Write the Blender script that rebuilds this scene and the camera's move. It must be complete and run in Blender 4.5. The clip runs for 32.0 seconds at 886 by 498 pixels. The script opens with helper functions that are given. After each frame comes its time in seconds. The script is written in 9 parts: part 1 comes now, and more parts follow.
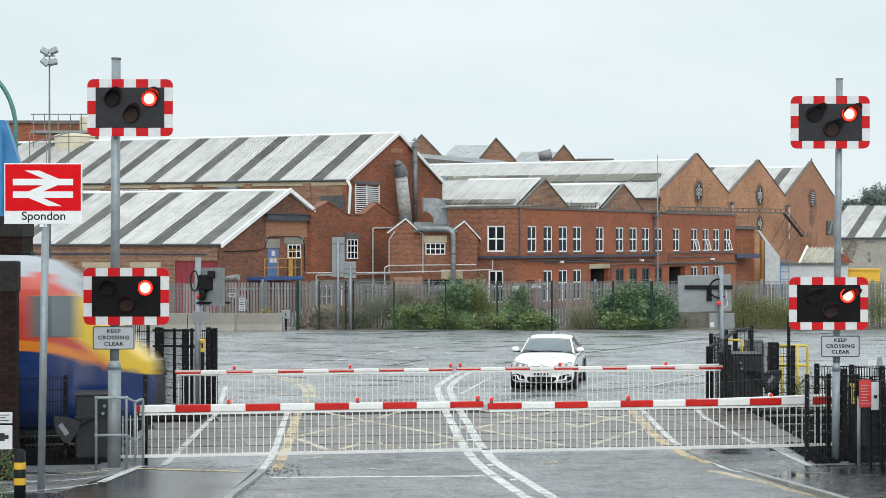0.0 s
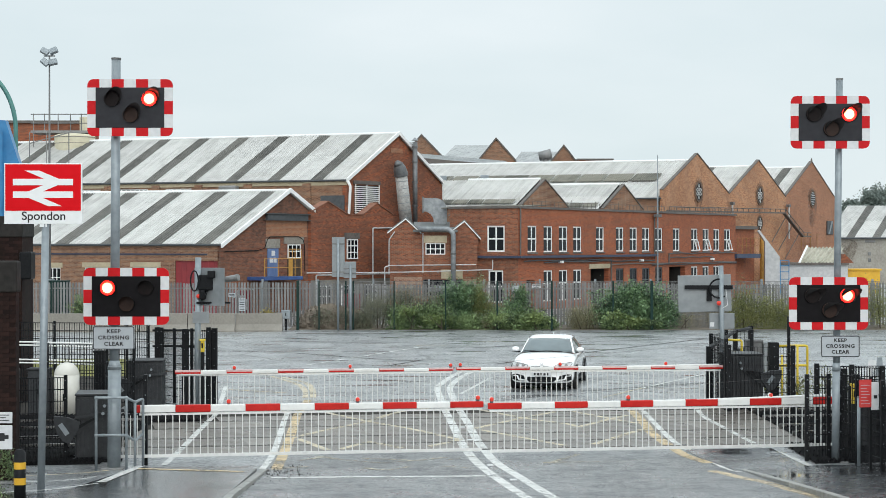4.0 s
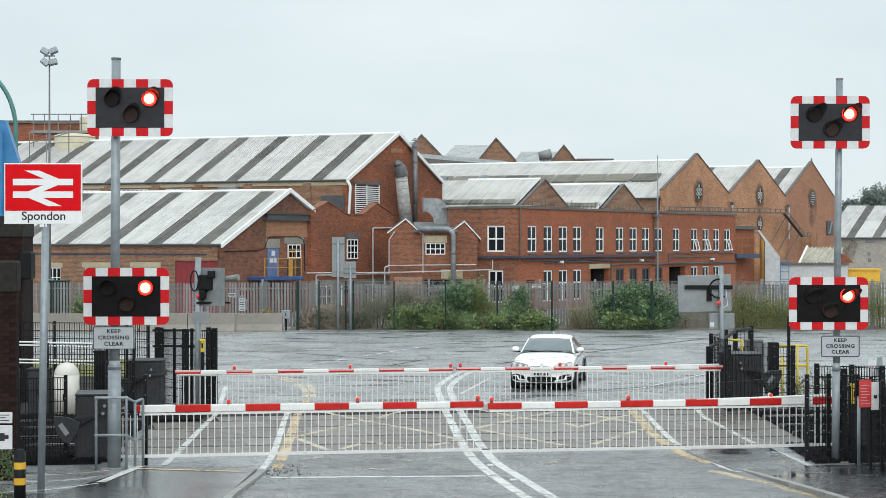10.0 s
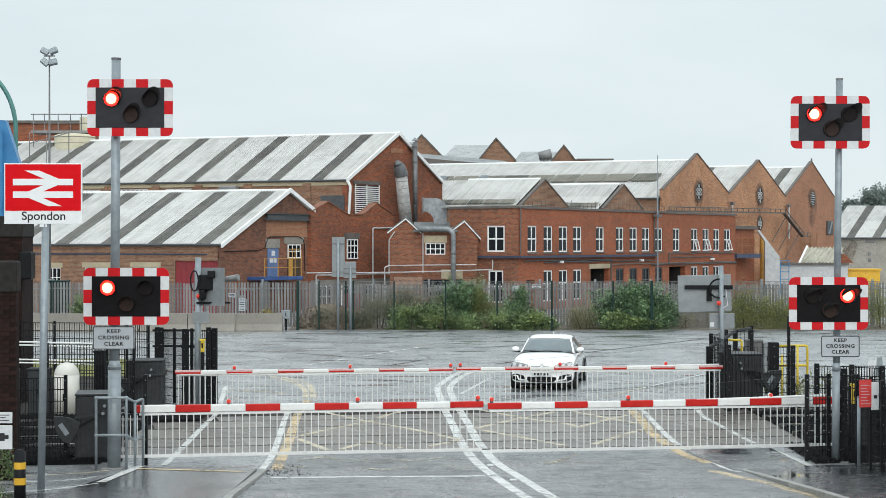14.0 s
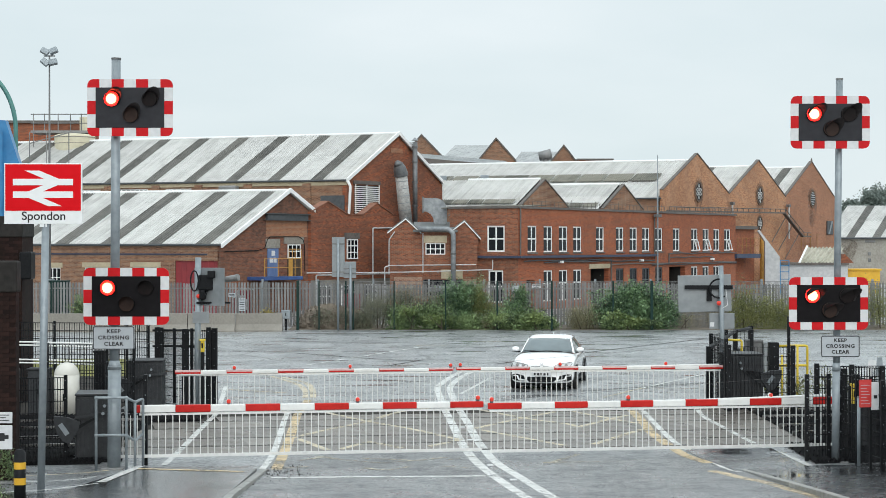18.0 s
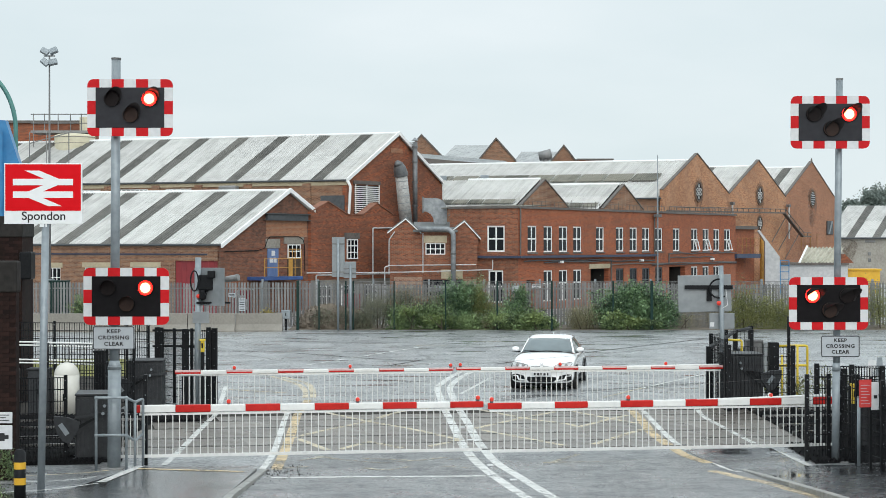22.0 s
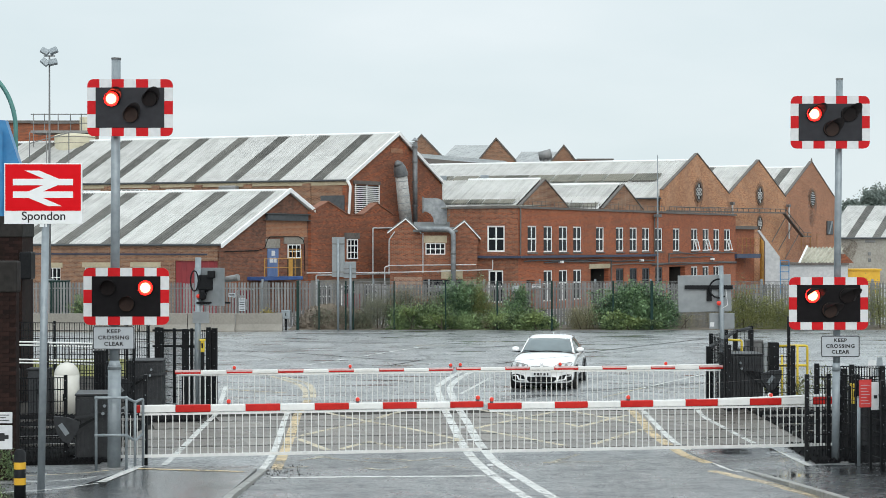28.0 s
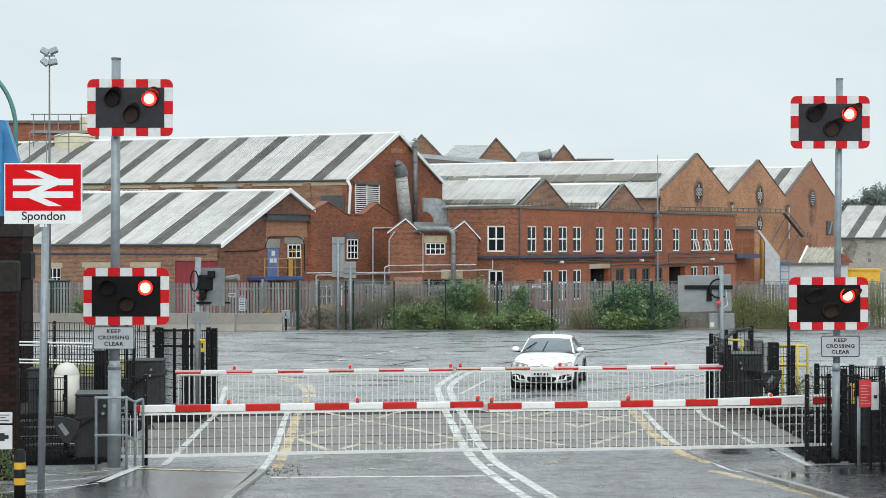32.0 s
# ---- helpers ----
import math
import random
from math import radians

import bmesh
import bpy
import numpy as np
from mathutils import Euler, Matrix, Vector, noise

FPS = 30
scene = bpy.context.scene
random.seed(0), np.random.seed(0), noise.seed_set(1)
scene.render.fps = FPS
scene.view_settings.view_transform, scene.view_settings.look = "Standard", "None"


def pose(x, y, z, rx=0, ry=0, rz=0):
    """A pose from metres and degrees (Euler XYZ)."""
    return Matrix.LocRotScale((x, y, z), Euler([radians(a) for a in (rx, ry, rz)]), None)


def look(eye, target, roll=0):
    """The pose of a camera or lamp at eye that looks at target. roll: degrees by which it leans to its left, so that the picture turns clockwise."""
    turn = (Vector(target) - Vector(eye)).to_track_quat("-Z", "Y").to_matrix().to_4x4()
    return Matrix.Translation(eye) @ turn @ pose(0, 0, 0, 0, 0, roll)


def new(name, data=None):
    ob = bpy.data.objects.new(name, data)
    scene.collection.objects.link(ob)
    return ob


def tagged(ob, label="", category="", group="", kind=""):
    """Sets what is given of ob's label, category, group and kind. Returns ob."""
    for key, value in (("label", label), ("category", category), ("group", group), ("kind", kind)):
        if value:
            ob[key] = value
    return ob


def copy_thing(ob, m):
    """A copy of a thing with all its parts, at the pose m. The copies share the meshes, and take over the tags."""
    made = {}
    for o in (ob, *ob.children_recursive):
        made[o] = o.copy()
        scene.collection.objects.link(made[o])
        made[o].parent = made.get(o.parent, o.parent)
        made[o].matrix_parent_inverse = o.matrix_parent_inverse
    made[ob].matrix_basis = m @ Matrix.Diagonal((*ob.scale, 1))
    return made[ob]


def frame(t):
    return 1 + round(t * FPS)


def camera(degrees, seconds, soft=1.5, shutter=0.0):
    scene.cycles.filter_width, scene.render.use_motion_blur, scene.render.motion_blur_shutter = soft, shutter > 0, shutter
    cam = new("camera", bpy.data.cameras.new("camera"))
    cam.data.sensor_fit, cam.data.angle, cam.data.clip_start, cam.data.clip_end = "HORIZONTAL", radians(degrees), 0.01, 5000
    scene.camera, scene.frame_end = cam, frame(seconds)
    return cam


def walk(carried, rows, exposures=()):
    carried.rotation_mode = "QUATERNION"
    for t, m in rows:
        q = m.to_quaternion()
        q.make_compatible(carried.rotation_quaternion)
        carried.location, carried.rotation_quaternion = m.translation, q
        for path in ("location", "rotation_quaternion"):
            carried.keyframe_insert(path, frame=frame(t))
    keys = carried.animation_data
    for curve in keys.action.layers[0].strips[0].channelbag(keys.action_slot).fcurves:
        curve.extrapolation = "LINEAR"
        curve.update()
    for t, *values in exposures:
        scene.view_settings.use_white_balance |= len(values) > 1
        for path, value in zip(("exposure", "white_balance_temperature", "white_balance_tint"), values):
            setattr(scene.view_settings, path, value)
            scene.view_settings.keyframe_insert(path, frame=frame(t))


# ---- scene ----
import itertools

# ---------------------------------------------------------------- camera
cam = camera(29.28, 32.0, soft=0.62, shutter=0.25)
EYE = Matrix.Translation((0, 0, 4.05)) @ pose(0, 0, 0, 90 - 0.172, 0, 0)
walk(cam, [(0.0, EYE), (32.0, EYE)], exposures=[(0.0, 0.13), (0.3, 0.07), (32.0, 0.07)])

# ---------------------------------------------------------------- overcast daylight
world = bpy.data.worlds.new("overcast_sky")
scene.world = world
world.use_nodes = True
wn, wl = world.node_tree.nodes, world.node_tree.links
wn.clear()
sky = wn.new("ShaderNodeTexSky")
sky.sky_type, sky.sun_disc = "NISHITA", False
sky.sun_elevation, sky.sun_rotation = radians(31), radians(171)
tex_at = wn.new("ShaderNodeTexCoord")
stretch = wn.new("ShaderNodeMapping")
stretch.inputs["Scale"].default_value = (1.0, 1.0, 3.2)
clouds = wn.new("ShaderNodeTexNoise")
clouds.inputs["Scale"].default_value, clouds.inputs["Detail"].default_value = 3.4, 5
tone = wn.new("ShaderNodeValToRGB")
tone.color_ramp.elements[0].position, tone.color_ramp.elements[0].color = 0.30, (0.67, 0.775, 0.81, 1)
tone.color_ramp.elements[1].position, tone.color_ramp.elements[1].color = 0.72, (0.80, 0.875, 0.905, 1)
dim = wn.new("ShaderNodeMixRGB")
dim.blend_type = "MULTIPLY"
dim.inputs[0].default_value, dim.inputs[2].default_value = 1.0, (0.09, 0.09, 0.09, 1)
veil = wn.new("ShaderNodeMixRGB")
veil.inputs[0].default_value = 0.94
# an overcast sky is about twice as bright overhead as at the horizon
updir = wn.new("ShaderNodeSeparateXYZ")
lift = wn.new("ShaderNodeMapRange")
lift.inputs["From Min"].default_value, lift.inputs["From Max"].default_value = 0.20, 1.0
lift.inputs["To Min"].default_value, lift.inputs["To Max"].default_value = 1.0, 1.9
back = wn.new("ShaderNodeBackground")
out = wn.new("ShaderNodeOutputWorld")
wl.new(tex_at.outputs["Generated"], stretch.inputs["Vector"])
wl.new(stretch.outputs["Vector"], clouds.inputs["Vector"])
wl.new(clouds.outputs["Fac"], tone.inputs["Fac"])
wl.new(sky.outputs["Color"], dim.inputs[1])
wl.new(dim.outputs["Color"], veil.inputs[1])
wl.new(tone.outputs["Color"], veil.inputs[2])
wl.new(veil.outputs["Color"], back.inputs["Color"])
wl.new(tex_at.outputs["Generated"], updir.inputs[0])
wl.new(updir.outputs["Z"], lift.inputs["Value"])
wl.new(lift.outputs["Result"], back.inputs["Strength"])
wl.new(back.outputs["Background"], out.inputs["Surface"])

sun_data = bpy.data.lights.new("sun", "SUN")
sun_data.energy, sun_data.angle, sun_data.color = 1.15, radians(50), (1.0, 0.97, 0.93)
sun = new("sun", sun_data)
sun.matrix_world = look((15, -60, 60), (0, 40, 0))


# ---------------------------------------------------------------- materials
def material(name):
    m = bpy.data.materials.new(name)
    m.use_nodes = True
    n, l = m.node_tree.nodes, m.node_tree.links
    return m, n, l, n["Principled BSDF"]


def surface(name, a, b, rough=0.6, metal=0.0, fine=18.0, broad=0.7, bump=0.15, grain=0.5, coat=0.0, spread=0.12, per_piece=0.0, spec=0.5):
    """Two tones broken up at two sizes, with relief and uneven gloss."""
    m, n, l, bsdf = material(name)
    at = n.new("ShaderNodeTexCoord")
    f = n.new("ShaderNodeTexNoise")
    f.inputs["Scale"].default_value, f.inputs["Detail"].default_value = fine, 5
    g = n.new("ShaderNodeTexNoise")
    g.inputs["Scale"].default_value, g.inputs["Detail"].default_value = broad, 4
    l.new(at.outputs["Object"], f.inputs["Vector"])
    l.new(at.outputs["Object"], g.inputs["Vector"])
    mix = n.new("ShaderNodeMix")
    mix.data_type = "FLOAT"
    mix.inputs["Factor"].default_value = grain
    l.new(g.outputs["Fac"], mix.inputs["A"])
    l.new(f.outputs["Fac"], mix.inputs["B"])
    ramp = n.new("ShaderNodeValToRGB")
    ramp.color_ramp.elements[0].position, ramp.color_ramp.elements[0].color = 0.36, (*a, 1)
    ramp.color_ramp.elements[1].position, ramp.color_ramp.elements[1].color = 0.64, (*b, 1)
    last = mix.outputs["Result"]
    if per_piece:
        info = n.new("ShaderNodeObjectInfo")
        add = n.new("ShaderNodeMath")
        add.operation = "MULTIPLY_ADD"
        add.inputs[1].default_value = per_piece
        l.new(info.outputs["Random"], add.inputs[0])
        l.new(last, add.inputs[2])
        shift = n.new("ShaderNodeMath")
        shift.operation = "SUBTRACT"
        shift.inputs[1].default_value = per_piece / 2
        l.new(add.outputs[0], shift.inputs[0])
        last = shift.outputs[0]
    l.new(last, ramp.inputs["Fac"])
    l.new(ramp.outputs["Color"], bsdf.inputs["Base Color"])
    gloss = n.new("ShaderNodeMapRange")
    gloss.inputs["From Min"].default_value, gloss.inputs["From Max"].default_value = 0.3, 0.7
    gloss.inputs["To Min"].default_value = max(0.02, rough - spread)
    gloss.inputs["To Max"].default_value = min(1.0, rough + spread)
    l.new(g.outputs["Fac"], gloss.inputs["Value"])
    l.new(gloss.outputs["Result"], bsdf.inputs["Roughness"])
    bsdf.inputs["Metallic"].default_value = metal
    bsdf.inputs["Coat Weight"].default_value = coat
    bsdf.inputs["Specular IOR Level"].default_value = spec
    if bump:
        bp = n.new("ShaderNodeBump")
        bp.inputs["Strength"].default_value, bp.inputs["Distance"].default_value = bump, 0.01
        l.new(f.outputs["Fac"], bp.inputs["Height"])
        l.new(bp.outputs["Normal"], bsdf.inputs["Normal"])
    return m


def brickwork(name, a, b, joint, angle, soot=(0.085, 0.042, 0.028), soot_amount=0.5, pale=None):
    """Brick courses 75 mm high laid along a wall of that bearing, with soot and weathering."""
    m, n, l, bsdf = material(name)
    geo = n.new("ShaderNodeNewGeometry")
    turn = n.new("ShaderNodeMapping")
    turn.vector_type = "TEXTURE"
    turn.inputs["Rotation"].default_value = (0, 0, radians(angle))
    l.new(geo.outputs["Position"], turn.inputs["Vector"])
    split = n.new("ShaderNodeSeparateXYZ")
    join = n.new("ShaderNodeCombineXYZ")
    l.new(turn.outputs["Vector"], split.inputs[0])
    l.new(split.outputs["X"], join.inputs["X"])
    l.new(split.outputs["Z"], join.inputs["Y"])
    tex = n.new("ShaderNodeTexBrick")
    tex.inputs["Scale"].default_value = 1.0
    tex.inputs["Brick Width"].default_value, tex.inputs["Row Height"].default_value = 0.225, 0.075
    tex.inputs["Mortar Size"].default_value, tex.inputs["Mortar Smooth"].default_value = 0.012, 0.2
    tex.inputs["Bias"].default_value = 0.0
    tex.inputs["Color1"].default_value, tex.inputs["Color2"].default_value = (*a, 1), (*b, 1)
    tex.inputs["Mortar"].default_value = (*joint, 1)
    l.new(join.outputs[0], tex.inputs["Vector"])
    bedded = n.new("ShaderNodeMapping")
    bedded.inputs["Scale"].default_value = (1.0, 1.5, 1.0)
    l.new(join.outputs[0], bedded.inputs["Vector"])
    big = n.new("ShaderNodeTexNoise")
    big.inputs["Scale"].default_value, big.inputs["Detail"].default_value, big.inputs["Roughness"].default_value = 0.34, 10, 0.76
    l.new(geo.outputs["Position"], big.inputs["Vector"])
    ramp = n.new("ShaderNodeValToRGB")
    ramp.color_ramp.elements[0].position, ramp.color_ramp.elements[0].color = 0.43, (0, 0, 0, 1)
    ramp.color_ramp.elements[1].position, ramp.color_ramp.elements[1].color = 0.62, (soot_amount, soot_amount, soot_amount, 1)
    l.new(big.outputs["Fac"], ramp.inputs["Fac"])
    dirt = n.new("ShaderNodeMixRGB")
    dirt.inputs[2].default_value = (*soot, 1)
    l.new(ramp.outputs["Color"], dirt.inputs[0])
    l.new(tex.outputs["Color"], dirt.inputs[1])
    mid = n.new("ShaderNodeTexNoise")
    mid.inputs["Scale"].default_value, mid.inputs["Detail"].default_value, mid.inputs["Roughness"].default_value = 3.4, 8, 0.8
    l.new(bedded.outputs["Vector"], mid.inputs["Vector"])
    worn = n.new("ShaderNodeValToRGB")
    worn.color_ramp.elements[0].position, worn.color_ramp.elements[0].color = 0.46, (0, 0, 0, 1)
    worn.color_ramp.elements[1].position, worn.color_ramp.elements[1].color = 0.72, (0.55, 0.55, 0.55, 1)
    l.new(mid.outputs["Fac"], worn.inputs["Fac"])
    last = n.new("ShaderNodeMixRGB")
    last.inputs[2].default_value = (*(pale or tuple(min(1, c * 1.5) for c in b)), 1)
    l.new(worn.outputs["Color"], last.inputs[0])
    l.new(dirt.outputs["Color"], last.inputs[1])
    l.new(last.outputs["Color"], bsdf.inputs["Base Color"])
    bsdf.inputs["Roughness"].default_value = 0.85
    bp = n.new("ShaderNodeBump")
    bp.inputs["Strength"].default_value, bp.inputs["Distance"].default_value = 0.5, 0.01
    l.new(tex.outputs["Fac"], bp.inputs["Height"])
    bp.invert = True
    l.new(bp.outputs["Normal"], bsdf.inputs["Normal"])
    return m


def speckle(n, l, at, scale, detail=5, rough=0.6):
    t = n.new("ShaderNodeTexNoise")
    t.inputs["Scale"].default_value, t.inputs["Detail"].default_value, t.inputs["Roughness"].default_value = scale, detail, rough
    l.new(at, t.inputs["Vector"])
    return t.outputs["Fac"]


def spread_to(n, l, value, f0, f1, t0, t1):
    r = n.new("ShaderNodeMapRange")
    for key, v in (("From Min", f0), ("From Max", f1), ("To Min", t0), ("To Max", t1)):
        r.inputs[key].default_value = v
    l.new(value, r.inputs["Value"])
    return r.outputs["Result"]


def calc(n, l, op, p, q):
    m = n.new("ShaderNodeMath")
    m.operation = op
    for i, v in enumerate((p, q)):
        if isinstance(v, (int, float)):
            m.inputs[i].default_value = v
        else:
            l.new(v, m.inputs[i])
    return m.outputs[0]


def wet_asphalt(name, a, b, dry=0.42, wet=0.10, scale=0.35, lengthen=1.0, pools=(0.58, 0.68), chips=0.35, relief=0.006, cracks=0.0, patches=0.25, mottle=1.0, grain=8):
    """Tarmac in the rain: aggregate and worn patches, a broken film of water, standing pools, cracks."""
    m, n, l, bsdf = material(name)
    at = n.new("ShaderNodeNewGeometry").outputs["Position"]
    chip = speckle(n, l, at, 34, 3, 0.7)
    grit = speckle(n, l, at, grain, 6, 0.78)
    patch = speckle(n, l, at, 0.55, 6, 0.6)
    streak = speckle(n, l, at, 1.7, 9, 0.82)
    st = n.new("ShaderNodeMapping")
    st.inputs["Scale"].default_value = (scale, scale * lengthen, 1)
    l.new(at, st.inputs["Vector"])
    pool = speckle(n, l, st.outputs["Vector"], 1.0, 7, 0.6)
    tone = calc(n, l, "ADD", calc(n, l, "MULTIPLY", calc(n, l, "SUBTRACT", grit, 0.5), 1.0 + chips), calc(n, l, "MULTIPLY", calc(n, l, "SUBTRACT", chip, 0.5), chips))
    tone = calc(n, l, "ADD", tone, calc(n, l, "MULTIPLY", calc(n, l, "SUBTRACT", patch, 0.5), patches * 4))
    tone = calc(n, l, "ADD", tone, 0.5)
    ramp = n.new("ShaderNodeValToRGB")
    ramp.color_ramp.elements[0].position, ramp.color_ramp.elements[0].color = 0.34, (*a, 1)
    ramp.color_ramp.elements[1].position, ramp.color_ramp.elements[1].color = 0.68, (*b, 1)
    l.new(tone, ramp.inputs["Fac"])
    colour = ramp.outputs["Color"]
    if cracks:
        warp = n.new("ShaderNodeMixRGB")
        warp.blend_type = "ADD"
        warp.inputs[0].default_value = 1.0
        wob = n.new("ShaderNodeTexNoise")
        wob.inputs["Scale"].default_value, wob.inputs["Detail"].default_value = 0.5, 5
        l.new(at, wob.inputs["Vector"])
        l.new(at, warp.inputs[1])
        l.new(wob.outputs["Color"], warp.inputs[2])
        cell = n.new("ShaderNodeTexVoronoi")
        cell.feature = "DISTANCE_TO_EDGE"
        cell.inputs["Scale"].default_value = 0.16
        l.new(warp.outputs["Color"], cell.inputs["Vector"])
        thin = spread_to(n, l, cell.outputs["Distance"], 0.006, 0.016, cracks, 0.0)
        some = spread_to(n, l, speckle(n, l, at, 0.11, 2), 0.45, 0.58, 0.0, 1.0)
        dark = n.new("ShaderNodeMixRGB")
        dark.inputs[2].default_value = (0.02, 0.02, 0.021, 1)
        l.new(calc(n, l, "MULTIPLY", thin, some), dark.inputs[0])
        l.new(colour, dark.inputs[1])
        colour = dark.outputs["Color"]
    l.new(colour, bsdf.inputs["Base Color"])
    bsdf.inputs["IOR"].default_value = 1.4
    bsdf.inputs["Coat IOR"].default_value = 1.36
    stand = spread_to(n, l, pool, pools[0], pools[1], 0.0, 1.0)
    damp = calc(n, l, "MULTIPLY_ADD", calc(n, l, "SUBTRACT", streak, 0.5), -1.1 * mottle)
    damp.node.inputs[2].default_value = dry
    uneven = calc(n, l, "MULTIPLY", damp, calc(n, l, "SUBTRACT", 1.0, stand))
    gloss = calc(n, l, "MAXIMUM", calc(n, l, "MULTIPLY_ADD", stand, wet), 0.02)
    l.new(uneven, gloss.node.inputs[0].links[0].from_node.inputs[2])
    l.new(gloss, bsdf.inputs["Roughness"])
    l.new(gloss, bsdf.inputs["Coat Roughness"])
    film = spread_to(n, l, calc(n, l, "ADD", calc(n, l, "MULTIPLY", grit, 0.5), calc(n, l, "MULTIPLY", streak, 0.5)), 0.41, 0.56, 1.0 - 0.9 * mottle, 1.0)
    l.new(calc(n, l, "MAXIMUM", film, stand), bsdf.inputs["Coat Weight"])
    bp = n.new("ShaderNodeBump")
    bp.inputs["Distance"].default_value = relief
    l.new(spread_to(n, l, stand, 0.0, 1.0, 1.0, 0.06), bp.inputs["Strength"])
    l.new(calc(n, l, "ADD", chip, grit), bp.inputs["Height"])
    l.new(bp.outputs["Normal"], bsdf.inputs["Normal"])
    l.new(bp.outputs["Normal"], bsdf.inputs["Coat Normal"])
    return m


def worn_paint(name, colour, grubby, wear=0.5, soft=0.07):
    """Road paint rubbed through to the tarmac by tyres, wet on top."""
    m, n, l, bsdf = material(name)
    at = n.new("ShaderNodeNewGeometry").outputs["Position"]
    t = speckle(n, l, at, 9.0, 8, 0.78)
    big = speckle(n, l, at, 0.9, 4, 0.6)
    both = calc(n, l, "ADD", calc(n, l, "MULTIPLY", t, 0.6), calc(n, l, "MULTIPLY", big, 0.4))
    l.new(spread_to(n, l, both, wear - soft, wear + soft * 0.4, 0.0, 1.0), bsdf.inputs["Alpha"])
    ramp = n.new("ShaderNodeValToRGB")
    ramp.color_ramp.elements[0].position, ramp.color_ramp.elements[0].color = 0.40, (*grubby, 1)
    ramp.color_ramp.elements[1].position, ramp.color_ramp.elements[1].color = 0.58, (*colour, 1)
    l.new(speckle(n, l, at, 3.5, 6, 0.7), ramp.inputs["Fac"])
    l.new(ramp.outputs["Color"], bsdf.inputs["Base Color"])
    bsdf.inputs["Roughness"].default_value = 0.36
    return m


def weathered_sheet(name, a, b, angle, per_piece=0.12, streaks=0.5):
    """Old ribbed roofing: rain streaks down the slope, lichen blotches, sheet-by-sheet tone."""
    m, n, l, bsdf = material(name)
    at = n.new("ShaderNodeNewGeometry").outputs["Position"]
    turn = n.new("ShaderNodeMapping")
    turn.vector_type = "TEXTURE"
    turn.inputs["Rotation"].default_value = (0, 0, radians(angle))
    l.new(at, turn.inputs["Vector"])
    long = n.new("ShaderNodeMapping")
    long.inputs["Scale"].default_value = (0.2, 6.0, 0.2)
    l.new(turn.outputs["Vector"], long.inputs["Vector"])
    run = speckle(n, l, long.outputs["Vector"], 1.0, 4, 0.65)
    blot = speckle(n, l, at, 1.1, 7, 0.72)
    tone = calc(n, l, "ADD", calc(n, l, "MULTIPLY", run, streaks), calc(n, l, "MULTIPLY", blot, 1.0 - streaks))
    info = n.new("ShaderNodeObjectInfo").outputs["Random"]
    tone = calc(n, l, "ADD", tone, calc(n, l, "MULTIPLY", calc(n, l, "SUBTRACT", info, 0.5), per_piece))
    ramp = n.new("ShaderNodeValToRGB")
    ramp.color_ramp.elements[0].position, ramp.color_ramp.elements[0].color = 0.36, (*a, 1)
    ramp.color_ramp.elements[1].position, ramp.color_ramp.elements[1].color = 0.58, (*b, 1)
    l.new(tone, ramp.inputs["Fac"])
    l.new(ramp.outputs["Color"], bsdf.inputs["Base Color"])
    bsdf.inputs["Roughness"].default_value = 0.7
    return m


def foliage(name, dark, light):
    """Leaves that differ one from another, in patches of darker and fresher growth."""
    m, n, l, bsdf = material(name)
    geo = n.new("ShaderNodeNewGeometry")
    patch = speckle(n, l, geo.outputs["Position"], 1.3, 4, 0.6)
    grow = spread_to(n, l, patch, 0.36, 0.64, -0.35, 0.35)
    ramp = n.new("ShaderNodeValToRGB")
    ramp.color_ramp.elements[0].color, ramp.color_ramp.elements[1].color = (*dark, 1), (*light, 1)
    ramp.color_ramp.elements[1].position = 0.95
    l.new(calc(n, l, "ADD", geo.outputs["Random Per Island"], grow), ramp.inputs["Fac"])
    l.new(ramp.outputs["Color"], bsdf.inputs["Base Color"])
    bsdf.inputs["Roughness"].default_value = 0.45
    return m


def glow(name, colour, strength):
    m, n, l, bsdf = material(name)
    bsdf.inputs["Base Color"].default_value = (*colour, 1)
    bsdf.inputs["Emission Color"].default_value = (*colour, 1)
    bsdf.inputs["Emission Strength"].default_value = strength
    return m


def glazing(name, tint, rough=0.04, ior=1.5):
    m, n, l, bsdf = material(name)
    at = n.new("ShaderNodeTexCoord")
    t = n.new("ShaderNodeTexNoise")
    t.inputs["Scale"].default_value = 1.3
    l.new(at.outputs["Object"], t.inputs["Vector"])
    ramp = n.new("ShaderNodeValToRGB")
    ramp.color_ramp.elements[0].color = (*tint, 1)
    ramp.color_ramp.elements[1].color = (*(c * 2.2 for c in tint), 1)
    l.new(t.outputs["Fac"], ramp.inputs["Fac"])
    l.new(ramp.outputs["Color"], bsdf.inputs["Base Color"])
    bsdf.inputs["Roughness"].default_value = rough
    bsdf.inputs["IOR"].default_value = ior
    return m


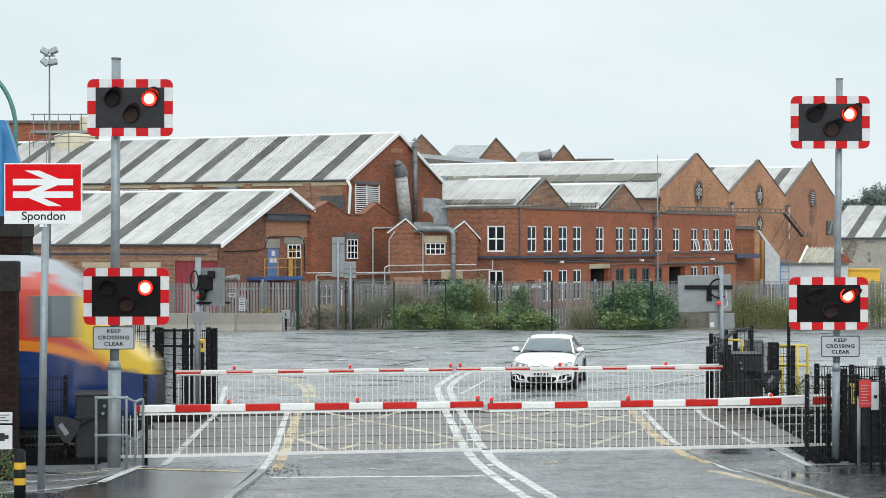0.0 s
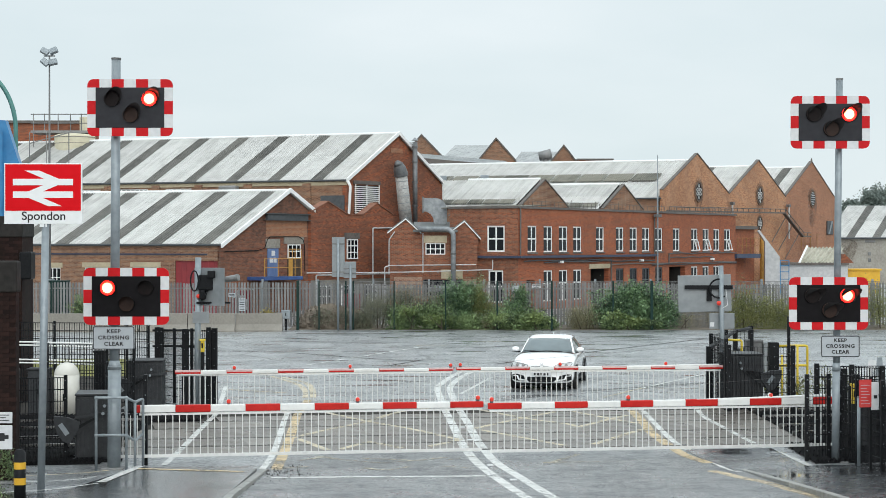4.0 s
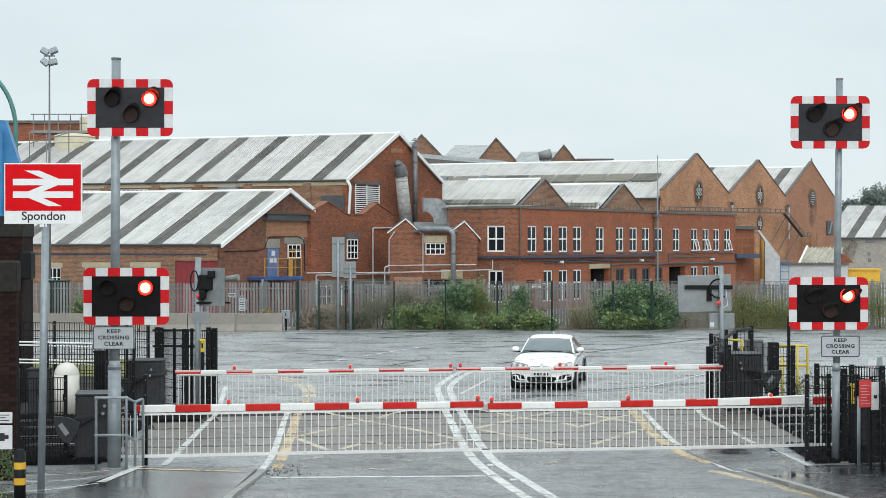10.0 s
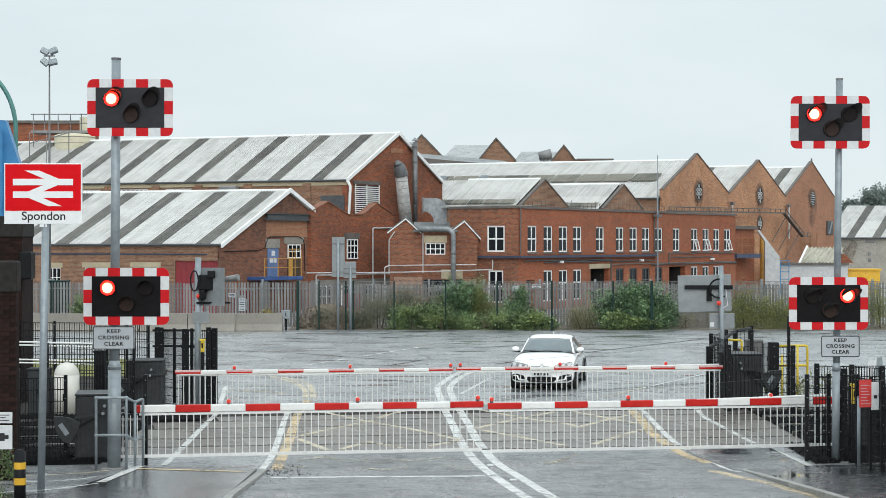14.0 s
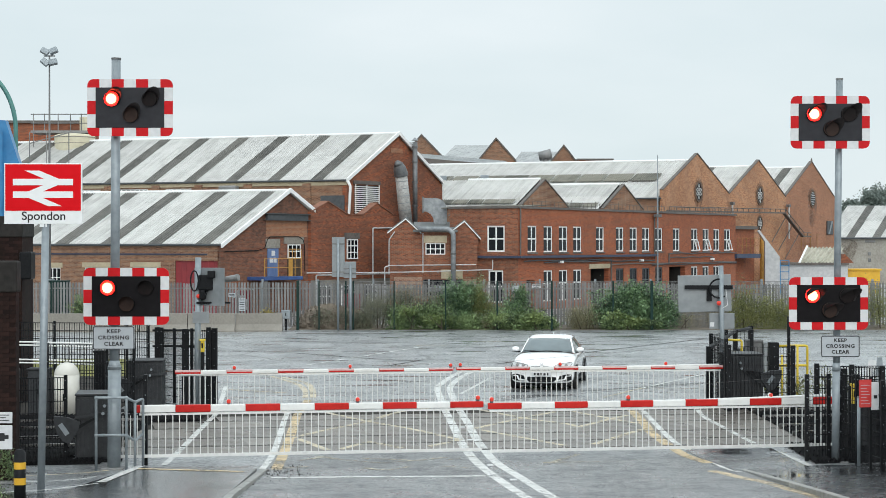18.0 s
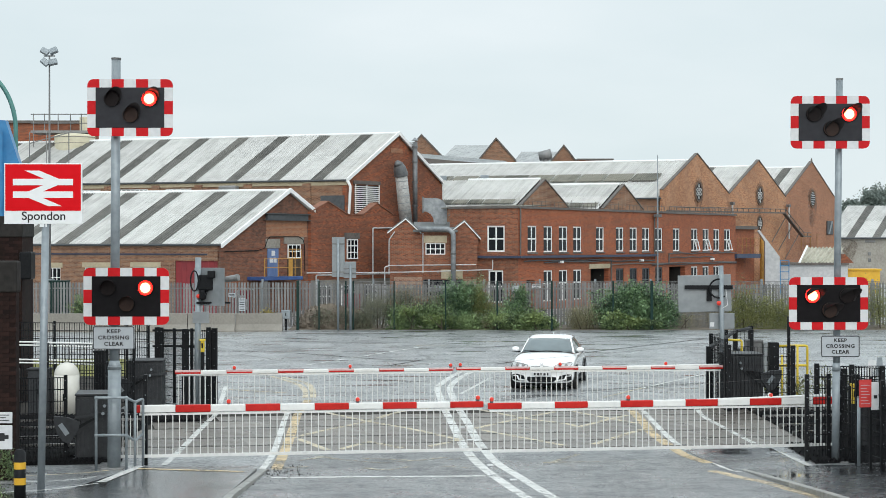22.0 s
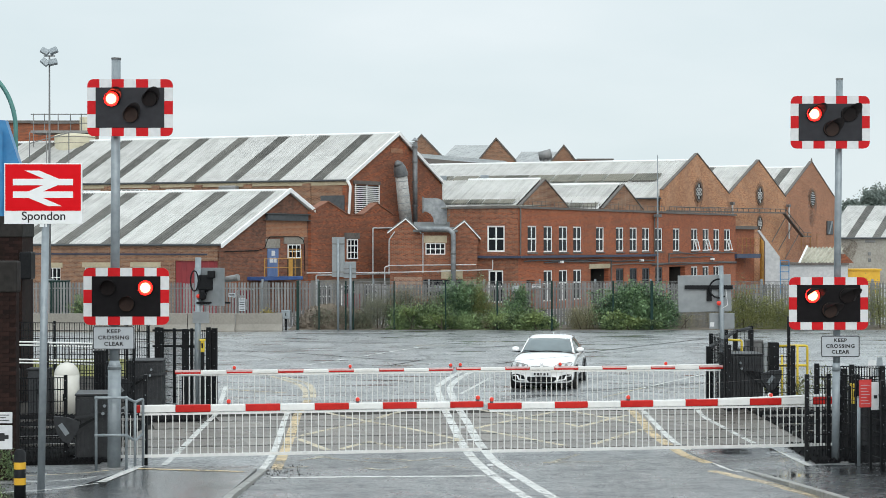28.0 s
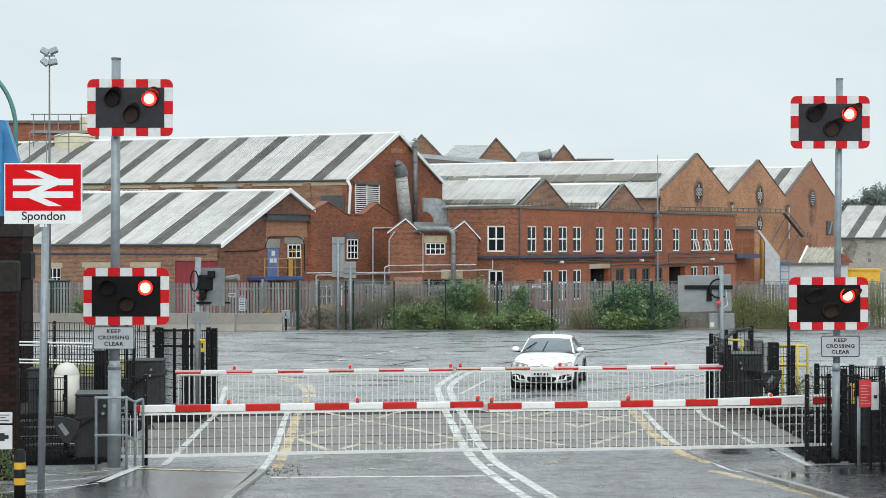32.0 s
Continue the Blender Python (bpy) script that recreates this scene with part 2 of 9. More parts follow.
M = {}
M["asphalt"] = wet_asphalt("wet_asphalt", (0.060, 0.064, 0.068), (0.218, 0.224, 0.228), dry=0.36, wet=0.06, scale=0.45, pools=(0.56, 0.72), patches=0.16, grain=22, mottle=0.95, relief=0.007)
M["yard"] = wet_asphalt("wet_yard_tarmac", (0.098, 0.103, 0.108), (0.358, 0.366, 0.372), dry=0.36, wet=0.15, scale=0.30, lengthen=3.2, pools=(0.55, 0.63), cracks=0.8, grain=12)
M["footway"] = wet_asphalt("wet_footway", (0.030, 0.032, 0.035), (0.090, 0.093, 0.098), dry=0.26, wet=0.07, scale=0.8, pools=(0.46, 0.62), relief=0.003, mottle=0.5)
M["footway_damp"] = wet_asphalt("damp_footway", (0.018, 0.019, 0.020), (0.046, 0.047, 0.048), dry=0.18, wet=0.09, scale=0.8, pools=(0.54, 0.68), relief=0.003, mottle=0.35)
M["tar"] = surface("bitumen_seam", (0.022, 0.022, 0.023), (0.055, 0.055, 0.056), 0.3, fine=12, broad=1.5, spread=0.15)
M["deck"] = surface("crossing_rubber", (0.102, 0.088, 0.077), (0.212, 0.190, 0.167), 0.38, fine=24, broad=1.2, grain=0.6, spread=0.18, per_piece=0.22, bump=0.4)
M["bedding"] = surface("panel_joint_concrete", (0.20, 0.19, 0.175), (0.33, 0.32, 0.30), 0.6, fine=20, broad=1.2)
M["ballast"] = surface("ballast", (0.018, 0.016, 0.015), (0.070, 0.063, 0.056), 0.9, fine=22, broad=1.4, bump=1.0, grain=0.8, spec=0.2)
M["kerb"] = surface("kerb_concrete", (0.19, 0.19, 0.178), (0.36, 0.355, 0.335), 0.5, fine=14, broad=1.2)
M["white_line"] = worn_paint("white_road_paint", (0.72, 0.72, 0.70), (0.50, 0.50, 0.48), 0.440)
M["yellow_line"] = worn_paint("yellow_road_paint", (0.66, 0.48, 0.24), (0.47, 0.36, 0.21), 0.472)
M["hatch_line"] = worn_paint("hatching_paint", (0.65, 0.55, 0.38), (0.48, 0.42, 0.31), 0.468, 0.09)
M["faint_yellow"] = worn_paint("rubbed_yellow_paint", (0.60, 0.47, 0.29), (0.42, 0.35, 0.25), 0.512, 0.10)
M["faint_line"] = worn_paint("almost_gone_paint", (0.58, 0.50, 0.36), (0.42, 0.38, 0.30), 0.545, 0.09)
M["steel_rail"] = surface("rail_steel", (0.05, 0.045, 0.04), (0.16, 0.15, 0.14), 0.35, metal=0.7, fine=12, broad=0.8)
M["rail_bright"] = surface("worn_bright_rail", (0.20, 0.19, 0.18), (0.42, 0.41, 0.40), 0.3, metal=0.85, fine=12, broad=0.8)
M["galv"] = surface("galvanised_steel", (0.225, 0.258, 0.278), (0.32, 0.357, 0.38), 0.50, metal=0.35, fine=9, broad=2.5, bump=0.05)
M["galv_dark"] = surface("weathered_galvanised_steel", (0.14, 0.141, 0.141), (0.275, 0.275, 0.273), 0.6, metal=0.3, fine=9, broad=1.5, per_piece=0.3)
M["black"] = surface("black_powder_coat", (0.006, 0.007, 0.008), (0.015, 0.016, 0.018), 0.5, fine=25, broad=1.5, bump=0.05, spec=0.15)
# one board black in two tones: skylight painted into the upper, shade into the lower
M["black_panel"] = surface("matt_black_board", (0.023, 0.023, 0.027), (0.036, 0.036, 0.042), 0.55, fine=8, broad=1.6, bump=0.03, spec=0.2)
M["fresh_black"] = surface("fresh_black_board", (0.007, 0.006, 0.007), (0.012, 0.011, 0.012), 0.6, fine=8, broad=1.6, bump=0.03, spec=0.10)
M["cabinet"] = surface("dark_grey_cabinet_paint", (0.029, 0.031, 0.034), (0.051, 0.054, 0.058), 0.5, fine=12, broad=1.0, bump=0.05, spec=0.25)
M["red"] = surface("red_reflective_sheet", (0.52, 0.006, 0.010), (0.60, 0.010, 0.015), 0.5, fine=10, broad=1.2, bump=0.0, spec=0.2)
M["white"] = surface("white_reflective_sheet", (0.61, 0.62, 0.63), (0.72, 0.725, 0.73), 0.4, fine=10, broad=1.2, bump=0.0)
M["sign_white"] = surface("clean_white_sign_sheet", (0.80, 0.81, 0.81), (0.86, 0.87, 0.87), 0.4, fine=10, broad=1.2, bump=0.0)
M["skirt_grey"] = surface("grimy_skirt_paint", (0.62, 0.62, 0.605), (0.76, 0.76, 0.74), 0.5, fine=10, broad=1.2, bump=0.02)
M["boom_white"] = surface("white_boom_paint", (0.74, 0.74, 0.72), (0.84, 0.84, 0.82), 0.4, fine=10, broad=1.2, bump=0.02)
M["boom_red"] = surface("red_boom_paint", (0.46, 0.012, 0.010), (0.58, 0.022, 0.016), 0.45, fine=10, broad=1.2, bump=0.02, spec=0.25)
M["sign_red"] = surface("sign_red", (0.66, 0.003, 0.008), (0.72, 0.005, 0.012), 0.5, fine=6, broad=1.0, bump=0.0, spec=0.12)
M["faded_sign"] = surface("weathered_red_notice", (0.50, 0.035, 0.035), (0.60, 0.075, 0.07), 0.5, fine=10, broad=3.0, bump=0.0, spec=0.2)
M["sign_grey"] = surface("grey_sign_sheet", (0.40, 0.43, 0.46), (0.48, 0.51, 0.53), 0.45, fine=8, broad=1.2, bump=0.0)
M["sign_back"] = surface("aluminium_sign_back", (0.22, 0.24, 0.25), (0.30, 0.32, 0.33), 0.5, metal=0.25, fine=6, broad=1.2, bump=0.0)
M["ink"] = surface("black_lettering", (0.012, 0.012, 0.014), (0.02, 0.02, 0.022), 0.5, bump=0.0)
M["lens"] = surface("unlit_red_lens", (0.007, 0.005, 0.005), (0.013, 0.008, 0.008), 0.45, fine=16, broad=6, bump=0.03, spec=0.12)
M["amber"] = surface("unlit_amber_lens", (0.026, 0.014, 0.011), (0.044, 0.024, 0.018), 0.45, fine=16, broad=6, bump=0.03, spec=0.15)
M["hot"] = glow("lit_red_lamp_core", (1.0, 0.068, 0.030), 30.0)
M["warm"] = glow("lit_red_lamp_lens", (1.0, 0.014, 0.009), 6.0)
M["visor_inside"] = surface("satin_black_visor_lining", (0.034, 0.030, 0.030), (0.052, 0.046, 0.046), 0.45, fine=12, broad=2.0, bump=0.03, spec=0.2)
M["visor"] = surface("matt_black_visor", (0.008, 0.0075, 0.0075), (0.014, 0.013, 0.013), 0.85, fine=12, broad=2.0, bump=0.03, spec=0.15)
M["rim"] = glow("lit_red_lamp_rim", (1.0, 0.008, 0.004), 3.0)
M["marker"] = glow("lit_red_marker_lens", (0.66, 0.04, 0.022), 0.12)
M["yellow_steel"] = surface("yellow_painted_steel", (0.62, 0.44, 0.02), (0.75, 0.56, 0.05), 0.45, fine=8, broad=2, bump=0.03)
M["orange_steel"] = surface("ochre_painted_rail", (0.42, 0.21, 0.035), (0.56, 0.31, 0.07), 0.5, fine=8, broad=2, bump=0.03)
M["rust_steel"] = surface("rusted_yellow_rail", (0.20, 0.10, 0.035), (0.40, 0.22, 0.06), 0.7, fine=6, broad=2, bump=0.1)
M["blue_steel"] = surface("blue_painted_steel", (0.024, 0.036, 0.075), (0.045, 0.065, 0.12), 0.5, fine=6, broad=1.5, bump=0.03)
M["bridge_blue"] = surface("bright_blue_panel", (0.03, 0.17, 0.38), (0.05, 0.26, 0.52), 0.4, fine=4, broad=0.8, bump=0.03)
M["green_steel"] = surface("dark_green_painted_steel", (0.007, 0.026, 0.022), (0.014, 0.040, 0.034), 0.6, fine=8, broad=1.5, bump=0.03, spec=0.2)
M["concrete"] = surface("weathered_concrete", (0.17, 0.155, 0.132), (0.31, 0.288, 0.248), 0.8, fine=7, broad=0.8, bump=0.3)
M["barrier_concrete"] = surface("grey_cast_concrete", (0.20, 0.185, 0.16), (0.31, 0.29, 0.255), 0.75, fine=14, broad=0.6, bump=0.2, grain=0.35)
M["stone"] = surface("buff_stone", (0.36, 0.30, 0.20), (0.50, 0.43, 0.30), 0.8, fine=8, broad=0.9, bump=0.2)
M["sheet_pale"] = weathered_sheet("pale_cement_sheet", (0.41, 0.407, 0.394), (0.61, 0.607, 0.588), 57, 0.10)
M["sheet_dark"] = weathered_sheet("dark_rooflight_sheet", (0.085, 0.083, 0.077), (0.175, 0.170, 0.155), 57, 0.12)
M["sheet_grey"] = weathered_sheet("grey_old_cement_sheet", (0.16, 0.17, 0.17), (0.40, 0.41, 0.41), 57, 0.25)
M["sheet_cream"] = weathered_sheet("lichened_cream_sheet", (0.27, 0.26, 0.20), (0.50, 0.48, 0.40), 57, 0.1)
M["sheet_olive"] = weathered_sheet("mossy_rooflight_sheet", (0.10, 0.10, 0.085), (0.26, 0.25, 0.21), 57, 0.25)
M["pipe_grey"] = surface("weathered_pipe_paint", (0.38, 0.39, 0.39), (0.62, 0.62, 0.61), 0.6, fine=5, broad=1.4, bump=0.03)
M["trim_white"] = surface("white_bargeboard", (0.76, 0.77, 0.76), (0.85, 0.85, 0.84), 0.55, fine=6, broad=1.2, bump=0.03)
M["blackish_stone"] = surface("soot_black_stone", (0.014, 0.013, 0.012), (0.038, 0.034, 0.031), 0.75, fine=8, broad=1.5, bump=0.3, spec=0.25)
M["sooty_ring"] = surface("soot_darkened_brick_ring", (0.075, 0.048, 0.034), (0.20, 0.125, 0.085), 0.85, fine=9, broad=2.0, bump=0.2)
M["soot_wash"] = worn_paint("washed_down_soot", (0.085, 0.055, 0.042), (0.060, 0.040, 0.032), 0.63, 0.20)
M["coping"] = surface("dark_coping", (0.085, 0.075, 0.07), (0.16, 0.14, 0.125), 0.7, fine=6, broad=1.2)
M["slate"] = surface("grey_slate", (0.10, 0.11, 0.11), (0.18, 0.19, 0.19), 0.5, fine=5, broad=1.0)
M["steel_dark"] = surface("weathered_dark_steel", (0.045, 0.050, 0.055), (0.085, 0.092, 0.098), 0.55, fine=6, broad=1.0, bump=0.05)
M["landing_blue"] = surface("blue_painted_landing", (0.025, 0.065, 0.20), (0.05, 0.11, 0.28), 0.5, fine=6, broad=1.5, bump=0.03)
M["brick_cap"] = surface("red_tile_coping", (0.15, 0.060, 0.035), (0.27, 0.12, 0.075), 0.8, fine=5, broad=1.2)
# fading together with light on the boom's top face, both put into this pink
M["faded_lit_red"] = surface("sun_bleached_red_paint", (0.62, 0.36, 0.36), (0.74, 0.56, 0.55), 0.5, fine=12, broad=2.0, bump=0.02)
M["timber_brown"] = surface("dark_brown_timber", (0.05, 0.032, 0.02), (0.10, 0.065, 0.04), 0.7, fine=5, broad=1.5)
M["gutter"] = surface("dark_gutter", (0.022, 0.030, 0.060), (0.045, 0.055, 0.095), 0.5, fine=6, broad=1.2, bump=0.03)
M["duct"] = surface("galvanised_duct", (0.19, 0.205, 0.22), (0.36, 0.38, 0.39), 0.5, metal=0.3, fine=5, broad=0.9, bump=0.05)
M["flue_steel"] = surface("sooty_flue_steel", (0.10, 0.105, 0.11), (0.22, 0.23, 0.235), 0.5, metal=0.3, fine=4, broad=0.8, bump=0.05)
M["lagging"] = surface("weathered_duct_lagging", (0.26, 0.26, 0.25), (0.56, 0.56, 0.54), 0.7, fine=7, broad=1.2, bump=0.4)
M["pane"] = glazing("dark_window_glass", (0.006, 0.007, 0.009), 0.05, 1.28)
M["spalled"] = worn_paint("spalled_render_stain", (0.20, 0.15, 0.105), (0.14, 0.11, 0.085), 0.57, 0.12)
M["render"] = surface("grey_rendered_wall", (0.27, 0.25, 0.215), (0.42, 0.40, 0.355), 0.85, fine=5, broad=0.5)
M["whitewash"] = surface("whitewashed_wall", (0.42, 0.43, 0.44), (0.58, 0.58, 0.58), 0.85, fine=5, broad=0.5)
M["brick_red"] = brickwork("red_brick", (0.42, 0.108, 0.040), (0.165, 0.044, 0.022), (0.19, 0.100, 0.066), 57, soot_amount=0.62, pale=(0.38, 0.145, 0.068))
M["brick_face"] = brickwork("clean_red_brick", (0.41, 0.112, 0.044), (0.23, 0.058, 0.026), (0.27, 0.115, 0.068), 57, soot_amount=0.40, pale=(0.44, 0.145, 0.060))
M["brick_side"] = brickwork("brown_brick", (0.32, 0.142, 0.073), (0.13, 0.052, 0.031), (0.33, 0.245, 0.178), -21, soot_amount=0.45, pale=(0.42, 0.25, 0.145))
M["brick_sooty"] = brickwork("sooty_red_brick", (0.31, 0.098, 0.046), (0.115, 0.038, 0.023), (0.18, 0.112, 0.082), 57, soot=(0.060, 0.034, 0.026), soot_amount=0.72, pale=(0.35, 0.165, 0.092))
M["brick_salt"] = brickwork("salt_stained_brick", (0.34, 0.14, 0.08), (0.20, 0.075, 0.045), (0.40, 0.30, 0.22), -21, soot_amount=0.3, pale=(0.62, 0.50, 0.40))
M["brick_patch"] = brickwork("rebuilt_orange_brick", (0.40, 0.165, 0.080), (0.25, 0.090, 0.045), (0.34, 0.22, 0.15), 57, soot_amount=0.30, pale=(0.45, 0.24, 0.13))
M["brick_end"] = brickwork("red_brick_end", (0.36, 0.100, 0.041), (0.13, 0.039, 0.021), (0.22, 0.138, 0.095), -21, soot_amount=0.55, pale=(0.40, 0.19, 0.105))
M["brick_gold"] = brickwork("orange_brick", (0.58, 0.272, 0.130), (0.30, 0.118, 0.059), (0.42, 0.26, 0.17), 57, soot=(0.21, 0.098, 0.062), soot_amount=0.55, pale=(0.66, 0.385, 0.195))
M["brick_rust"] = brickwork("rust_brown_brick", (0.47, 0.190, 0.095), (0.21, 0.077, 0.043), (0.35, 0.21, 0.145), 57, soot=(0.18, 0.084, 0.052), soot_amount=0.55, pale=(0.58, 0.32, 0.17))
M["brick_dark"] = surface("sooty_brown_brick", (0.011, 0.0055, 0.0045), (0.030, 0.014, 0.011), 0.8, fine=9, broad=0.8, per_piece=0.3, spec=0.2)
M["leaf_bramble"] = foliage("bramble_leaf", (0.026, 0.052, 0.024), (0.24, 0.335, 0.135))
M["leaf_dark"] = foliage("dark_shrub_leaf", (0.026, 0.060, 0.034), (0.20, 0.325, 0.150))
M["leaf_bright"] = foliage("fresh_bramble_leaf", (0.065, 0.11, 0.035), (0.27, 0.345, 0.125))
M["leaf_weed"] = foliage("dry_weed", (0.11, 0.105, 0.05), (0.31, 0.29, 0.17))
M["leaf_dull"] = foliage("dull_grey_green_weed", (0.055, 0.072, 0.042), (0.26, 0.26, 0.18))
M["leaf_yellow"] = foliage("yellow_flowering_weed", (0.16, 0.12, 0.02), (0.42, 0.34, 0.07))
M["leaf_olive"] = foliage("yellow_green_weed", (0.09, 0.11, 0.03), (0.27, 0.28, 0.10))
# paled towards grey: the haze of distance is mixed into the leaf colour
M["leaf_far"] = foliage("distant_tree_leaf", (0.145, 0.180, 0.165), (0.235, 0.28, 0.25))
M["bark"] = surface("bark", (0.05, 0.04, 0.03), (0.11, 0.09, 0.07), 0.9)
M["soil"] = surface("rubble_soil", (0.072, 0.058, 0.044), (0.24, 0.20, 0.158), 0.9, fine=6, broad=0.8, bump=0.8)
M["grass"] = surface("rough_grass", (0.09, 0.10, 0.02), (0.24, 0.23, 0.06), 0.9, fine=9, broad=0.8, bump=0.8)
M["car_white"] = surface("white_car_paint", (0.90, 0.91, 0.91), (0.93, 0.94, 0.94), 0.22, fine=4, broad=1, bump=0.0, coat=1.0, spread=0.04)
M["green_lamp"] = surface("teal_lamp_column_paint", (0.06, 0.19, 0.17), (0.09, 0.25, 0.22), 0.5, fine=8, broad=1.5, bump=0.03)
M["rubber"] = surface("black_rubber", (0.005, 0.005, 0.006), (0.014, 0.014, 0.015), 0.75, fine=20, broad=2, bump=0.1, spec=0.08)
M["screen"] = glazing("car_glass", (0.085, 0.105, 0.112), 0.03)
M["tyre"] = surface("tyre_rubber", (0.015, 0.015, 0.016), (0.03, 0.03, 0.03), 0.7, fine=30, broad=5)
M["alloy"] = surface("alloy_wheel", (0.10, 0.10, 0.11), (0.25, 0.25, 0.26), 0.35, metal=0.8, fine=10, broad=4)
M["chrome"] = surface("bright_chrome", (0.6, 0.6, 0.6), (0.7, 0.7, 0.7), 0.15, metal=1.0, bump=0.0)
M["lamp_glass"] = surface("headlamp_glass", (0.70, 0.72, 0.74), (0.88, 0.90, 0.91), 0.15, fine=9, broad=4, bump=0.0)
M["train_blue"] = surface("blue_train_paint", (0.006, 0.026, 0.12), (0.010, 0.040, 0.17), 0.25, fine=4, broad=0.8, bump=0.0, coat=0.5)
M["train_red"] = surface("red_train_paint", (0.50, 0.035, 0.025), (0.60, 0.06, 0.03), 0.25, fine=4, broad=0.8, bump=0.0, coat=0.5)
M["train_orange"] = surface("orange_train_paint", (0.72, 0.20, 0.02), (0.80, 0.26, 0.03), 0.25, fine=4, broad=0.8, bump=0.0, coat=0.5)
M["train_yellow"] = surface("yellow_train_paint", (0.78, 0.50, 0.03), (0.85, 0.58, 0.06), 0.25, fine=4, broad=0.8, bump=0.0, coat=0.5)
M["train_roof"] = surface("grey_train_roof", (0.30, 0.32, 0.34), (0.42, 0.44, 0.46), 0.5, fine=4, broad=0.8, bump=0.0)
M["door_red"] = surface("dull_red_door", (0.20, 0.022, 0.028), (0.26, 0.03, 0.035), 0.6, fine=4, broad=0.7, bump=0.05)
M["door_blue"] = surface("pale_blue_door", (0.10, 0.16, 0.32), (0.15, 0.22, 0.38), 0.6, fine=4, broad=0.9, bump=0.03)
M["cream"] = surface("cream_tank_paint", (0.55, 0.50, 0.36), (0.68, 0.63, 0.48), 0.6, fine=3, broad=0.7, bump=0.03)
M["dome"] = surface("cream_plastic", (0.62, 0.60, 0.54), (0.72, 0.70, 0.64), 0.4, fine=6, broad=2, bump=0.0)
M["skip"] = surface("orange_yellow_steel", (0.66, 0.36, 0.02), (0.78, 0.46, 0.04), 0.5, fine=3, broad=0.7, bump=0.03)
# near-black colour stands in for the shade inside openings
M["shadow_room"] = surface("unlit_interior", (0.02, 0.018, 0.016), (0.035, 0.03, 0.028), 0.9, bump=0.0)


# ---------------------------------------------------------------- building helpers
def thing(name, label, category, at=None, group="", kind=""):
    ob = new(name)
    ob.empty_display_size = 0.2
    ob.matrix_basis = at if at is not None else Matrix.Identity(4)
    return tagged(ob, label, category, group, kind)


def part(name, bm, mat, parent, label="", world=False, smooth=False, at=None, mats=None):
    """Links a bmesh as one mesh object under a thing or a part. world: the mesh is given in world space."""
    if world:
        base = parent
        while base.parent:
            base = base.parent
        bm.transform(base.matrix_basis.inverted())
    me = bpy.data.meshes.new(name)
    bmesh.ops.recalc_face_normals(bm, faces=bm.faces)
    bm.to_mesh(me)
    bm.free()
    for k in mats or [mat]:
        me.materials.append(M[k])
    if smooth:
        for p in me.polygons:
            p.use_smooth = True
    ob = new(name, me)
    ob.parent = parent
    if at is not None:
        ob.matrix_basis = at
    if label:
        ob["label"] = label
    return ob


def again(ob, at, parent=None):
    """A further piece on the same mesh."""
    o = new(ob.name.split(".")[0], ob.data)
    o.parent = parent or ob.parent
    o.matrix_basis = at
    return o


def solo(name, bm, mat, label, category, kind="", group="", smooth=False):
    """A thing that is one mesh, given in world space."""
    me = bpy.data.meshes.new(name)
    bmesh.ops.recalc_face_normals(bm, faces=bm.faces)
    bm.to_mesh(me)
    bm.free()
    me.materials.append(M[mat])
    if smooth:
        for p in me.polygons:
            p.use_smooth = True
    return tagged(new(name, me), label, category, group, kind)


def box(bm, x0, x1, y0, y1, z0, z1, m=None, bevel=0.0, mi=0):
    vs = [bm.verts.new(v) for v in ((x0, y0, z0), (x1, y0, z0), (x1, y1, z0), (x0, y1, z0), (x0, y0, z1), (x1, y0, z1), (x1, y1, z1), (x0, y1, z1))]
    fs = [bm.faces.new([vs[i] for i in f]) for f in ((0, 3, 2, 1), (4, 5, 6, 7), (0, 1, 5, 4), (1, 2, 6, 5), (2, 3, 7, 6), (3, 0, 4, 7))]
    for f in fs:
        f.material_index = mi
    if bevel:
        es = list({e for f in fs for e in f.edges})
        r = bmesh.ops.bevel(bm, geom=es, offset=bevel, segments=2, affect="EDGES", profile=0.5)
        vs = list({v for f in r["faces"] for v in f.verts} | {v for v in vs if v.is_valid})
    if m is not None:
        for v in vs:
            v.co = m @ v.co
    return vs


def slab(bm, pts, push):
    """A polygon of 3D points pushed out by a vector into a solid."""
    push = Vector(push)
    a = [bm.verts.new(p) for p in pts]
    b = [bm.verts.new(Vector(p) + push) for p in pts]
    bm.faces.new(a)
    bm.faces.new(list(reversed(b)))
    for i in range(len(pts)):
        j = (i + 1) % len(pts)
        bm.faces.new((a[j], a[i], b[i], b[j]))


def tube(bm, p, q, r, n=10, r2=None, caps=True):
    p, q = Vector(p), Vector(q)
    ax = (q - p).normalized()
    s = ax.orthogonal().normalized()
    t = ax.cross(s)
    r2 = r if r2 is None else r2
    ring = []
    for c, rr in ((p, r), (q, r2)):
        ring.append([bm.verts.new(c + (s * math.cos(k * math.tau / n) + t * math.sin(k * math.tau / n)) * rr) for k in range(n)])
    for k in range(n):
        bm.faces.new((ring[0][k], ring[0][(k + 1) % n], ring[1][(k + 1) % n], ring[1][k]))
    if caps:
        bm.faces.new(list(reversed(ring[0])))
        bm.faces.new(ring[1])


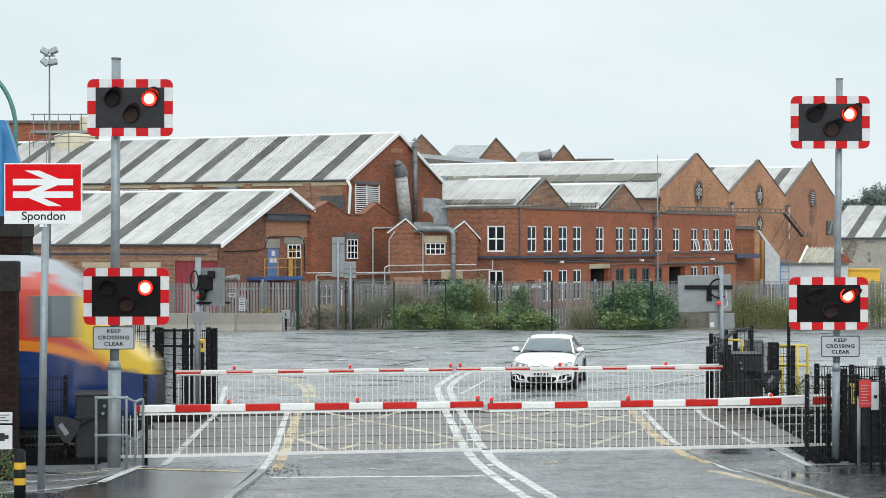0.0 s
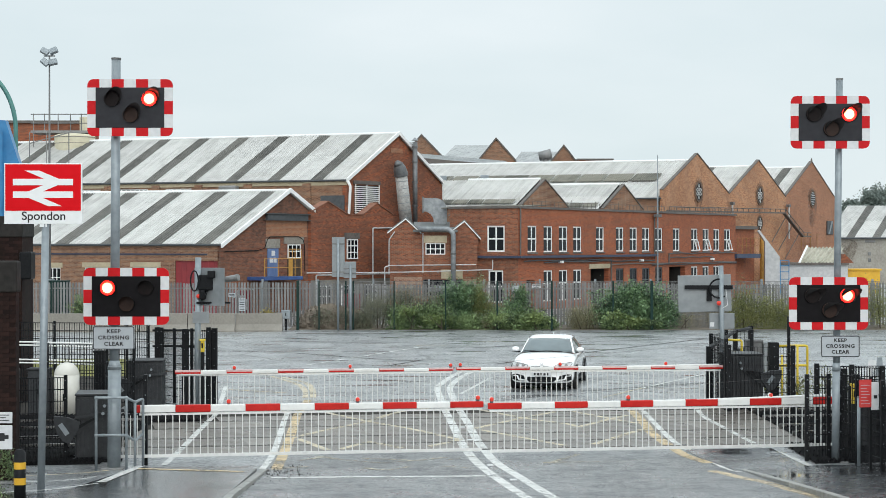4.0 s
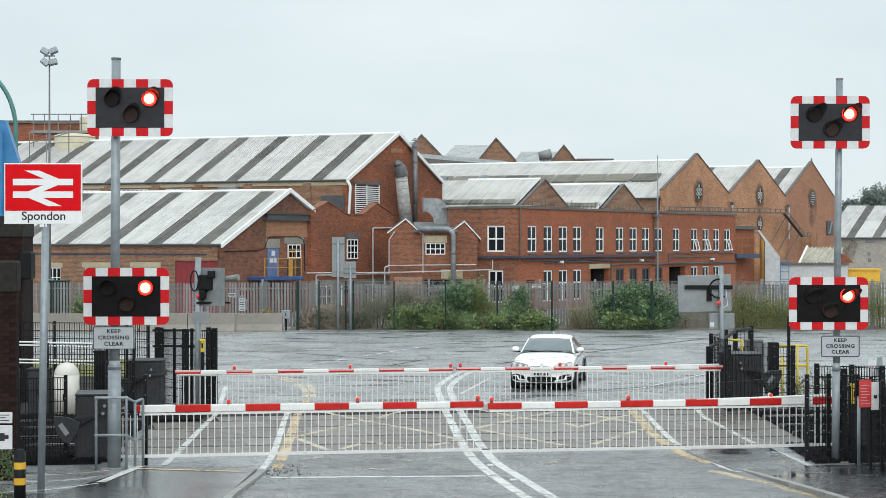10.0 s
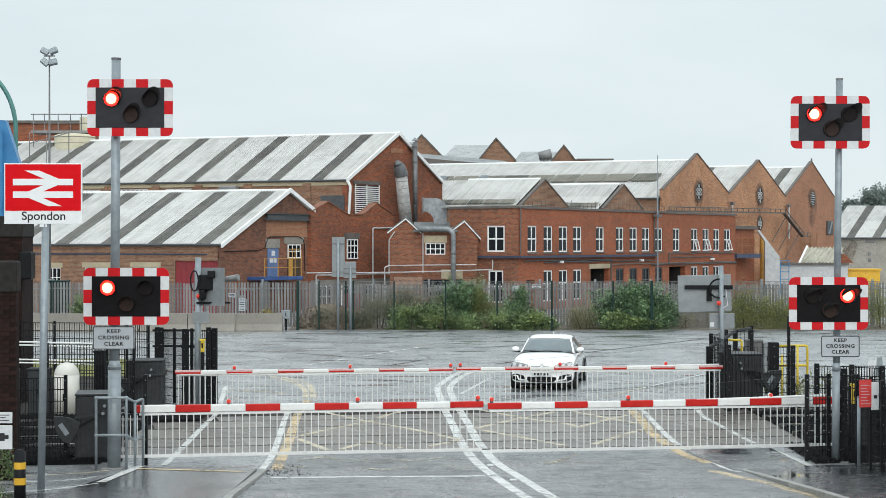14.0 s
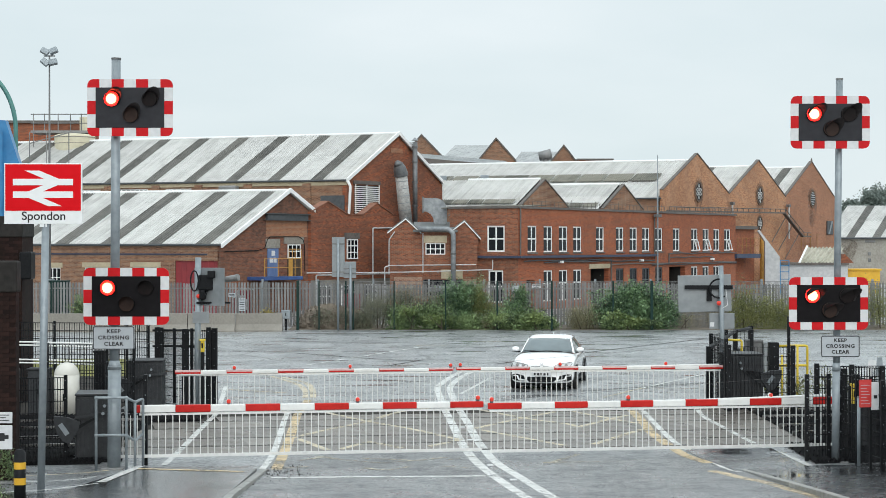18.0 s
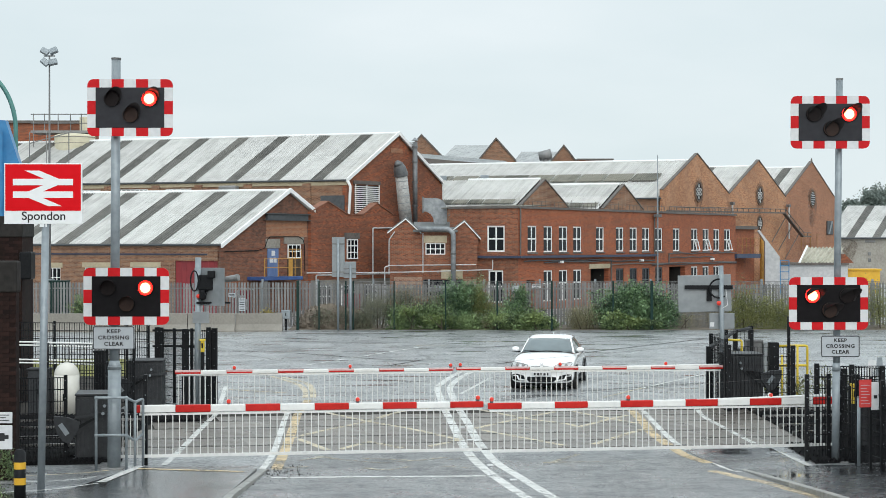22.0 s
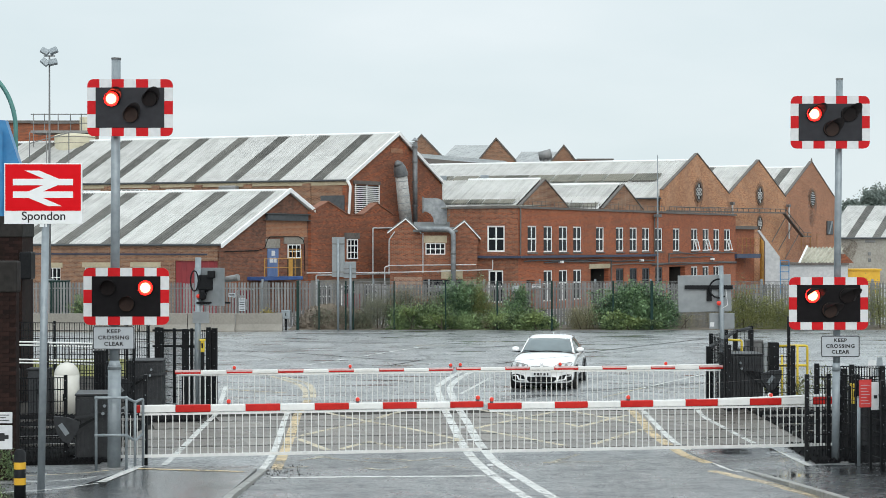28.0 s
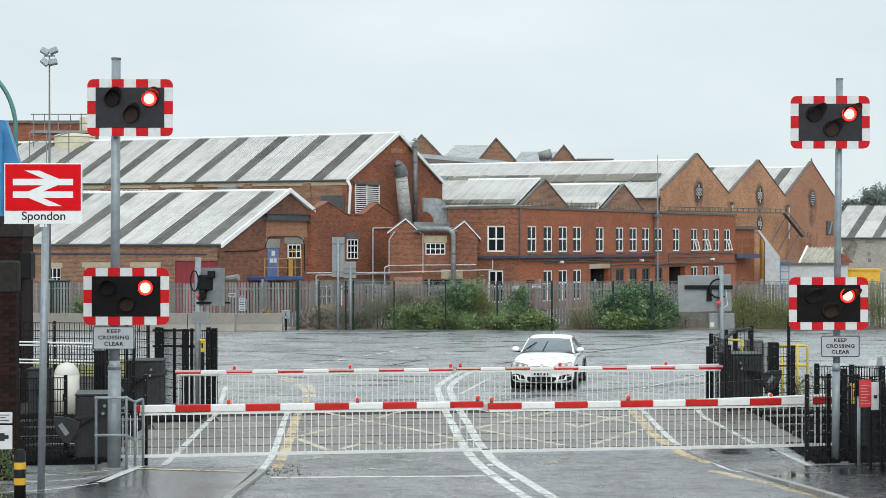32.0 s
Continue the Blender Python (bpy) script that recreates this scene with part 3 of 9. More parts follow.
def pipe(bm, pts, r, n=8):
    """A pipe bent through points with eased elbows, swept as one skin."""
    pts = [Vector(p) for p in pts]
    path = [pts[0]]
    for a, c, b in zip(pts, pts[1:], pts[2:]):
        ease = min(1.6 * r, 0.3 * (c - a).length, 0.3 * (b - c).length)
        path += [c + (a - c).normalized() * ease, c + ((a - c).normalized() + (b - c).normalized()) * ease * 0.29, c + (b - c).normalized() * ease]
    path.append(pts[-1])
    s = (path[1] - path[0]).orthogonal().normalized()
    rings = []
    for k, p in enumerate(path):
        d = (path[min(k + 1, len(path) - 1)] - path[max(k - 1, 0)]).normalized()
        s = (s - d * s.dot(d)).normalized()
        t = d.cross(s)
        rings.append([bm.verts.new(p + (s * math.cos(q * math.tau / n) + t * math.sin(q * math.tau / n)) * r) for q in range(n)])
    for u, v in zip(rings, rings[1:]):
        for q in range(n):
            bm.faces.new((u[q], u[(q + 1) % n], v[(q + 1) % n], v[q]))
    bm.faces.new(list(reversed(rings[0])))
    bm.faces.new(rings[-1])


def ball(bm, c, r, sx=1, sy=1, sz=1, u=14, v=10):
    bmesh.ops.create_uvsphere(bm, u_segments=u, v_segments=v, radius=r, matrix=Matrix.Translation(c) @ Matrix.Diagonal((sx, sy, sz, 1)))


def lettering(name, text, size, mat, parent, at, align="CENTER", bold=0.018, spacing=1.0):
    cu = bpy.data.curves.new(name, "FONT")
    cu.body, cu.size, cu.align_x, cu.align_y, cu.extrude = text, size, align, "CENTER", 0.002
    cu.offset, cu.space_character = size * bold, spacing
    tmp = bpy.data.objects.new(name + "_curve", cu)
    me = bpy.data.meshes.new_from_object(tmp)
    bpy.data.objects.remove(tmp)
    me.materials.clear()
    me.materials.append(M[mat])
    ob = new(name, me)
    ob.parent, ob.matrix_basis = parent, at
    return ob


FACING = pose(0, 0, 0, 90, 0, 0)  # lays flat things upright, facing the road user


def strip(pts, width, z):
    """A painted line of that width along points of the ground."""
    bm = bmesh.new()
    pts = [Vector((*p, z)) for p in pts]
    left, right = [], []
    for i, p in enumerate(pts):
        d = (pts[min(i + 1, len(pts) - 1)] - pts[max(i - 1, 0)]).normalized()
        s = Vector((-d.y, d.x, 0)) * width / 2
        left.append(bm.verts.new(p + s))
        right.append(bm.verts.new(p - s))
    for i in range(len(pts) - 1):
        bm.faces.new((right[i], right[i + 1], left[i + 1], left[i]))
    return bm


def smooth_line(pts, steps=6):
    out_pts = []
    n = len(pts)
    for i in range(n - 1):
        p0, p1, p2, p3 = (Vector(pts[max(0, min(n - 1, i + k))]) for k in (-1, 0, 1, 2))
        for s in range(steps):
            t = s / steps
            out_pts.append(0.5 * ((2 * p1) + (p2 - p0) * t + (2 * p0 - 5 * p1 + 4 * p2 - p3) * t * t + (3 * p1 - p0 - 3 * p2 + p3) * t ** 3))
    out_pts.append(Vector(pts[-1]))
    return [tuple(p) for p in out_pts]


def fan(pts, z, skirt=0.0):
    """A flat polygon of the ground, with sides when it is raised."""
    bm = bmesh.new()
    top = [bm.verts.new(p if len(p) == 3 else (*p, z)) for p in pts]
    bm.faces.new(top)
    if skirt:
        low = [bm.verts.new((p[0], p[1], z - skirt)) for p in pts]
        for i in range(len(pts)):
            j = (i + 1) % len(pts)
            bm.faces.new((low[i], low[j], top[j], top[i]))
    return bm


# ---------------------------------------------------------------- ground
bm = bmesh.new()
bmesh.ops.create_grid(bm, x_segments=8, y_segments=8, size=2500, matrix=Matrix.Translation((0, 1500, 0)))
solo("ground", bm, "yard", "wet grey tarmac yard reaching to the works", "ground", kind="structure")

SKEW = 0.15


def across(x, d0):
    """Depth at x of a line parallel to the tracks."""
    return d0 + SKEW * x


solo("road", fan([(-3.3, 8), (6.2, 8), (6.0, 27), (5.4, 30.2), (4.9, across(4.9, 33.2)), (-3.2, across(-3.2, 33.2)), (-3.25, 27)], 0.004), "asphalt",
     "wet dark asphalt road with worn paint", "road", kind="structure")
solo("trackbed", fan([(-140, across(-140, 33.2)), (140, across(140, 33.2)), (140, across(140, 41.2)), (-140, across(-140, 41.2))], 0.004), "ballast",
     "dark stone ballast under the tracks", "ballast", kind="structure")
RAILS = (34.55, 35.99, 37.90, 39.34)
for d0 in RAILS:
    solo("rail", strip([(-140, across(-140, d0)), (140, across(140, d0))], 0.07, 0.0135), "steel_rail", "worn steel running rail set in the crossing deck", "rail",
         kind="structure", group="running rails")
for d0 in RAILS:
    for xa, xb in ((-140, -6.7), (7.35, 140)):
        bm = bmesh.new()
        slab(bm, [(xa, across(xa, d0) + q, 0.0) for q in (-0.035, 0.035)] + [(xb, across(xb, d0) + q, 0.0) for q in (0.035, -0.035)], (0, 0, 0.115))
        solo("rail", bm, "rail_bright", "bright-topped steel rail on the ballast", "rail", kind="structure", group="running rails")
solo("cess", fan([(-60, across(-60, 41.2)), (-7.9, across(-7.9, 41.2)), (-8.0, 44.5), (-9.2, 51.8), (-60, 51.8)], 0.003), "ballast",
     "dark cinder ground beside the tracks", "ground", kind="structure")
deck = thing("crossing_deck", "grey rubber panel deck across the tracks", "crossing deck", kind="structure")
bands = ((33.3, 34.47), (34.63, 35.91), (36.07, 37.82), (37.98, 39.26), (39.42, 40.4))
for lo, hi in bands:
    bm = bmesh.new()
    left = -6.1 if lo < 39 else -5.0
    slab(bm, [(left, across(left, lo + 0.01), 0), (6.9, across(6.9, lo + 0.01), 0), (6.9, across(6.9, hi - 0.01), 0), (left, across(left, hi - 0.01), 0)], (0, 0, 0.003))
    part("deck_bedding", bm, "bedding", deck, "pale concrete in the panel joints", at=Matrix.Translation((0, 0, 0.0045)))
    proto = None
    w = 1.2
    k0 = -6.3 if lo < 39 else -5.1
    while k0 < 7.2:
        if proto is None:
            bm = bmesh.new()
            q = 0.007
            s = 0.22 * (hi - lo)
            slab(bm, [(q, SKEW * q, 0), (w - q, SKEW * (w - q), 0), (w - q - s, hi - lo + SKEW * (w - q - s), 0), (q - s, hi - lo + SKEW * (q - s), 0)], (0, 0, 0.010))
            proto = part("deck_panel", bm, "deck", deck, at=Matrix.Translation((k0, across(k0, lo), 0.001)))
        else:
            again(proto, Matrix.Translation((k0, across(k0, lo), 0.001)))
        k0 += w

# pavements with kerbs on the near side
solo("pavement", fan([(-3.45, 8), (-3.45, 27), (-3.32, 30.2), (-3.5, 30.5), (-5.5, 30.4), (-6.2, 27.2), (-30, 25), (-30, 8)], 0.05, 0.05), "footway_damp",
     "wet dark tarmac footway beside the crossing", "pavement", kind="structure")
solo("pavement", fan([(6.62, 8, 0.105), (6.62, 25.2, 0.105), (6.19, 27, 0.095), (5.89, 28.3, 0.07), (5.65, 29.4, 0.04), (5.46, 30.4, 0.012), (6.7, 30.9, 0.012), (14, 31.6, 0.06), (30, 32, 0.08), (30, 8, 0.1)], 0.05, 0.05), "footway",
     "wet dark tarmac footway by the black fence", "pavement", kind="structure")


solo("pavement", fan([(4.75, across(4.75, 32.6)), (4.86, 32.1), (5.2, 30.2), (5.48, 30.25), (6.75, 30.7), (6.6, 30.95), (6.5, across(6.5, 32.6))], 0.009), "footway",
     "wet footway running flush onto the crossing", "pavement", kind="structure")


def kerb_run(pts, heights):
    k = thing("kerb", "grey concrete kerb stones along the footway", "kerb", kind="structure")
    for a, b, za, zb in zip(pts, pts[1:], heights, heights[1:]):
        a, b = Vector((*a, 0)), Vector((*b, 0))
        d = (b - a).normalized()
        n = max(1, round((b - a).length / 0.9))
        L = (b - a).length / n
        for i in range(n):
            bm = bmesh.new()
            box(bm, 0.010, L - 0.010, -0.065, 0.065, -0.06, 0.0, bevel=0.012)
            for v in bm.verts:
                if v.co.z > -0.03:
                    v.co.z += za + (zb - za) * (i + v.co.x / L) / n
            m = Matrix.Translation(a + d * L * i) @ Matrix.Rotation(math.atan2(d.y, d.x), 4, "Z")
            part("kerb_stone", bm, "kerb", k, at=m)


kerb_run([(-3.42, 24.0), (-3.38, 27.0), (-3.28, 28.4), (-3.2, 30.3)], (0.075, 0.075, 0.07, 0.03))
kerb_run([(6.55, 25.2), (6.12, 27.0), (5.82, 28.3), (5.58, 29.4), (5.38, 30.4)], (0.11, 0.10, 0.075, 0.045, 0.012))

PZ = 0.017


LAID = itertools.count()


def line(pts, width, mat, label, z=PZ, steps=6):
    """Paint laid on the ground, each coat a hair above the one before, and broken at the rails."""
    fine = []
    run = smooth_line(pts, steps)
    for p, q in zip(run, run[1:]):
        p, q = Vector(p), Vector(q)
        mid = (p + q) / 2
        cut = max(1, int((q - p).length / 0.05)) if 32 < mid.y - SKEW * mid.x < 41 else 1
        fine += [p.lerp(q, i / cut) for i in range(cut)]
    fine.append(Vector(run[-1]))
    pieces, piece = [], []
    for p in fine:
        if any(abs(p.y - SKEW * p.x - d) < w for d, w in [(r, 0.04) for r in RAILS] + [(33.27, 0.05), (40.43, 0.05)]):
            pieces, piece = pieces + [piece], []
        else:
            piece.append(tuple(p))
    pieces.append(piece)
    coat = next(LAID) * 0.00012
    bm = bmesh.new()
    for piece in pieces:
        if len(piece) > 1:
            mid = piece[len(piece) // 2]
            base = z if z > 0.03 else 0.0122 if 33.3 < mid[1] - SKEW * mid[0] < 40.4 else 0.0052
            me = bpy.data.meshes.new("tmp")
            one = strip(piece, width, base + coat)
            one.to_mesh(me)
            one.free()
            bm.from_mesh(me)
            bpy.data.meshes.remove(me)
    solo("road_marking", bm, mat, label, "road marking", kind="structure", group="road markings")


line([(0.85, 55.2), (0.28, 51.9), (-0.14, 48.0), (-0.11, 45.8), (0.04, 41.5), (0.2, 38.2), (0.33, 35.4), (0.45, 33.3), (0.69, 30.9), (1.03, 28.7), (1.34, 27.0), (1.88, 24)],
     0.18, "white_line", "worn white centre line across the tracks")
line([(1.21, 55.2), (0.55, 51.5), (0.21, 48.0), (0.24, 45.3), (0.39, 41.5), (0.56, 38.2), (0.68, 35.4), (0.81, 33.3), (1.0, 31.3), (1.30, 29.6), (1.77, 27.0), (2.38, 24)],
     0.18, "white_line", "worn white centre line across the tracks")
line([(0.47, 45.7), (1.48, 51.5)], 0.10, "white_line", "thin white guide line on wet tarmac")
line([(-3.25, 30.5), (-3.27, 32.6), (-3.49, 36.5), (-3.7, 40.1), (-3.75, 43)], 0.13, "white_line", "white edge line beside the footway")
line([(-2.99, 30.4), (-3.12, 33.9), (-3.31, 37.6), (-3.48, 41.0), (-3.5, 44)], 0.20, "yellow_line", "worn yellow edge line of the crossing box")
line([(-4.87, 51.5), (-4.02, 49.4), (-3.63, 47.1), (-3.42, 44.6)], 0.17, "hatch_line", "curved cream line at the road's edge")
line([(-5.26, 51.9), (-4.23, 49.0), (-3.8, 46.7), (-3.62, 44.6)], 0.17, "hatch_line", "curved cream line at the road's edge")
line([(-5.11, 31.0), (-5.13, 32.4), (-5.2, 34.6), (-5.27, 36.5), (-5.34, 38.5), (-5.42, 40.5), (-5.8, 44.5), (-6.17, 48.2)], 0.125, "white_line", "white line along the footway's outer edge")
line([(4.85, 41.9), (4.82, 40.1), (4.75, 37.4), (4.72, 35.3), (4.75, 33.9), (4.90, 32.8), (5.04, 31.2), (5.14, 30.45), (5.27, 30.1)], 0.13, "white_line", "white edge line beside the footway")
line([(4.58, 41.3), (4.53, 38.2), (4.46, 36.5), (4.50, 34.6), (4.58, 33.2), (4.66, 32.3), (4.90, 31.3)], 0.22, "yellow_line", "worn yellow edge line of the crossing box")
line([(4.74, 30.25), (4.96, 29.9), (5.15, 29.35), (5.44, 28.85), (5.72, 27.9), (5.98, 27.0), (6.38, 25.2)], 0.21, "faint_yellow", "worn yellow line along the kerb")
line([(6.4, 44), (6.27, 42.2), (6.10, 39.7), (6.15, 38.0), (6.22, 36.2), (6.29, 34.7), (6.34, 33.7), (6.50, 33.0), (6.62, 32.0), (6.70, 30.8)], 0.12, "white_line", "white line along the footway's outer edge")
line([(-9.0, 29.3), (-7.6, 29.15), (-6.4, 29.5), (-5.9, 29.9)], 0.06, "hatch_line", "thin worn white line on the footway", z=0.056)
line([(-9.0, 28.5), (-7.4, 28.4), (-6.3, 28.7), (-5.95, 29.1)], 0.06, "white_line", "thin worn white line on the footway", z=0.056)
line([(-7.6, 27.1), (-6.5, 27.5), (-5.75, 28.3)], 0.06, "white_line", "thin worn white line on the footway", z=0.056)
line([(-2.98, 29.35), (0.75, 29.55)], 0.14, "white_line", "white stop line before the crossing", steps=1)
line([(-5.46, 30.15), (-3.5, 29.75)], 0.12, "yellow_line", "faded yellow stop line on the footway", z=0.056, steps=1)
line([(-5.95, 47.1), (-4.2, 46.0)], 0.10, "yellow_line", "faded yellow stop line on the far footway", steps=1)
line([(-5.74, 28.4), (-5.44, 30.5)], 0.16, "white_line", "white edge line on the footway", z=0.056, steps=1)
for i in range(9):
    p, q = i / 9, (i + 0.66) / 9
    line([(-4.6 + 3.9 * p, 56.5 + 10.5 * p), (-4.6 + 3.9 * q, 56.5 + 10.5 * q)], 0.17, "white_line", "broken white lane line in the yard", steps=1)
line([(-1.08, 67.5), (0.22, 67.7)], 0.13, "hatch_line", "faint white bay line in the yard", steps=1)
line([(1.26, 69.8), (2.33, 70.2)], 0.13, "hatch_line", "faint white bay line in the yard", steps=1)
# cream hatching of the crossing box
for pts in (((-3.0, 41.05), (-1.72, 38.57), (-0.66, 36.93), (0.36, 34.91)), ((-3.11, 35.32), (-2.66, 36.49), (-1.72, 38.57), (-1.07, 40.77), (-0.33, 41.75)),
            ((-2.04, 33.29), (-1.5, 34.62)), ((-1.52, 34.62), (-0.8, 33.47)), ((-0.3, 33.75), (0.33, 34.91)), ((-3.0, 35.1), (-2.26, 33.2)),
            ((0.84, 41.47), (1.85, 39.32), (2.74, 38.09), (3.0, 37.38)), ((0.69, 37.04), (1.85, 39.32), (2.97, 41.19)), ((0.81, 36.82), (2.44, 33.94)),
            ((2.97, 41.19), (3.87, 39.19), (4.4, 38.1)), ((3.0, 37.38), (3.85, 39.07), (4.35, 39.95)), ((3.03, 34.13), (4.35, 36.95))):
    line(pts, 0.15, "hatch_line", "worn cream hatching of the box junction", steps=3)
for pts in (((-1.42, 30.6), (-0.98, 30.3), (-0.62, 30.76)), ((-2.99, 30.53), (-2.45, 30.76)), ((-0.01, 30.84), (0.62, 30.45)), ((-1.53, 31.97), (-0.68, 31.72)),
            ((-2.4, 32.3), (-1.2, 31.3), (0.2, 32.2)), ((-2.7, 31.6), (-2.0, 32.5)), ((0.1, 31.7), (0.6, 32.3)), ((1.85, 31.35), (3.4, 31.5)), ((2.0, 31.3), (2.6, 32.6))):
    line(pts, 0.12, "faint_line", "almost worn away cream hatching", steps=2)
line([(5.55, 47.46), (8.21, 52.83)], 0.11, "white_line", "thin white bay line in the yard", steps=1)
line([(7.4, 47.5), (5.55, 47.46), (4.2, 44.6)], 0.09, "hatch_line", "thin white bay line in the yard", steps=1)
# bitumen seams of old trenches in the yard
for pts in (((11.23, 72.32), (5.16, 62.95), (1.64, 57.04)), ((3.66, 46.55), (7.67, 49.39)), ((-5.54, 62.95), (-2.57, 59.85), (-0.47, 58.41)), ((-14, 66.5), (-5.54, 62.95)),
            ((-1.76, 56.25), (-0.77, 59.27)), ((-2.18, 50.62), (-0.23, 49.59)), ((1.2, 66.0), (7.0, 70.5), (14.0, 74.0))):
    bm = strip(smooth_line([(x + 0.12 * math.sin(3 * y), y) for x, y in pts], 8), 0.11, 0.0052 + next(LAID) * 0.00012)
    solo("tar_seam", bm, "tar", "dark bitumen seam across the wet yard", "road repair", kind="structure", group="bitumen seams")
# the road studs between the centre lines
for x, y in ((0.55, 34.9), (0.66, 33.0), (0.86, 30.9), (1.2, 29.0), (0.42, 37.3)):
    bm = bmesh.new()
    box(bm, x - 0.06, x + 0.06, y - 0.05, y + 0.05, 0.004, 0.028, bevel=0.008)
    solo("road_stud", bm, "white", "small white reflecting road stud", "road stud", group="road studs")


# ---------------------------------------------------------------- works buildings
U = Vector((-math.cos(radians(21)), math.sin(radians(21)), 0))
W = Vector((math.cos(radians(57)), math.sin(radians(57)), 0))
UP = Vector((0, 0, 1))


def wall_frame(o, d):
    """Local x along the wall as seen from the road, y into it, z up."""
    d = Vector(d).normalized()
    return Matrix(((d.x, -d.y, 0, o[0]), (d.y, d.x, 0, o[1]), (0, 0, 1, 0), (0, 0, 0, 1)))


def holed(bm, xs, zs, solid, y0, y1, fr):
    """One plate on a grid of cuts, with the cells that are not solid left open."""
    memo = {}

    def vert(i, j, k):
        if (i, j, k) not in memo:
            memo[i, j, k] = bm.verts.new(fr @ Vector((xs[i], (y0, y1)[k], zs[j])))
        return memo[i, j, k]

    nx, nz = len(xs) - 1, len(zs) - 1
    for i in range(nx):
        for j in range(nz):
            if not solid(i, j):
                continue
            bm.faces.new((vert(i, j, 0), vert(i + 1, j, 0), vert(i + 1, j + 1, 0), vert(i, j + 1, 0)))
            bm.faces.new((vert(i, j + 1, 1), vert(i + 1, j + 1, 1), vert(i + 1, j, 1), vert(i, j, 1)))
            for di, dj, a, c in ((-1, 0, (i, j), (i, j + 1)), (1, 0, (i + 1, j + 1), (i + 1, j)), (0, -1, (i + 1, j), (i, j)), (0, 1, (i, j + 1), (i + 1, j + 1))):
                ii, jj = i + di, j + dj
                if not (0 <= ii < nx and 0 <= jj < nz and solid(ii, jj)):
                    bm.faces.new((vert(*a, 0), vert(*c, 0), vert(*c, 1), vert(*a, 1)))


def wall(parent, fr, L, z0, z1, mat, openings=(), th=0.35, name="wall", x0=0.0, label=""):
    """A wall with openings right through it."""
    xs = sorted({x0, L, *(v for o in openings for v in o[:2])})
    zs = sorted({z0, z1, *(v for o in openings for v in o[2:4])})

    def solid(i, j):
        x, z = (xs[i] + xs[i + 1]) / 2, (zs[j] + zs[j + 1]) / 2
        return not any(o[0] <= x <= o[1] and o[2] <= z <= o[3] for o in openings)

    bm = bmesh.new()
    holed(bm, xs, zs, solid, 0, th, fr)
    return part(name, bm, mat, parent, label, world=True)


def window(parent, fr, x0, x1, z0, z1, cols, rows, mat="trim_white", bar=0.07, inset=0.05, splits=None, tilt=None):
    bm = bmesh.new()
    y0, y1 = inset, inset + 0.07
    zs = splits or [z0 + (z1 - z0) * r / rows for r in range(rows + 1)]
    zs = [z0, *zs[1:-1], z1]
    xs = [x0 + (x1 - x0) * c / cols for c in range(cols + 1)]
    h = bar * 0.48
    cx = [x0, x0 + bar, *(v for x in xs[1:-1] for v in (x - h, x + h)), x1 - bar, x1]
    cz = [z0, z0 + bar, *(v for z in zs[1:-1] for v in (z - h, z + h)), z1 - bar, z1]
    holed(bm, cx, cz, lambda i, j: i % 2 == 0 or j % 2 == 0, y0, y1, fr)
    w = part("window", bm, mat, parent, world=True)
    for a, b in zip(xs, xs[1:]):
        for c, d in zip(zs, zs[1:]):
            bm = bmesh.new()
            box(bm, a + 0.02, b - 0.02, inset + 0.03, inset + 0.045, c + 0.02, d - 0.02, fr)
            part("pane", bm, "pane", w, world=True)
    if tilt:
        # a casement pushed open at the bottom
        z = zs[1]
        bm = bmesh.new()
        m = fr @ Matrix.Translation((tilt[0], inset, z)) @ pose(0, 0, 0, -15, 0, 0)
        wd = tilt[1] - tilt[0]
        for q in ((0, wd, -0.06, 0), (0, wd, -(z - z0), -(z - z0) + 0.06)):
            box(bm, q[0], q[1], -0.05, 0, q[2], q[3], m)
        for q in (0, wd - 0.06):
            box(bm, q, q + 0.06, -0.05, 0, -(z - z0) + 0.06, -0.06, m)
        part("casement", bm, mat, w, "white casement pushed open", world=True)
    return w


def corrugated(bm, a, b, up_vec, pitch=0.146, depth=0.06, thick=0.02):
    """A ribbed sheet between the eaves points a and b, going up by up_vec."""
    a, b, s = Vector(a), Vector(b), Vector(up_vec)
    d = b - a
    n = max(2, round(d.length / pitch)) * 4
    steps = (0.0, 0.30, 0.50, 0.80)
    nrm = d.cross(s).normalized()
    if nrm.z < 0:
        nrm = -nrm
    lo, hi, lo2 = [], [], []
    for i in range(n + 1):
        o = nrm * ((1 if i % 4 < 2 else -1) * depth / 2)
        p = a + d * (i // 4 + steps[i % 4]) * 4 / n + o
        lo.append(bm.verts.new(p))
        hi.append(bm.verts.new(p + s))
        lo2.append(bm.verts.new(p - nrm * thick))
    for i in range(n):
        bm.faces.new((lo[i], lo[i + 1], hi[i + 1], hi[i]))
        bm.faces.new((lo2[i + 1], lo2[i], lo[i], lo[i + 1]))


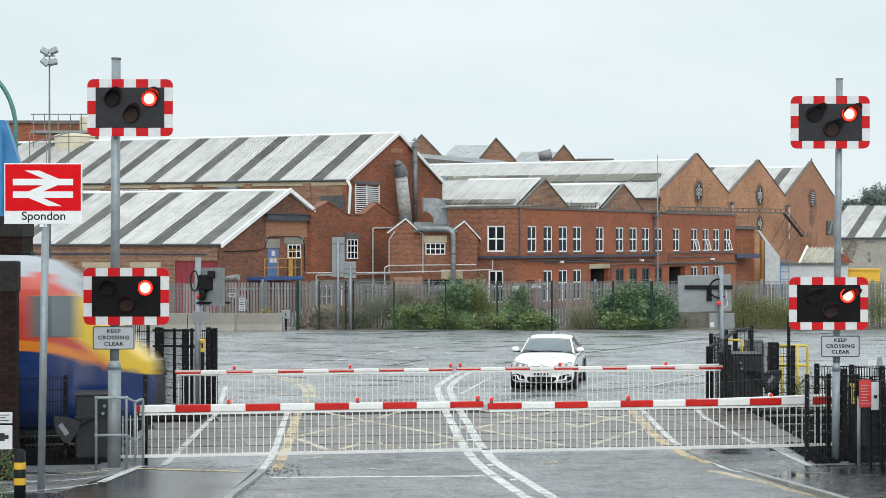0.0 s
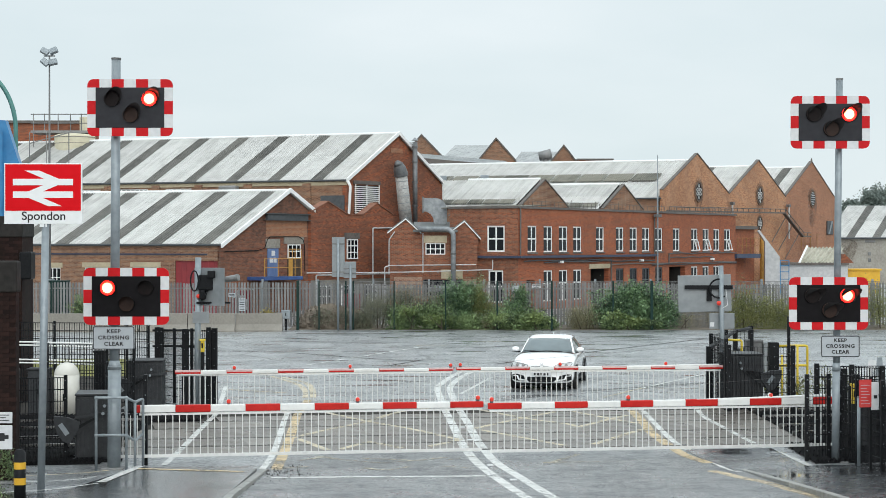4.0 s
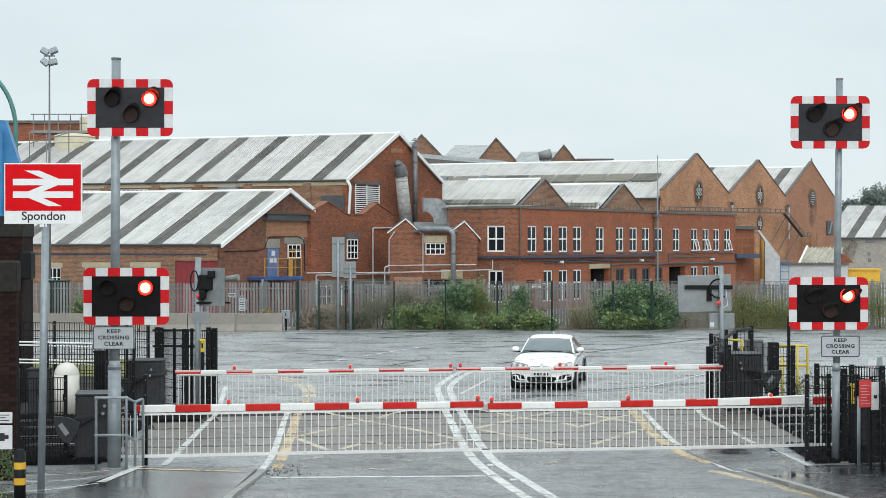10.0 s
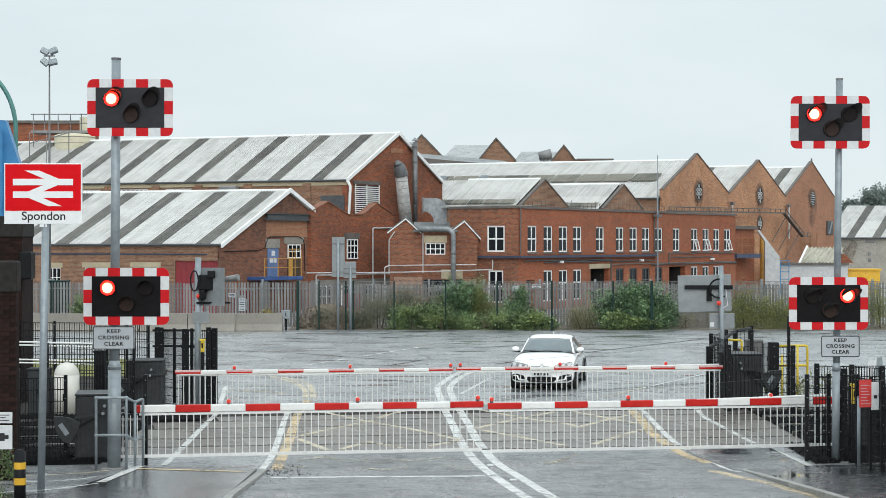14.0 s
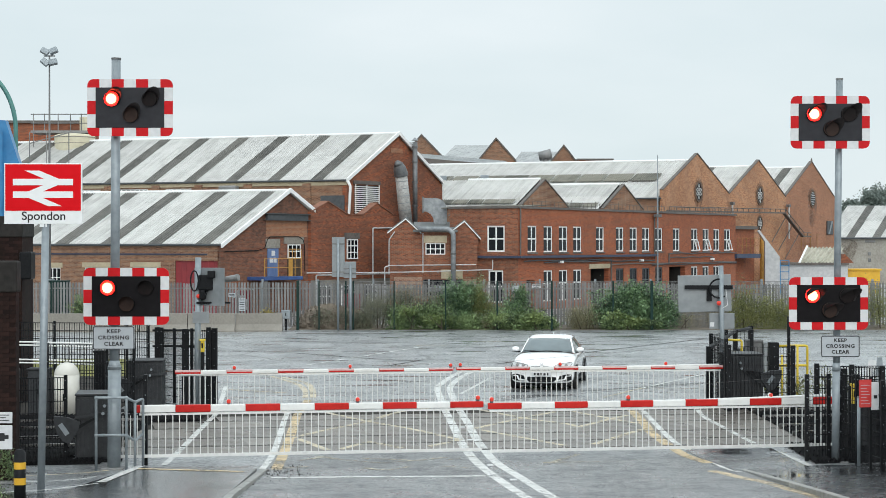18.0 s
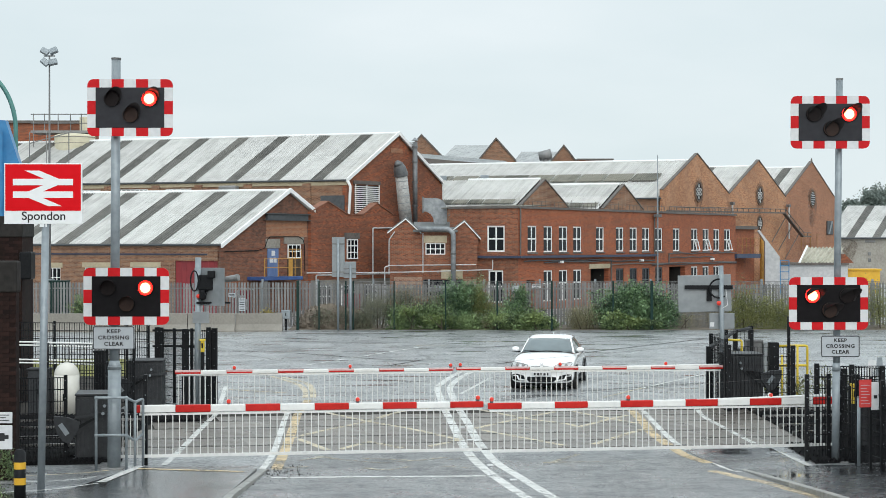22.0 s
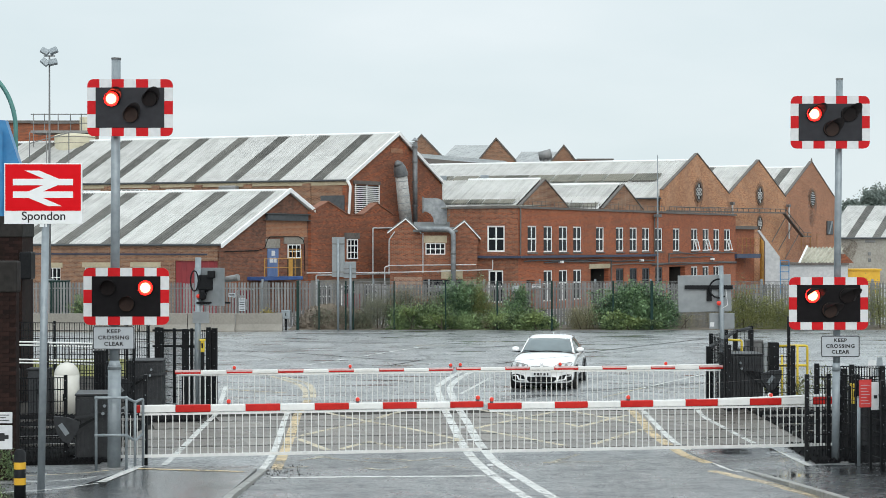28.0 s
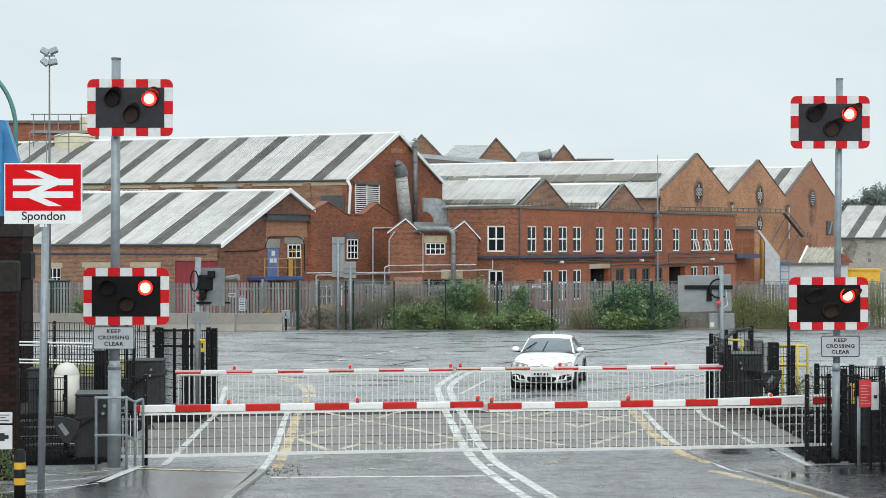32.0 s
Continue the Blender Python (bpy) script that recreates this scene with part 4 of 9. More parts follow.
def roof_slope(parent, a, b, up_vec, first=1.0, dark=0.9, period=3.13, pale_mat="sheet_pale", dark_mat="sheet_dark", name="roof_sheet", pitch=0.146, ribs=0.06):
    """Sheets from a (at the gable) towards b: pale runs with a darker rooflight run between them."""
    a, b, up_vec = Vector(a), Vector(b), Vector(up_vec)
    d = b - a
    L = d.length
    d.normalize()
    cuts = [(0.0, min(first, L), pale_mat)]
    t = first
    while t < L:
        cuts.append((t, min(L, t + dark), dark_mat))
        if t + dark < L:
            cuts.append((t + dark, min(L, t + period), pale_mat))
        t += period
    for s, e, k in cuts:
        if e - s < 0.1:
            continue
        bm = bmesh.new()
        corrugated(bm, a + d * s, a + d * e, up_vec * 0.54, pitch, ribs)
        part(name, bm, k, parent, world=True)
        # the upper course laps over the lower one
        bm = bmesh.new()
        corrugated(bm, a + d * s + up_vec * 0.52 + UP * 0.012, a + d * e + up_vec * 0.52 + UP * 0.012, up_vec * 0.48, pitch, ribs)
        part(name, bm, k, parent, world=True)


def gable_wall(parent, o, width, z_eave, z_ridge, mat, z0=0.0, th=0.35, coping=None, along=W, peak=0.5, into=U, rise=0.0, name="gable_wall"):
    o = Vector((o[0], o[1], 0))
    pts = [o + UP * z0, o + along * width + UP * z0, o + along * width + UP * (z_eave + rise), o + along * width * peak + UP * (z_ridge + rise), o + UP * (z_eave + rise)]
    bm = bmesh.new()
    slab(bm, pts, into * th)
    g = part(name, bm, mat, parent, world=True)
    if coping:
        out_v = -into * 0.06
        for q0, q1 in ((pts[4], pts[3]), (pts[3], pts[2])):
            bm = bmesh.new()
            lift = UP * 0.045
            slab(bm, [q0 + out_v - UP * 0.025, q1 + out_v - UP * 0.025, q1 + out_v + lift, q0 + out_v + lift], into * 0.24)
            part("coping", bm, coping, g, world=True)
    return g


def shed(name, label, o, width, length, z_eave, z_ridge, mats, first=1.0, coping=None, rise=0.0, front_openings=(), dark=0.9, period=3.13, pale_mat="sheet_pale",
         dark_mat="sheet_dark", overhang=0.12, ridge_mat="trim_white", pitch=0.146, z0=0.0):
    """A long roofed shed: gable end on the W line through o, running back along U."""
    o = Vector((o[0], o[1], 0))
    t = thing(name, label, "industrial shed", at=Matrix.Translation(o))
    gable_wall(t, o, width, z_eave, z_ridge, mats[0], coping=coping, rise=rise, z0=z0, th=0.2 if coping else 0.35)
    wall(t, wall_frame(o + U * length, -U), length - 0.36, z0, z_eave, mats[1], front_openings, name="side_wall")
    bm = bmesh.new()
    slab(bm, [o + W * width + U * 0.36 + UP * z0, o + W * width + U * length + UP * z0, o + W * width + U * length + UP * z_eave, o + W * width + U * 0.36 + UP * z_eave], -W * 0.3)
    part("rear_wall", bm, mats[1], t, world=True)
    half = W * width * 0.5
    upv = half + UP * (z_ridge - z_eave)
    ex = -upv.normalized() * overhang
    start = -U * (0.12 if not coping else -0.3)
    roof_slope(t, o + start + UP * (z_eave + 0.06) + ex, o + U * length + UP * (z_eave + 0.06) + ex, upv - ex, first, dark, period, pale_mat, dark_mat, pitch=pitch)
    upv2 = -half + UP * (z_ridge - z_eave)
    ex2 = -upv2.normalized() * overhang
    p = o + W * width
    roof_slope(t, p + start + UP * (z_eave + 0.06) + ex2, p + U * length + UP * (z_eave + 0.06) + ex2, upv2 - ex2, first, dark, period, pale_mat, dark_mat, pitch=pitch)
    bm = bmesh.new()
    top = o + half + UP * (z_ridge + 0.05)
    tube(bm, top + start + UP * 0.03, top + U * length + UP * 0.03, 0.105, 8)
    part("ridge_capping", bm, ridge_mat, t, world=True)
    bm = bmesh.new()
    g0 = o + UP * (z_eave + 0.035) + ex * 1.6
    tube(bm, g0, g0 + U * length, 0.062, 8)
    part("gutter", bm, "steel_dark", t, world=True)
    return t


def bargeboard(parent, a, b, into, mat="trim_white", depth=0.15, thick=0.10):
    a, b = Vector(a), Vector(b)
    bm = bmesh.new()
    slab(bm, [a - UP * depth, b - UP * depth, b + UP * 0.10, a + UP * 0.10], -Vector(into) * thick)
    part("bargeboard", bm, mat, parent, world=True)


# --- low shed in front
A = Vector((-12.45, 96.0, 0))
AL = 30.0
ax = lambda t: AL - t
ops_a = [(ax(t1), ax(t0), z0, z1) for t0, t1, z0, z1 in ((10.8, 11.95, 0.9, 2.65), (7.5, 9.15, 1.2, 2.67), (4.2, 5.9, 1.2, 2.69), (0.25, 3.1, 0.0, 3.08), (14.5, 16.0, 1.2, 2.67))]
low_shed = shed("low_shed", "long low brown brick shed with striped sheet roof", A, 11.8, AL, 4.05, 7.15, ("brick_sooty", "brick_side"), first=0.84, dark=0.95, front_openings=ops_a, pitch=0.2)
fa = wall_frame(A + U * AL, -U)
for i, (x0, x1, z0, z1) in enumerate(ops_a):
    if i == 3:
        bm = bmesh.new()
        box(bm, x0, x1, 0.131, 0.18, z0, z1, fa)
        sd = part("shutter_door", bm, "door_red", low_shed, "dull red boarded door", world=True)
        for k in range(8):
            s = (x1 - x0) / 8
            bm = bmesh.new()
            box(bm, x0 + k * s + 0.006, x0 + (k + 1) * s - 0.006, 0.08, 0.13, z0, z1, fa)
            part("board", bm, "door_red", sd, world=True)
    else:
        window(low_shed, fa, x0, x1, z0, z1, 4, 3, bar=0.05)
        bm = bmesh.new()
        box(bm, x0 - 0.15, x1 + 0.15, -0.02, 0.2, z1 + 0.003, z1 + 0.30, fa)
        part("lintel", bm, "stone", low_shed, world=True)
ridge_a = A + W * 5.9 + UP * 7.27
bargeboard(low_shed, A - W * 0.35 - U * 0.12 + UP * 3.98, ridge_a - U * 0.12, U)
bargeboard(low_shed, ridge_a - U * 0.12, A + W * 8.3 - U * 0.12 + UP * 6.1, U)
fg = wall_frame(A, W)
# cables, beam, door and window on the gable end
for z, x0, x1 in ((5.48, 3.8, 7.7),):
    bm = bmesh.new()
    box(bm, x0, x1, -0.16, 0.0, z, z + 0.32, fg)
    part("steel_beam", bm, "steel_dark", low_shed, "dark steel beam let into the brick", world=True)
bm = bmesh.new()
box(bm, 3.95, 4.95, -0.05, 0.02, 1.95, 3.78, fg)
d1 = part("door", bm, "door_blue", low_shed, "pale blue door with paper notices", world=True)
for x, z, w, h in ((4.30, 3.35, 0.3, 0.3), (4.12, 2.95, 0.28, 0.28), (4.48, 2.95, 0.26, 0.28)):
    bm = bmesh.new()
    box(bm, x, x + w, -0.07, -0.051, z, z + h, fg)
    part("notice", bm, "white", d1, world=True)
bm = bmesh.new()
box(bm, 3.8, 5.1, -0.06, 0.0, 3.80, 4.35, fg)
part("lintel", bm, "concrete", low_shed, world=True)
bm = bmesh.new()
box(bm, 5.5, 7.4, -0.06, 0.0, 4.06, 4.45, fg)
part("lintel", bm, "concrete", low_shed, world=True)
window(low_shed, fg, 5.84, 7.05, 3.2, 4.02, 3, 2, bar=0.06, inset=-0.09)
bm = bmesh.new()
box(bm, 5.84, 7.05, -0.05, 0.0, 1.95, 3.17, fg)
part("boarded_panel", bm, "timber_brown", low_shed, "dark boarding under the window", world=True)
bm = bmesh.new()
box(bm, 3.85, 7.75, -0.012, 0.0, 4.46, 5.47, fg)
part("rebuilt_brick_panel", bm, "brick_patch", low_shed, "paler rebuilt brickwork under the beam", world=True)
bm = bmesh.new()
box(bm, 3.6, 7.85, -0.24, 0.0, 5.80, 5.85, fg)
box(bm, 3.6, 7.85, -0.24, 0.0, 5.43, 5.478, fg)
part("beam_flange", bm, "steel_dark", low_shed, world=True)
bm = bmesh.new()
pipe(bm, [fg @ Vector(p) for p in ((0.1, -0.06, 3.62), (3.0, -0.06, 3.66), (3.65, -0.06, 3.80), (3.9, -0.06, 4.30), (4.15, -0.06, 4.47), (6.9, -0.06, 4.48), (7.3, -0.06, 4.3), (7.45, -0.06, 3.9), (7.48, -0.06, 2.4))], 0.026, 6)
part("cable", bm, "black", low_shed, "black cable looped along the wall", world=True)
bm = bmesh.new()
box(bm, 0.3, 29, -0.05, 0.0, 3.42, 3.50, fa)
part("cable_tray", bm, "gutter", low_shed, world=True)

# landing with ochre rails at the blue door
landing = thing("access_landing", "blue steel landing with ochre guard rails at the door", "landing", at=Matrix.Translation(A + W * 3))
bm = bmesh.new()
box(bm, 2.1, 5.7, -1.3, -0.02, 1.95, 2.15, fg, bevel=0.02)
part("platform", bm, "landing_blue", landing, world=True)
for x in (2.3, 5.4):
    bm = bmesh.new()
    box(bm, x, x + 0.16, -1.25, -1.09, 0.0, 1.95, fg)
    part("support", bm, "galv_dark", landing, world=True)
for x in (2.18, 3.41, 4.42, 4.74, 5.0, 5.58):
    bm = bmesh.new()
    tube(bm, fg @ Vector((x, -1.25, 2.14)), fg @ Vector((x, -1.25, 3.21 if x < 4 else 3.76)), 0.024, 6)
    part("rail_post", bm, "orange_steel", landing, world=True)
for z, x0, x1 in ((2.68, 2.18, 5.58), (3.19, 2.18, 5.58), (3.74, 4.42, 5.58)):
    bm = bmesh.new()
    tube(bm, fg @ Vector((x0, -1.25, z)), fg @ Vector((x1, -1.25, z)), 0.020, 6)
    part("handrail", bm, "orange_steel", landing, world=True)
bm = bmesh.new()
box(bm, 4.45, 4.72, -1.24, -1.20, 2.16, 3.15, fg)
part("gate_panel", bm, "orange_steel", landing, "ochre gate panel at the stair head", world=True)

# --- red brick end with two little gables
GO = A + W * 7.85 - U * 0.2
end_block = thing("brick_end_block", "dark red brick block with zigzag parapet", "industrial building", at=Matrix.Translation(GO))
prof = [(0, 6.0), (1.7, 6.65), (3.75, 5.88), (5.37, 5.9), (6.9, 6.65), (8.7, 5.95)]
bm = bmesh.new()
slab(bm, [GO, GO + W * 8.7, *(GO + W * x + UP * z for x, z in reversed(prof))], U * 0.35)
part("wall", bm, "brick_red", end_block, world=True)
for (xa, za), (xb, zb) in zip(prof, prof[1:]):
    bm = bmesh.new()
    o2 = -U * 0.06
    slab(bm, [GO + W * xa + UP * (za - 0.02) + o2, GO + W * xb + UP * (zb - 0.02) + o2, GO + W * xb + UP * (zb + 0.045) + o2, GO + W * xa + UP * (za + 0.045) + o2], U * 0.5)
    part("coping", bm, "brick_cap", end_block, world=True)
fe = wall_frame(GO, W)
window(end_block, fe, 3.62, 4.75, 3.1, 4.35, 3, 3, bar=0.07, inset=-0.09)
bm = bmesh.new()
box(bm, 3.4, 4.95, -0.07, 0, 4.36, 4.75, fe)
part("lintel", bm, "coping", end_block, world=True)
bm = bmesh.new()
box(bm, 0.0, 8.7, -0.05, 0, 0.0, 1.85, fe)
part("plinth", bm, "concrete", end_block, world=True)
for k in range(3):
    window(end_block, fe, 0.6 + k * 2.4, 1.9 + k * 2.4, 0.2, 1.5, 3, 2, bar=0.06, inset=-0.12)
bm = bmesh.new()
pipe(bm, [fe @ Vector(p) for p in ((6.3, -0.12, 0.5), (6.3, -0.12, 5.05), (9.3, -0.12, 5.1))], 0.045, 6)
pipe(bm, [fe @ Vector(p) for p in ((0.2, -0.25, 0.2), (0.2, -0.25, 2.15), (14, -0.25, 2.15))], 0.045, 6)
part("pipework", bm, "pipe_grey", end_block, "pale grey service pipes on the wall", world=True)

# --- tall shed
FO = Vector((-6.2, 110.0, 0))
FL = 36.0
fx = lambda t: FL - t
SLOTS = ((11.5, 13.5), (14.85, 17.3), (18.6, 20.8), (22.2, 24.3))
tall = shed("tall_shed", "tall red brick shed with striped sheet roof", FO, 11.3, FL, 8.23, 11.45, ("brick_red", "brick_side"), first=1.8, dark=0.88,
            front_openings=[(fx(t1), fx(t0), 7.2, 7.78) for t0, t1 in SLOTS])
ff = wall_frame(FO + U * FL, -U)
bm = bmesh.new()
box(bm, 0, FL, -0.06, 0, 7.86, 8.18, ff)
part("cornice_band", bm, "stone", tall, "buff stone band under the eaves", world=True)
for t in (2.9, 7.2, 10.9, 14.2, 17.95, 21.5):
    bm = bmesh.new()
    box(bm, fx(t) - 0.3, fx(t) + 0.3, -0.12, -0.061, 0, 8.0, ff)
    part("pilaster", bm, "brick_side", tall, world=True)
for t0, t1 in SLOTS:
    window(tall, ff, fx(t1), fx(t0), 7.2, 7.78, 7, 1, bar=0.07)
ridge_f = FO + W * 5.65 + UP * 11.56
bargeboard(tall, FO - W * 0.3 - U * 0.12 + UP * 8.2, ridge_f - U * 0.12, U)
bargeboard(tall, ridge_f - U * 0.12, FO + W * 11.5 - U * 0.12 + UP * 8.2, U)
fF = wall_frame(FO, W)
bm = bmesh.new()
# dark sheet painting the shade between the louvre slats
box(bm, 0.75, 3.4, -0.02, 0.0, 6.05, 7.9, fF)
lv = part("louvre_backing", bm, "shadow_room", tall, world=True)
for k in range(14):
    bm = bmesh.new()
    box(bm, 0.75, 3.4, -0.12, -0.021, 6.08 + k * 0.13, 6.08 + k * 0.13 + 0.06, fF)
    part("slat", bm, "trim_white", lv, world=True)
for x in (0.7, 1.95, 3.35):
    bm = bmesh.new()
    box(bm, x, x + 0.09, -0.14, -0.121, 6.0, 7.95, fF)
    part("mullion", bm, "trim_white", lv, world=True)
bm = bmesh.new()
box(bm, 0.6, 3.6, -0.1, 0, 7.96, 8.2, fF)
part("lintel", bm, "coping", tall, world=True)
bm = bmesh.new()
box(bm, 4.9, 6.3, -0.03, 0, 10.2, 10.5, fF)
part("name_stone", bm, "brick_patch", tall, "weathered blank stone in the gable", world=True)
bm = bmesh.new()
pipe(bm, [fF @ Vector(p) for p in ((-0.15, -0.15, 8.1), (-0.15, -0.35, 7.8), (-0.15, -0.2, 5.5))], 0.09, 8)
part("downpipe", bm, "trim_white", tall, "white rainwater pipe", world=True)
bm = bmesh.new()
box(bm, fx(1.9), fx(0.2), -0.05, 0, 5.9, 7.2, ff)
part("shutter", bm, "steel_dark", tall, "grey boarded opening", world=True)
bm = bmesh.new()
box(bm, fx(9.1), fx(7.8), -0.7, -0.07, 7.35, 7.92, ff, bevel=0.1)
part("vent_cowl", bm, "galv_dark", tall, world=True)

# lagged duct, flue and fan casing beside the tall gable
ductwork = thing("lagged_duct", "thick patched lagged duct rising against the gable", "duct", at=Matrix.Translation(fF @ Vector((5.5, -1, 5.0))))
bm = bmesh.new()
tube(bm, fF @ Vector((5.55, -0.9, 4.9)), fF @ Vector((4.83, -0.9, 8.75)), 0.44, 18, 0.41)
part("lagging", bm, "lagging", ductwork, world=True, smooth=True)
for k in range(9):
    s = k / 8
    c = Vector((5.55 - 0.72 * s, -0.9, 4.9 + 3.85 * s))
    e = Vector((5.55 - 0.72 * s - 0.006, -0.9, 4.9 + 3.85 * s + 0.03))
    bm = bmesh.new()
    tube(bm, fF @ c, fF @ e, 0.452 - 0.03 * s, 18)
    part("strap", bm, "galv", ductwork, world=True)
bm = bmesh.new()
for (ta, za, ra), (tb, zb, rb) in zip(((4.86, 8.6, 0.47), (4.82, 8.75, 0.48), (4.68, 9.05, 0.44), (4.50, 9.35, 0.33)), ((4.82, 8.75, 0.48), (4.68, 9.05, 0.44), (4.50, 9.35, 0.33), (4.34, 9.55, 0.14))):
    tube(bm, fF @ Vector((ta, -0.9, za)), fF @ Vector((tb, -0.9, zb)), ra, 18, rb, caps=zb > 9.5)
part("cowl", bm, "flue_steel", ductwork, world=True, smooth=True)
flue = thing("steel_flue", "tall slim grey steel flue on the gable", "flue", at=Matrix.Translation(fF @ Vector((7.11, -0.5, 5.0))))
bm = bmesh.new()
tube(bm, fF @ Vector((7.11, -0.5, 5.0)), fF @ Vector((7.11, -0.5, 11.0)), 0.17, 14)
part("pipe", bm, "flue_steel", flue, world=True, smooth=True)
for z in (6.6, 8.2, 9.6, 10.6):
    bm = bmesh.new()
    tube(bm, fF @ Vector((7.11, -0.5, z)), fF @ Vector((7.11, -0.5, z + 0.12)), 0.20, 14)
    part("collar", bm, "flue_steel", flue, world=True)
bm = bmesh.new()
tube(bm, fF @ Vector((7.11, -0.5, 11.1)), fF @ Vector((7.11, -0.5, 11.3)), 0.24, 14, 0.05)
part("rain_cap", bm, "duct", flue, world=True)

# --- low front block with two small gables
HX0, HX1, HY = -3.21, 2.08, 102.55
front = thing("front_block", "low red brick annexe with two small gables", "industrial building", at=Matrix.Translation((-0.5, HY, 0)))
fh = wall_frame((HX0, HY), (1, 0, 0))
wall(front, fh, HX1 - HX0, 0, 4.75, "brick_end", [(2.15, 3.35, 3.4, 4.1), (2.0, 4.4, 0.9, 1.9)])
window(front, fh, 2.15, 3.35, 3.4, 4.1, 4, 2, bar=0.06)
bm = bmesh.new()
box(bm, 2.05, 3.45, -0.03, 0.0, 4.12, 4.55, fh)
part("lintel", bm, "stone", front, world=True)
bm = bmesh.new()
box(bm, 3.1, 4.4, -0.03, 0.0, 1.95, 2.5, fh)
part("lintel", bm, "stone", front, world=True)
window(front, fh, 2.0, 4.4, 0.9, 1.9, 4, 1, mat="steel_dark", bar=0.05)
for x0, x1, z0, z1 in ((0.25, 1.95, 0.9, 2.05), (4.42, 5.2, 1.0, 1.9)):
    bm = bmesh.new()
    box(bm, x0, x1, -0.012, 0.0, z0, z1, fh)
    part("salt_stained_patch", bm, "brick_salt", front, "pale salt-stained brickwork", world=True)
for a, p, b, zl, zp, zr in ((0.0, 0.96, 1.75, 4.752, 5.5, 4.752), (3.75, 4.5, 5.34, 4.752, 5.35, 4.4)):
    bm = bmesh.new()
    slab(bm, [fh @ Vector(q) for q in ((a, -0.03, zl - 0.4), (b, -0.03, zr - 0.4), (b, -0.03, zr), (p, -0.03, zp), (a, -0.03, zl))], (0, 0.35, 0))
    part("gable", bm, "brick_end", front, world=True)
    for (xa, za), (xb, zb) in (((a - 0.15, zl - 0.1), (p, zp)), ((p, zp), (b + 0.15, zr - 0.12))):
        bm = bmesh.new()
        slab(bm, [fh @ Vector(q) for q in ((xa, -0.14, za + 0.02), (xb, -0.14, zb + 0.02), (xb, -0.14, zb + 0.10), (xa, -0.14, za + 0.10))], (0, 0.12, 0))
        part("bargeboard", bm, "trim_white", front, world=True)
        bm = bmesh.new()
        slab(bm, [fh @ Vector(q) for q in ((xa, -0.02, za + 0.10), (xb, -0.02, zb + 0.10), (xb, -0.02, zb + 0.18), (xa, -0.02, za + 0.18))], (0, 3.0, 0))
        part("roof", bm, "slate", front, world=True)
bm = bmesh.new()
slab(bm, [fh @ Vector(q) for q in ((1.4, -0.25, 4.76), (4.1, -0.25, 4.76), (4.1, 3.0, 5.3), (1.4, 3.0, 5.3))], (0, 0, 0.12))
part("roof", bm, "slate", front, world=True)
bm = bmesh.new()
pipe(bm, [fh @ Vector(p) for p in ((-0.05, -0.12, 2.2), (-0.05, -0.12, 4.3), (0.3, -0.12, 4.8))], 0.032, 6)
pipe(bm, [fh @ Vector(p) for p in ((2.0, -0.12, 2.3), (2.0, -0.12, 4.7))], 0.032, 6)
pipe(bm, [fh @ Vector(p) for p in ((-0.3, -0.3, 0.5), (-0.3, -0.3, 2.65), (0.0, -0.3, 2.75), (5.2, -0.3, 2.8))], 0.032, 6)
pipe(bm, [fh @ Vector(p) for p in ((-5.0, -0.4, 2.3), (1.0, -0.4, 2.35), (6.2, -0.4, 2.5), (6.2, -0.4, 3.1))], 0.032, 6)
part("pipework", bm, "pipe_grey", front, "pale service pipes across the wall", world=True)
for x, z in ((-4.2, 2.31), (-2.4, 2.32), (-0.6, 2.34), (1.1, 2.36), (2.9, 2.40), (4.7, 2.46), (0.9, 2.76), (2.7, 2.78), (4.4, 2.79)):
    bm = bmesh.new()
    box(bm, x - 0.035, x + 0.035, -0.45, 0.02, z - 0.09, z - 0.025, fh)
    part("pipe_bracket", bm, "galv_dark", front, world=True)
fan_unit = thing("extractor_duct", "curved galvanised extractor duct on the annexe roof", "duct", at=Matrix.Translation((0.2, 104.5, 4.9)))
bm = bmesh.new()
arc = [Vector((-0.5 + 0.75 * math.sin(t), 104.6, 6.13 + 0.75 * math.cos(t))) for t in [k * math.pi / 20 for k in range(11)]]
under = [Vector((-1.2 + 0.62 * math.sin(t), 104.6, 5.45 + 0.62 * math.cos(t))) for t in [k * math.pi / 12 for k in range(7)]]
slab(bm, [Vector((-1.2, 104.6, 6.88)), *arc, Vector((0.25, 104.6, 4.9)), Vector((-0.58, 104.6, 4.9)), *reversed(under)], (0, 1.0, 0))
part("elbow", bm, "duct", fan_unit, world=True)
bm = bmesh.new()
box(bm, -1.28, -1.2, 104.5, 105.7, 5.98, 6.97)
part("flange", bm, "galv_dark", fan_unit, world=True)
bm = bmesh.new()
tube(bm, (0.78, 104.9, 4.8), (0.78, 104.9, 6.3), 0.22, 12)
part("vent_pipe", bm, "duct", fan_unit, world=True, smooth=True)
bm = bmesh.new()
pipe(bm, [(-1.5, 102.2, 4.95), (0.3, 102.2, 4.95), (0.62, 102.2, 4.7), (0.62, 102.2, 1.5)], 0.15, 12)
part("down_duct", bm, "duct", fan_unit, world=True, smooth=True)
bm = bmesh.new()
tube(bm, (-0.8, 102.2, 1.3), (0.62, 102.2, 1.42), 0.16, 10)
part("low_duct", bm, "galv", fan_unit, world=True, smooth=True)
for z in (2.4, 3.4):
    bm = bmesh.new()
    tube(bm, (0.62, 102.2, z), (0.62, 102.2, z + 0.1), 0.17, 12)
    part("collar", bm, "galv_dark", fan_unit, world=True)

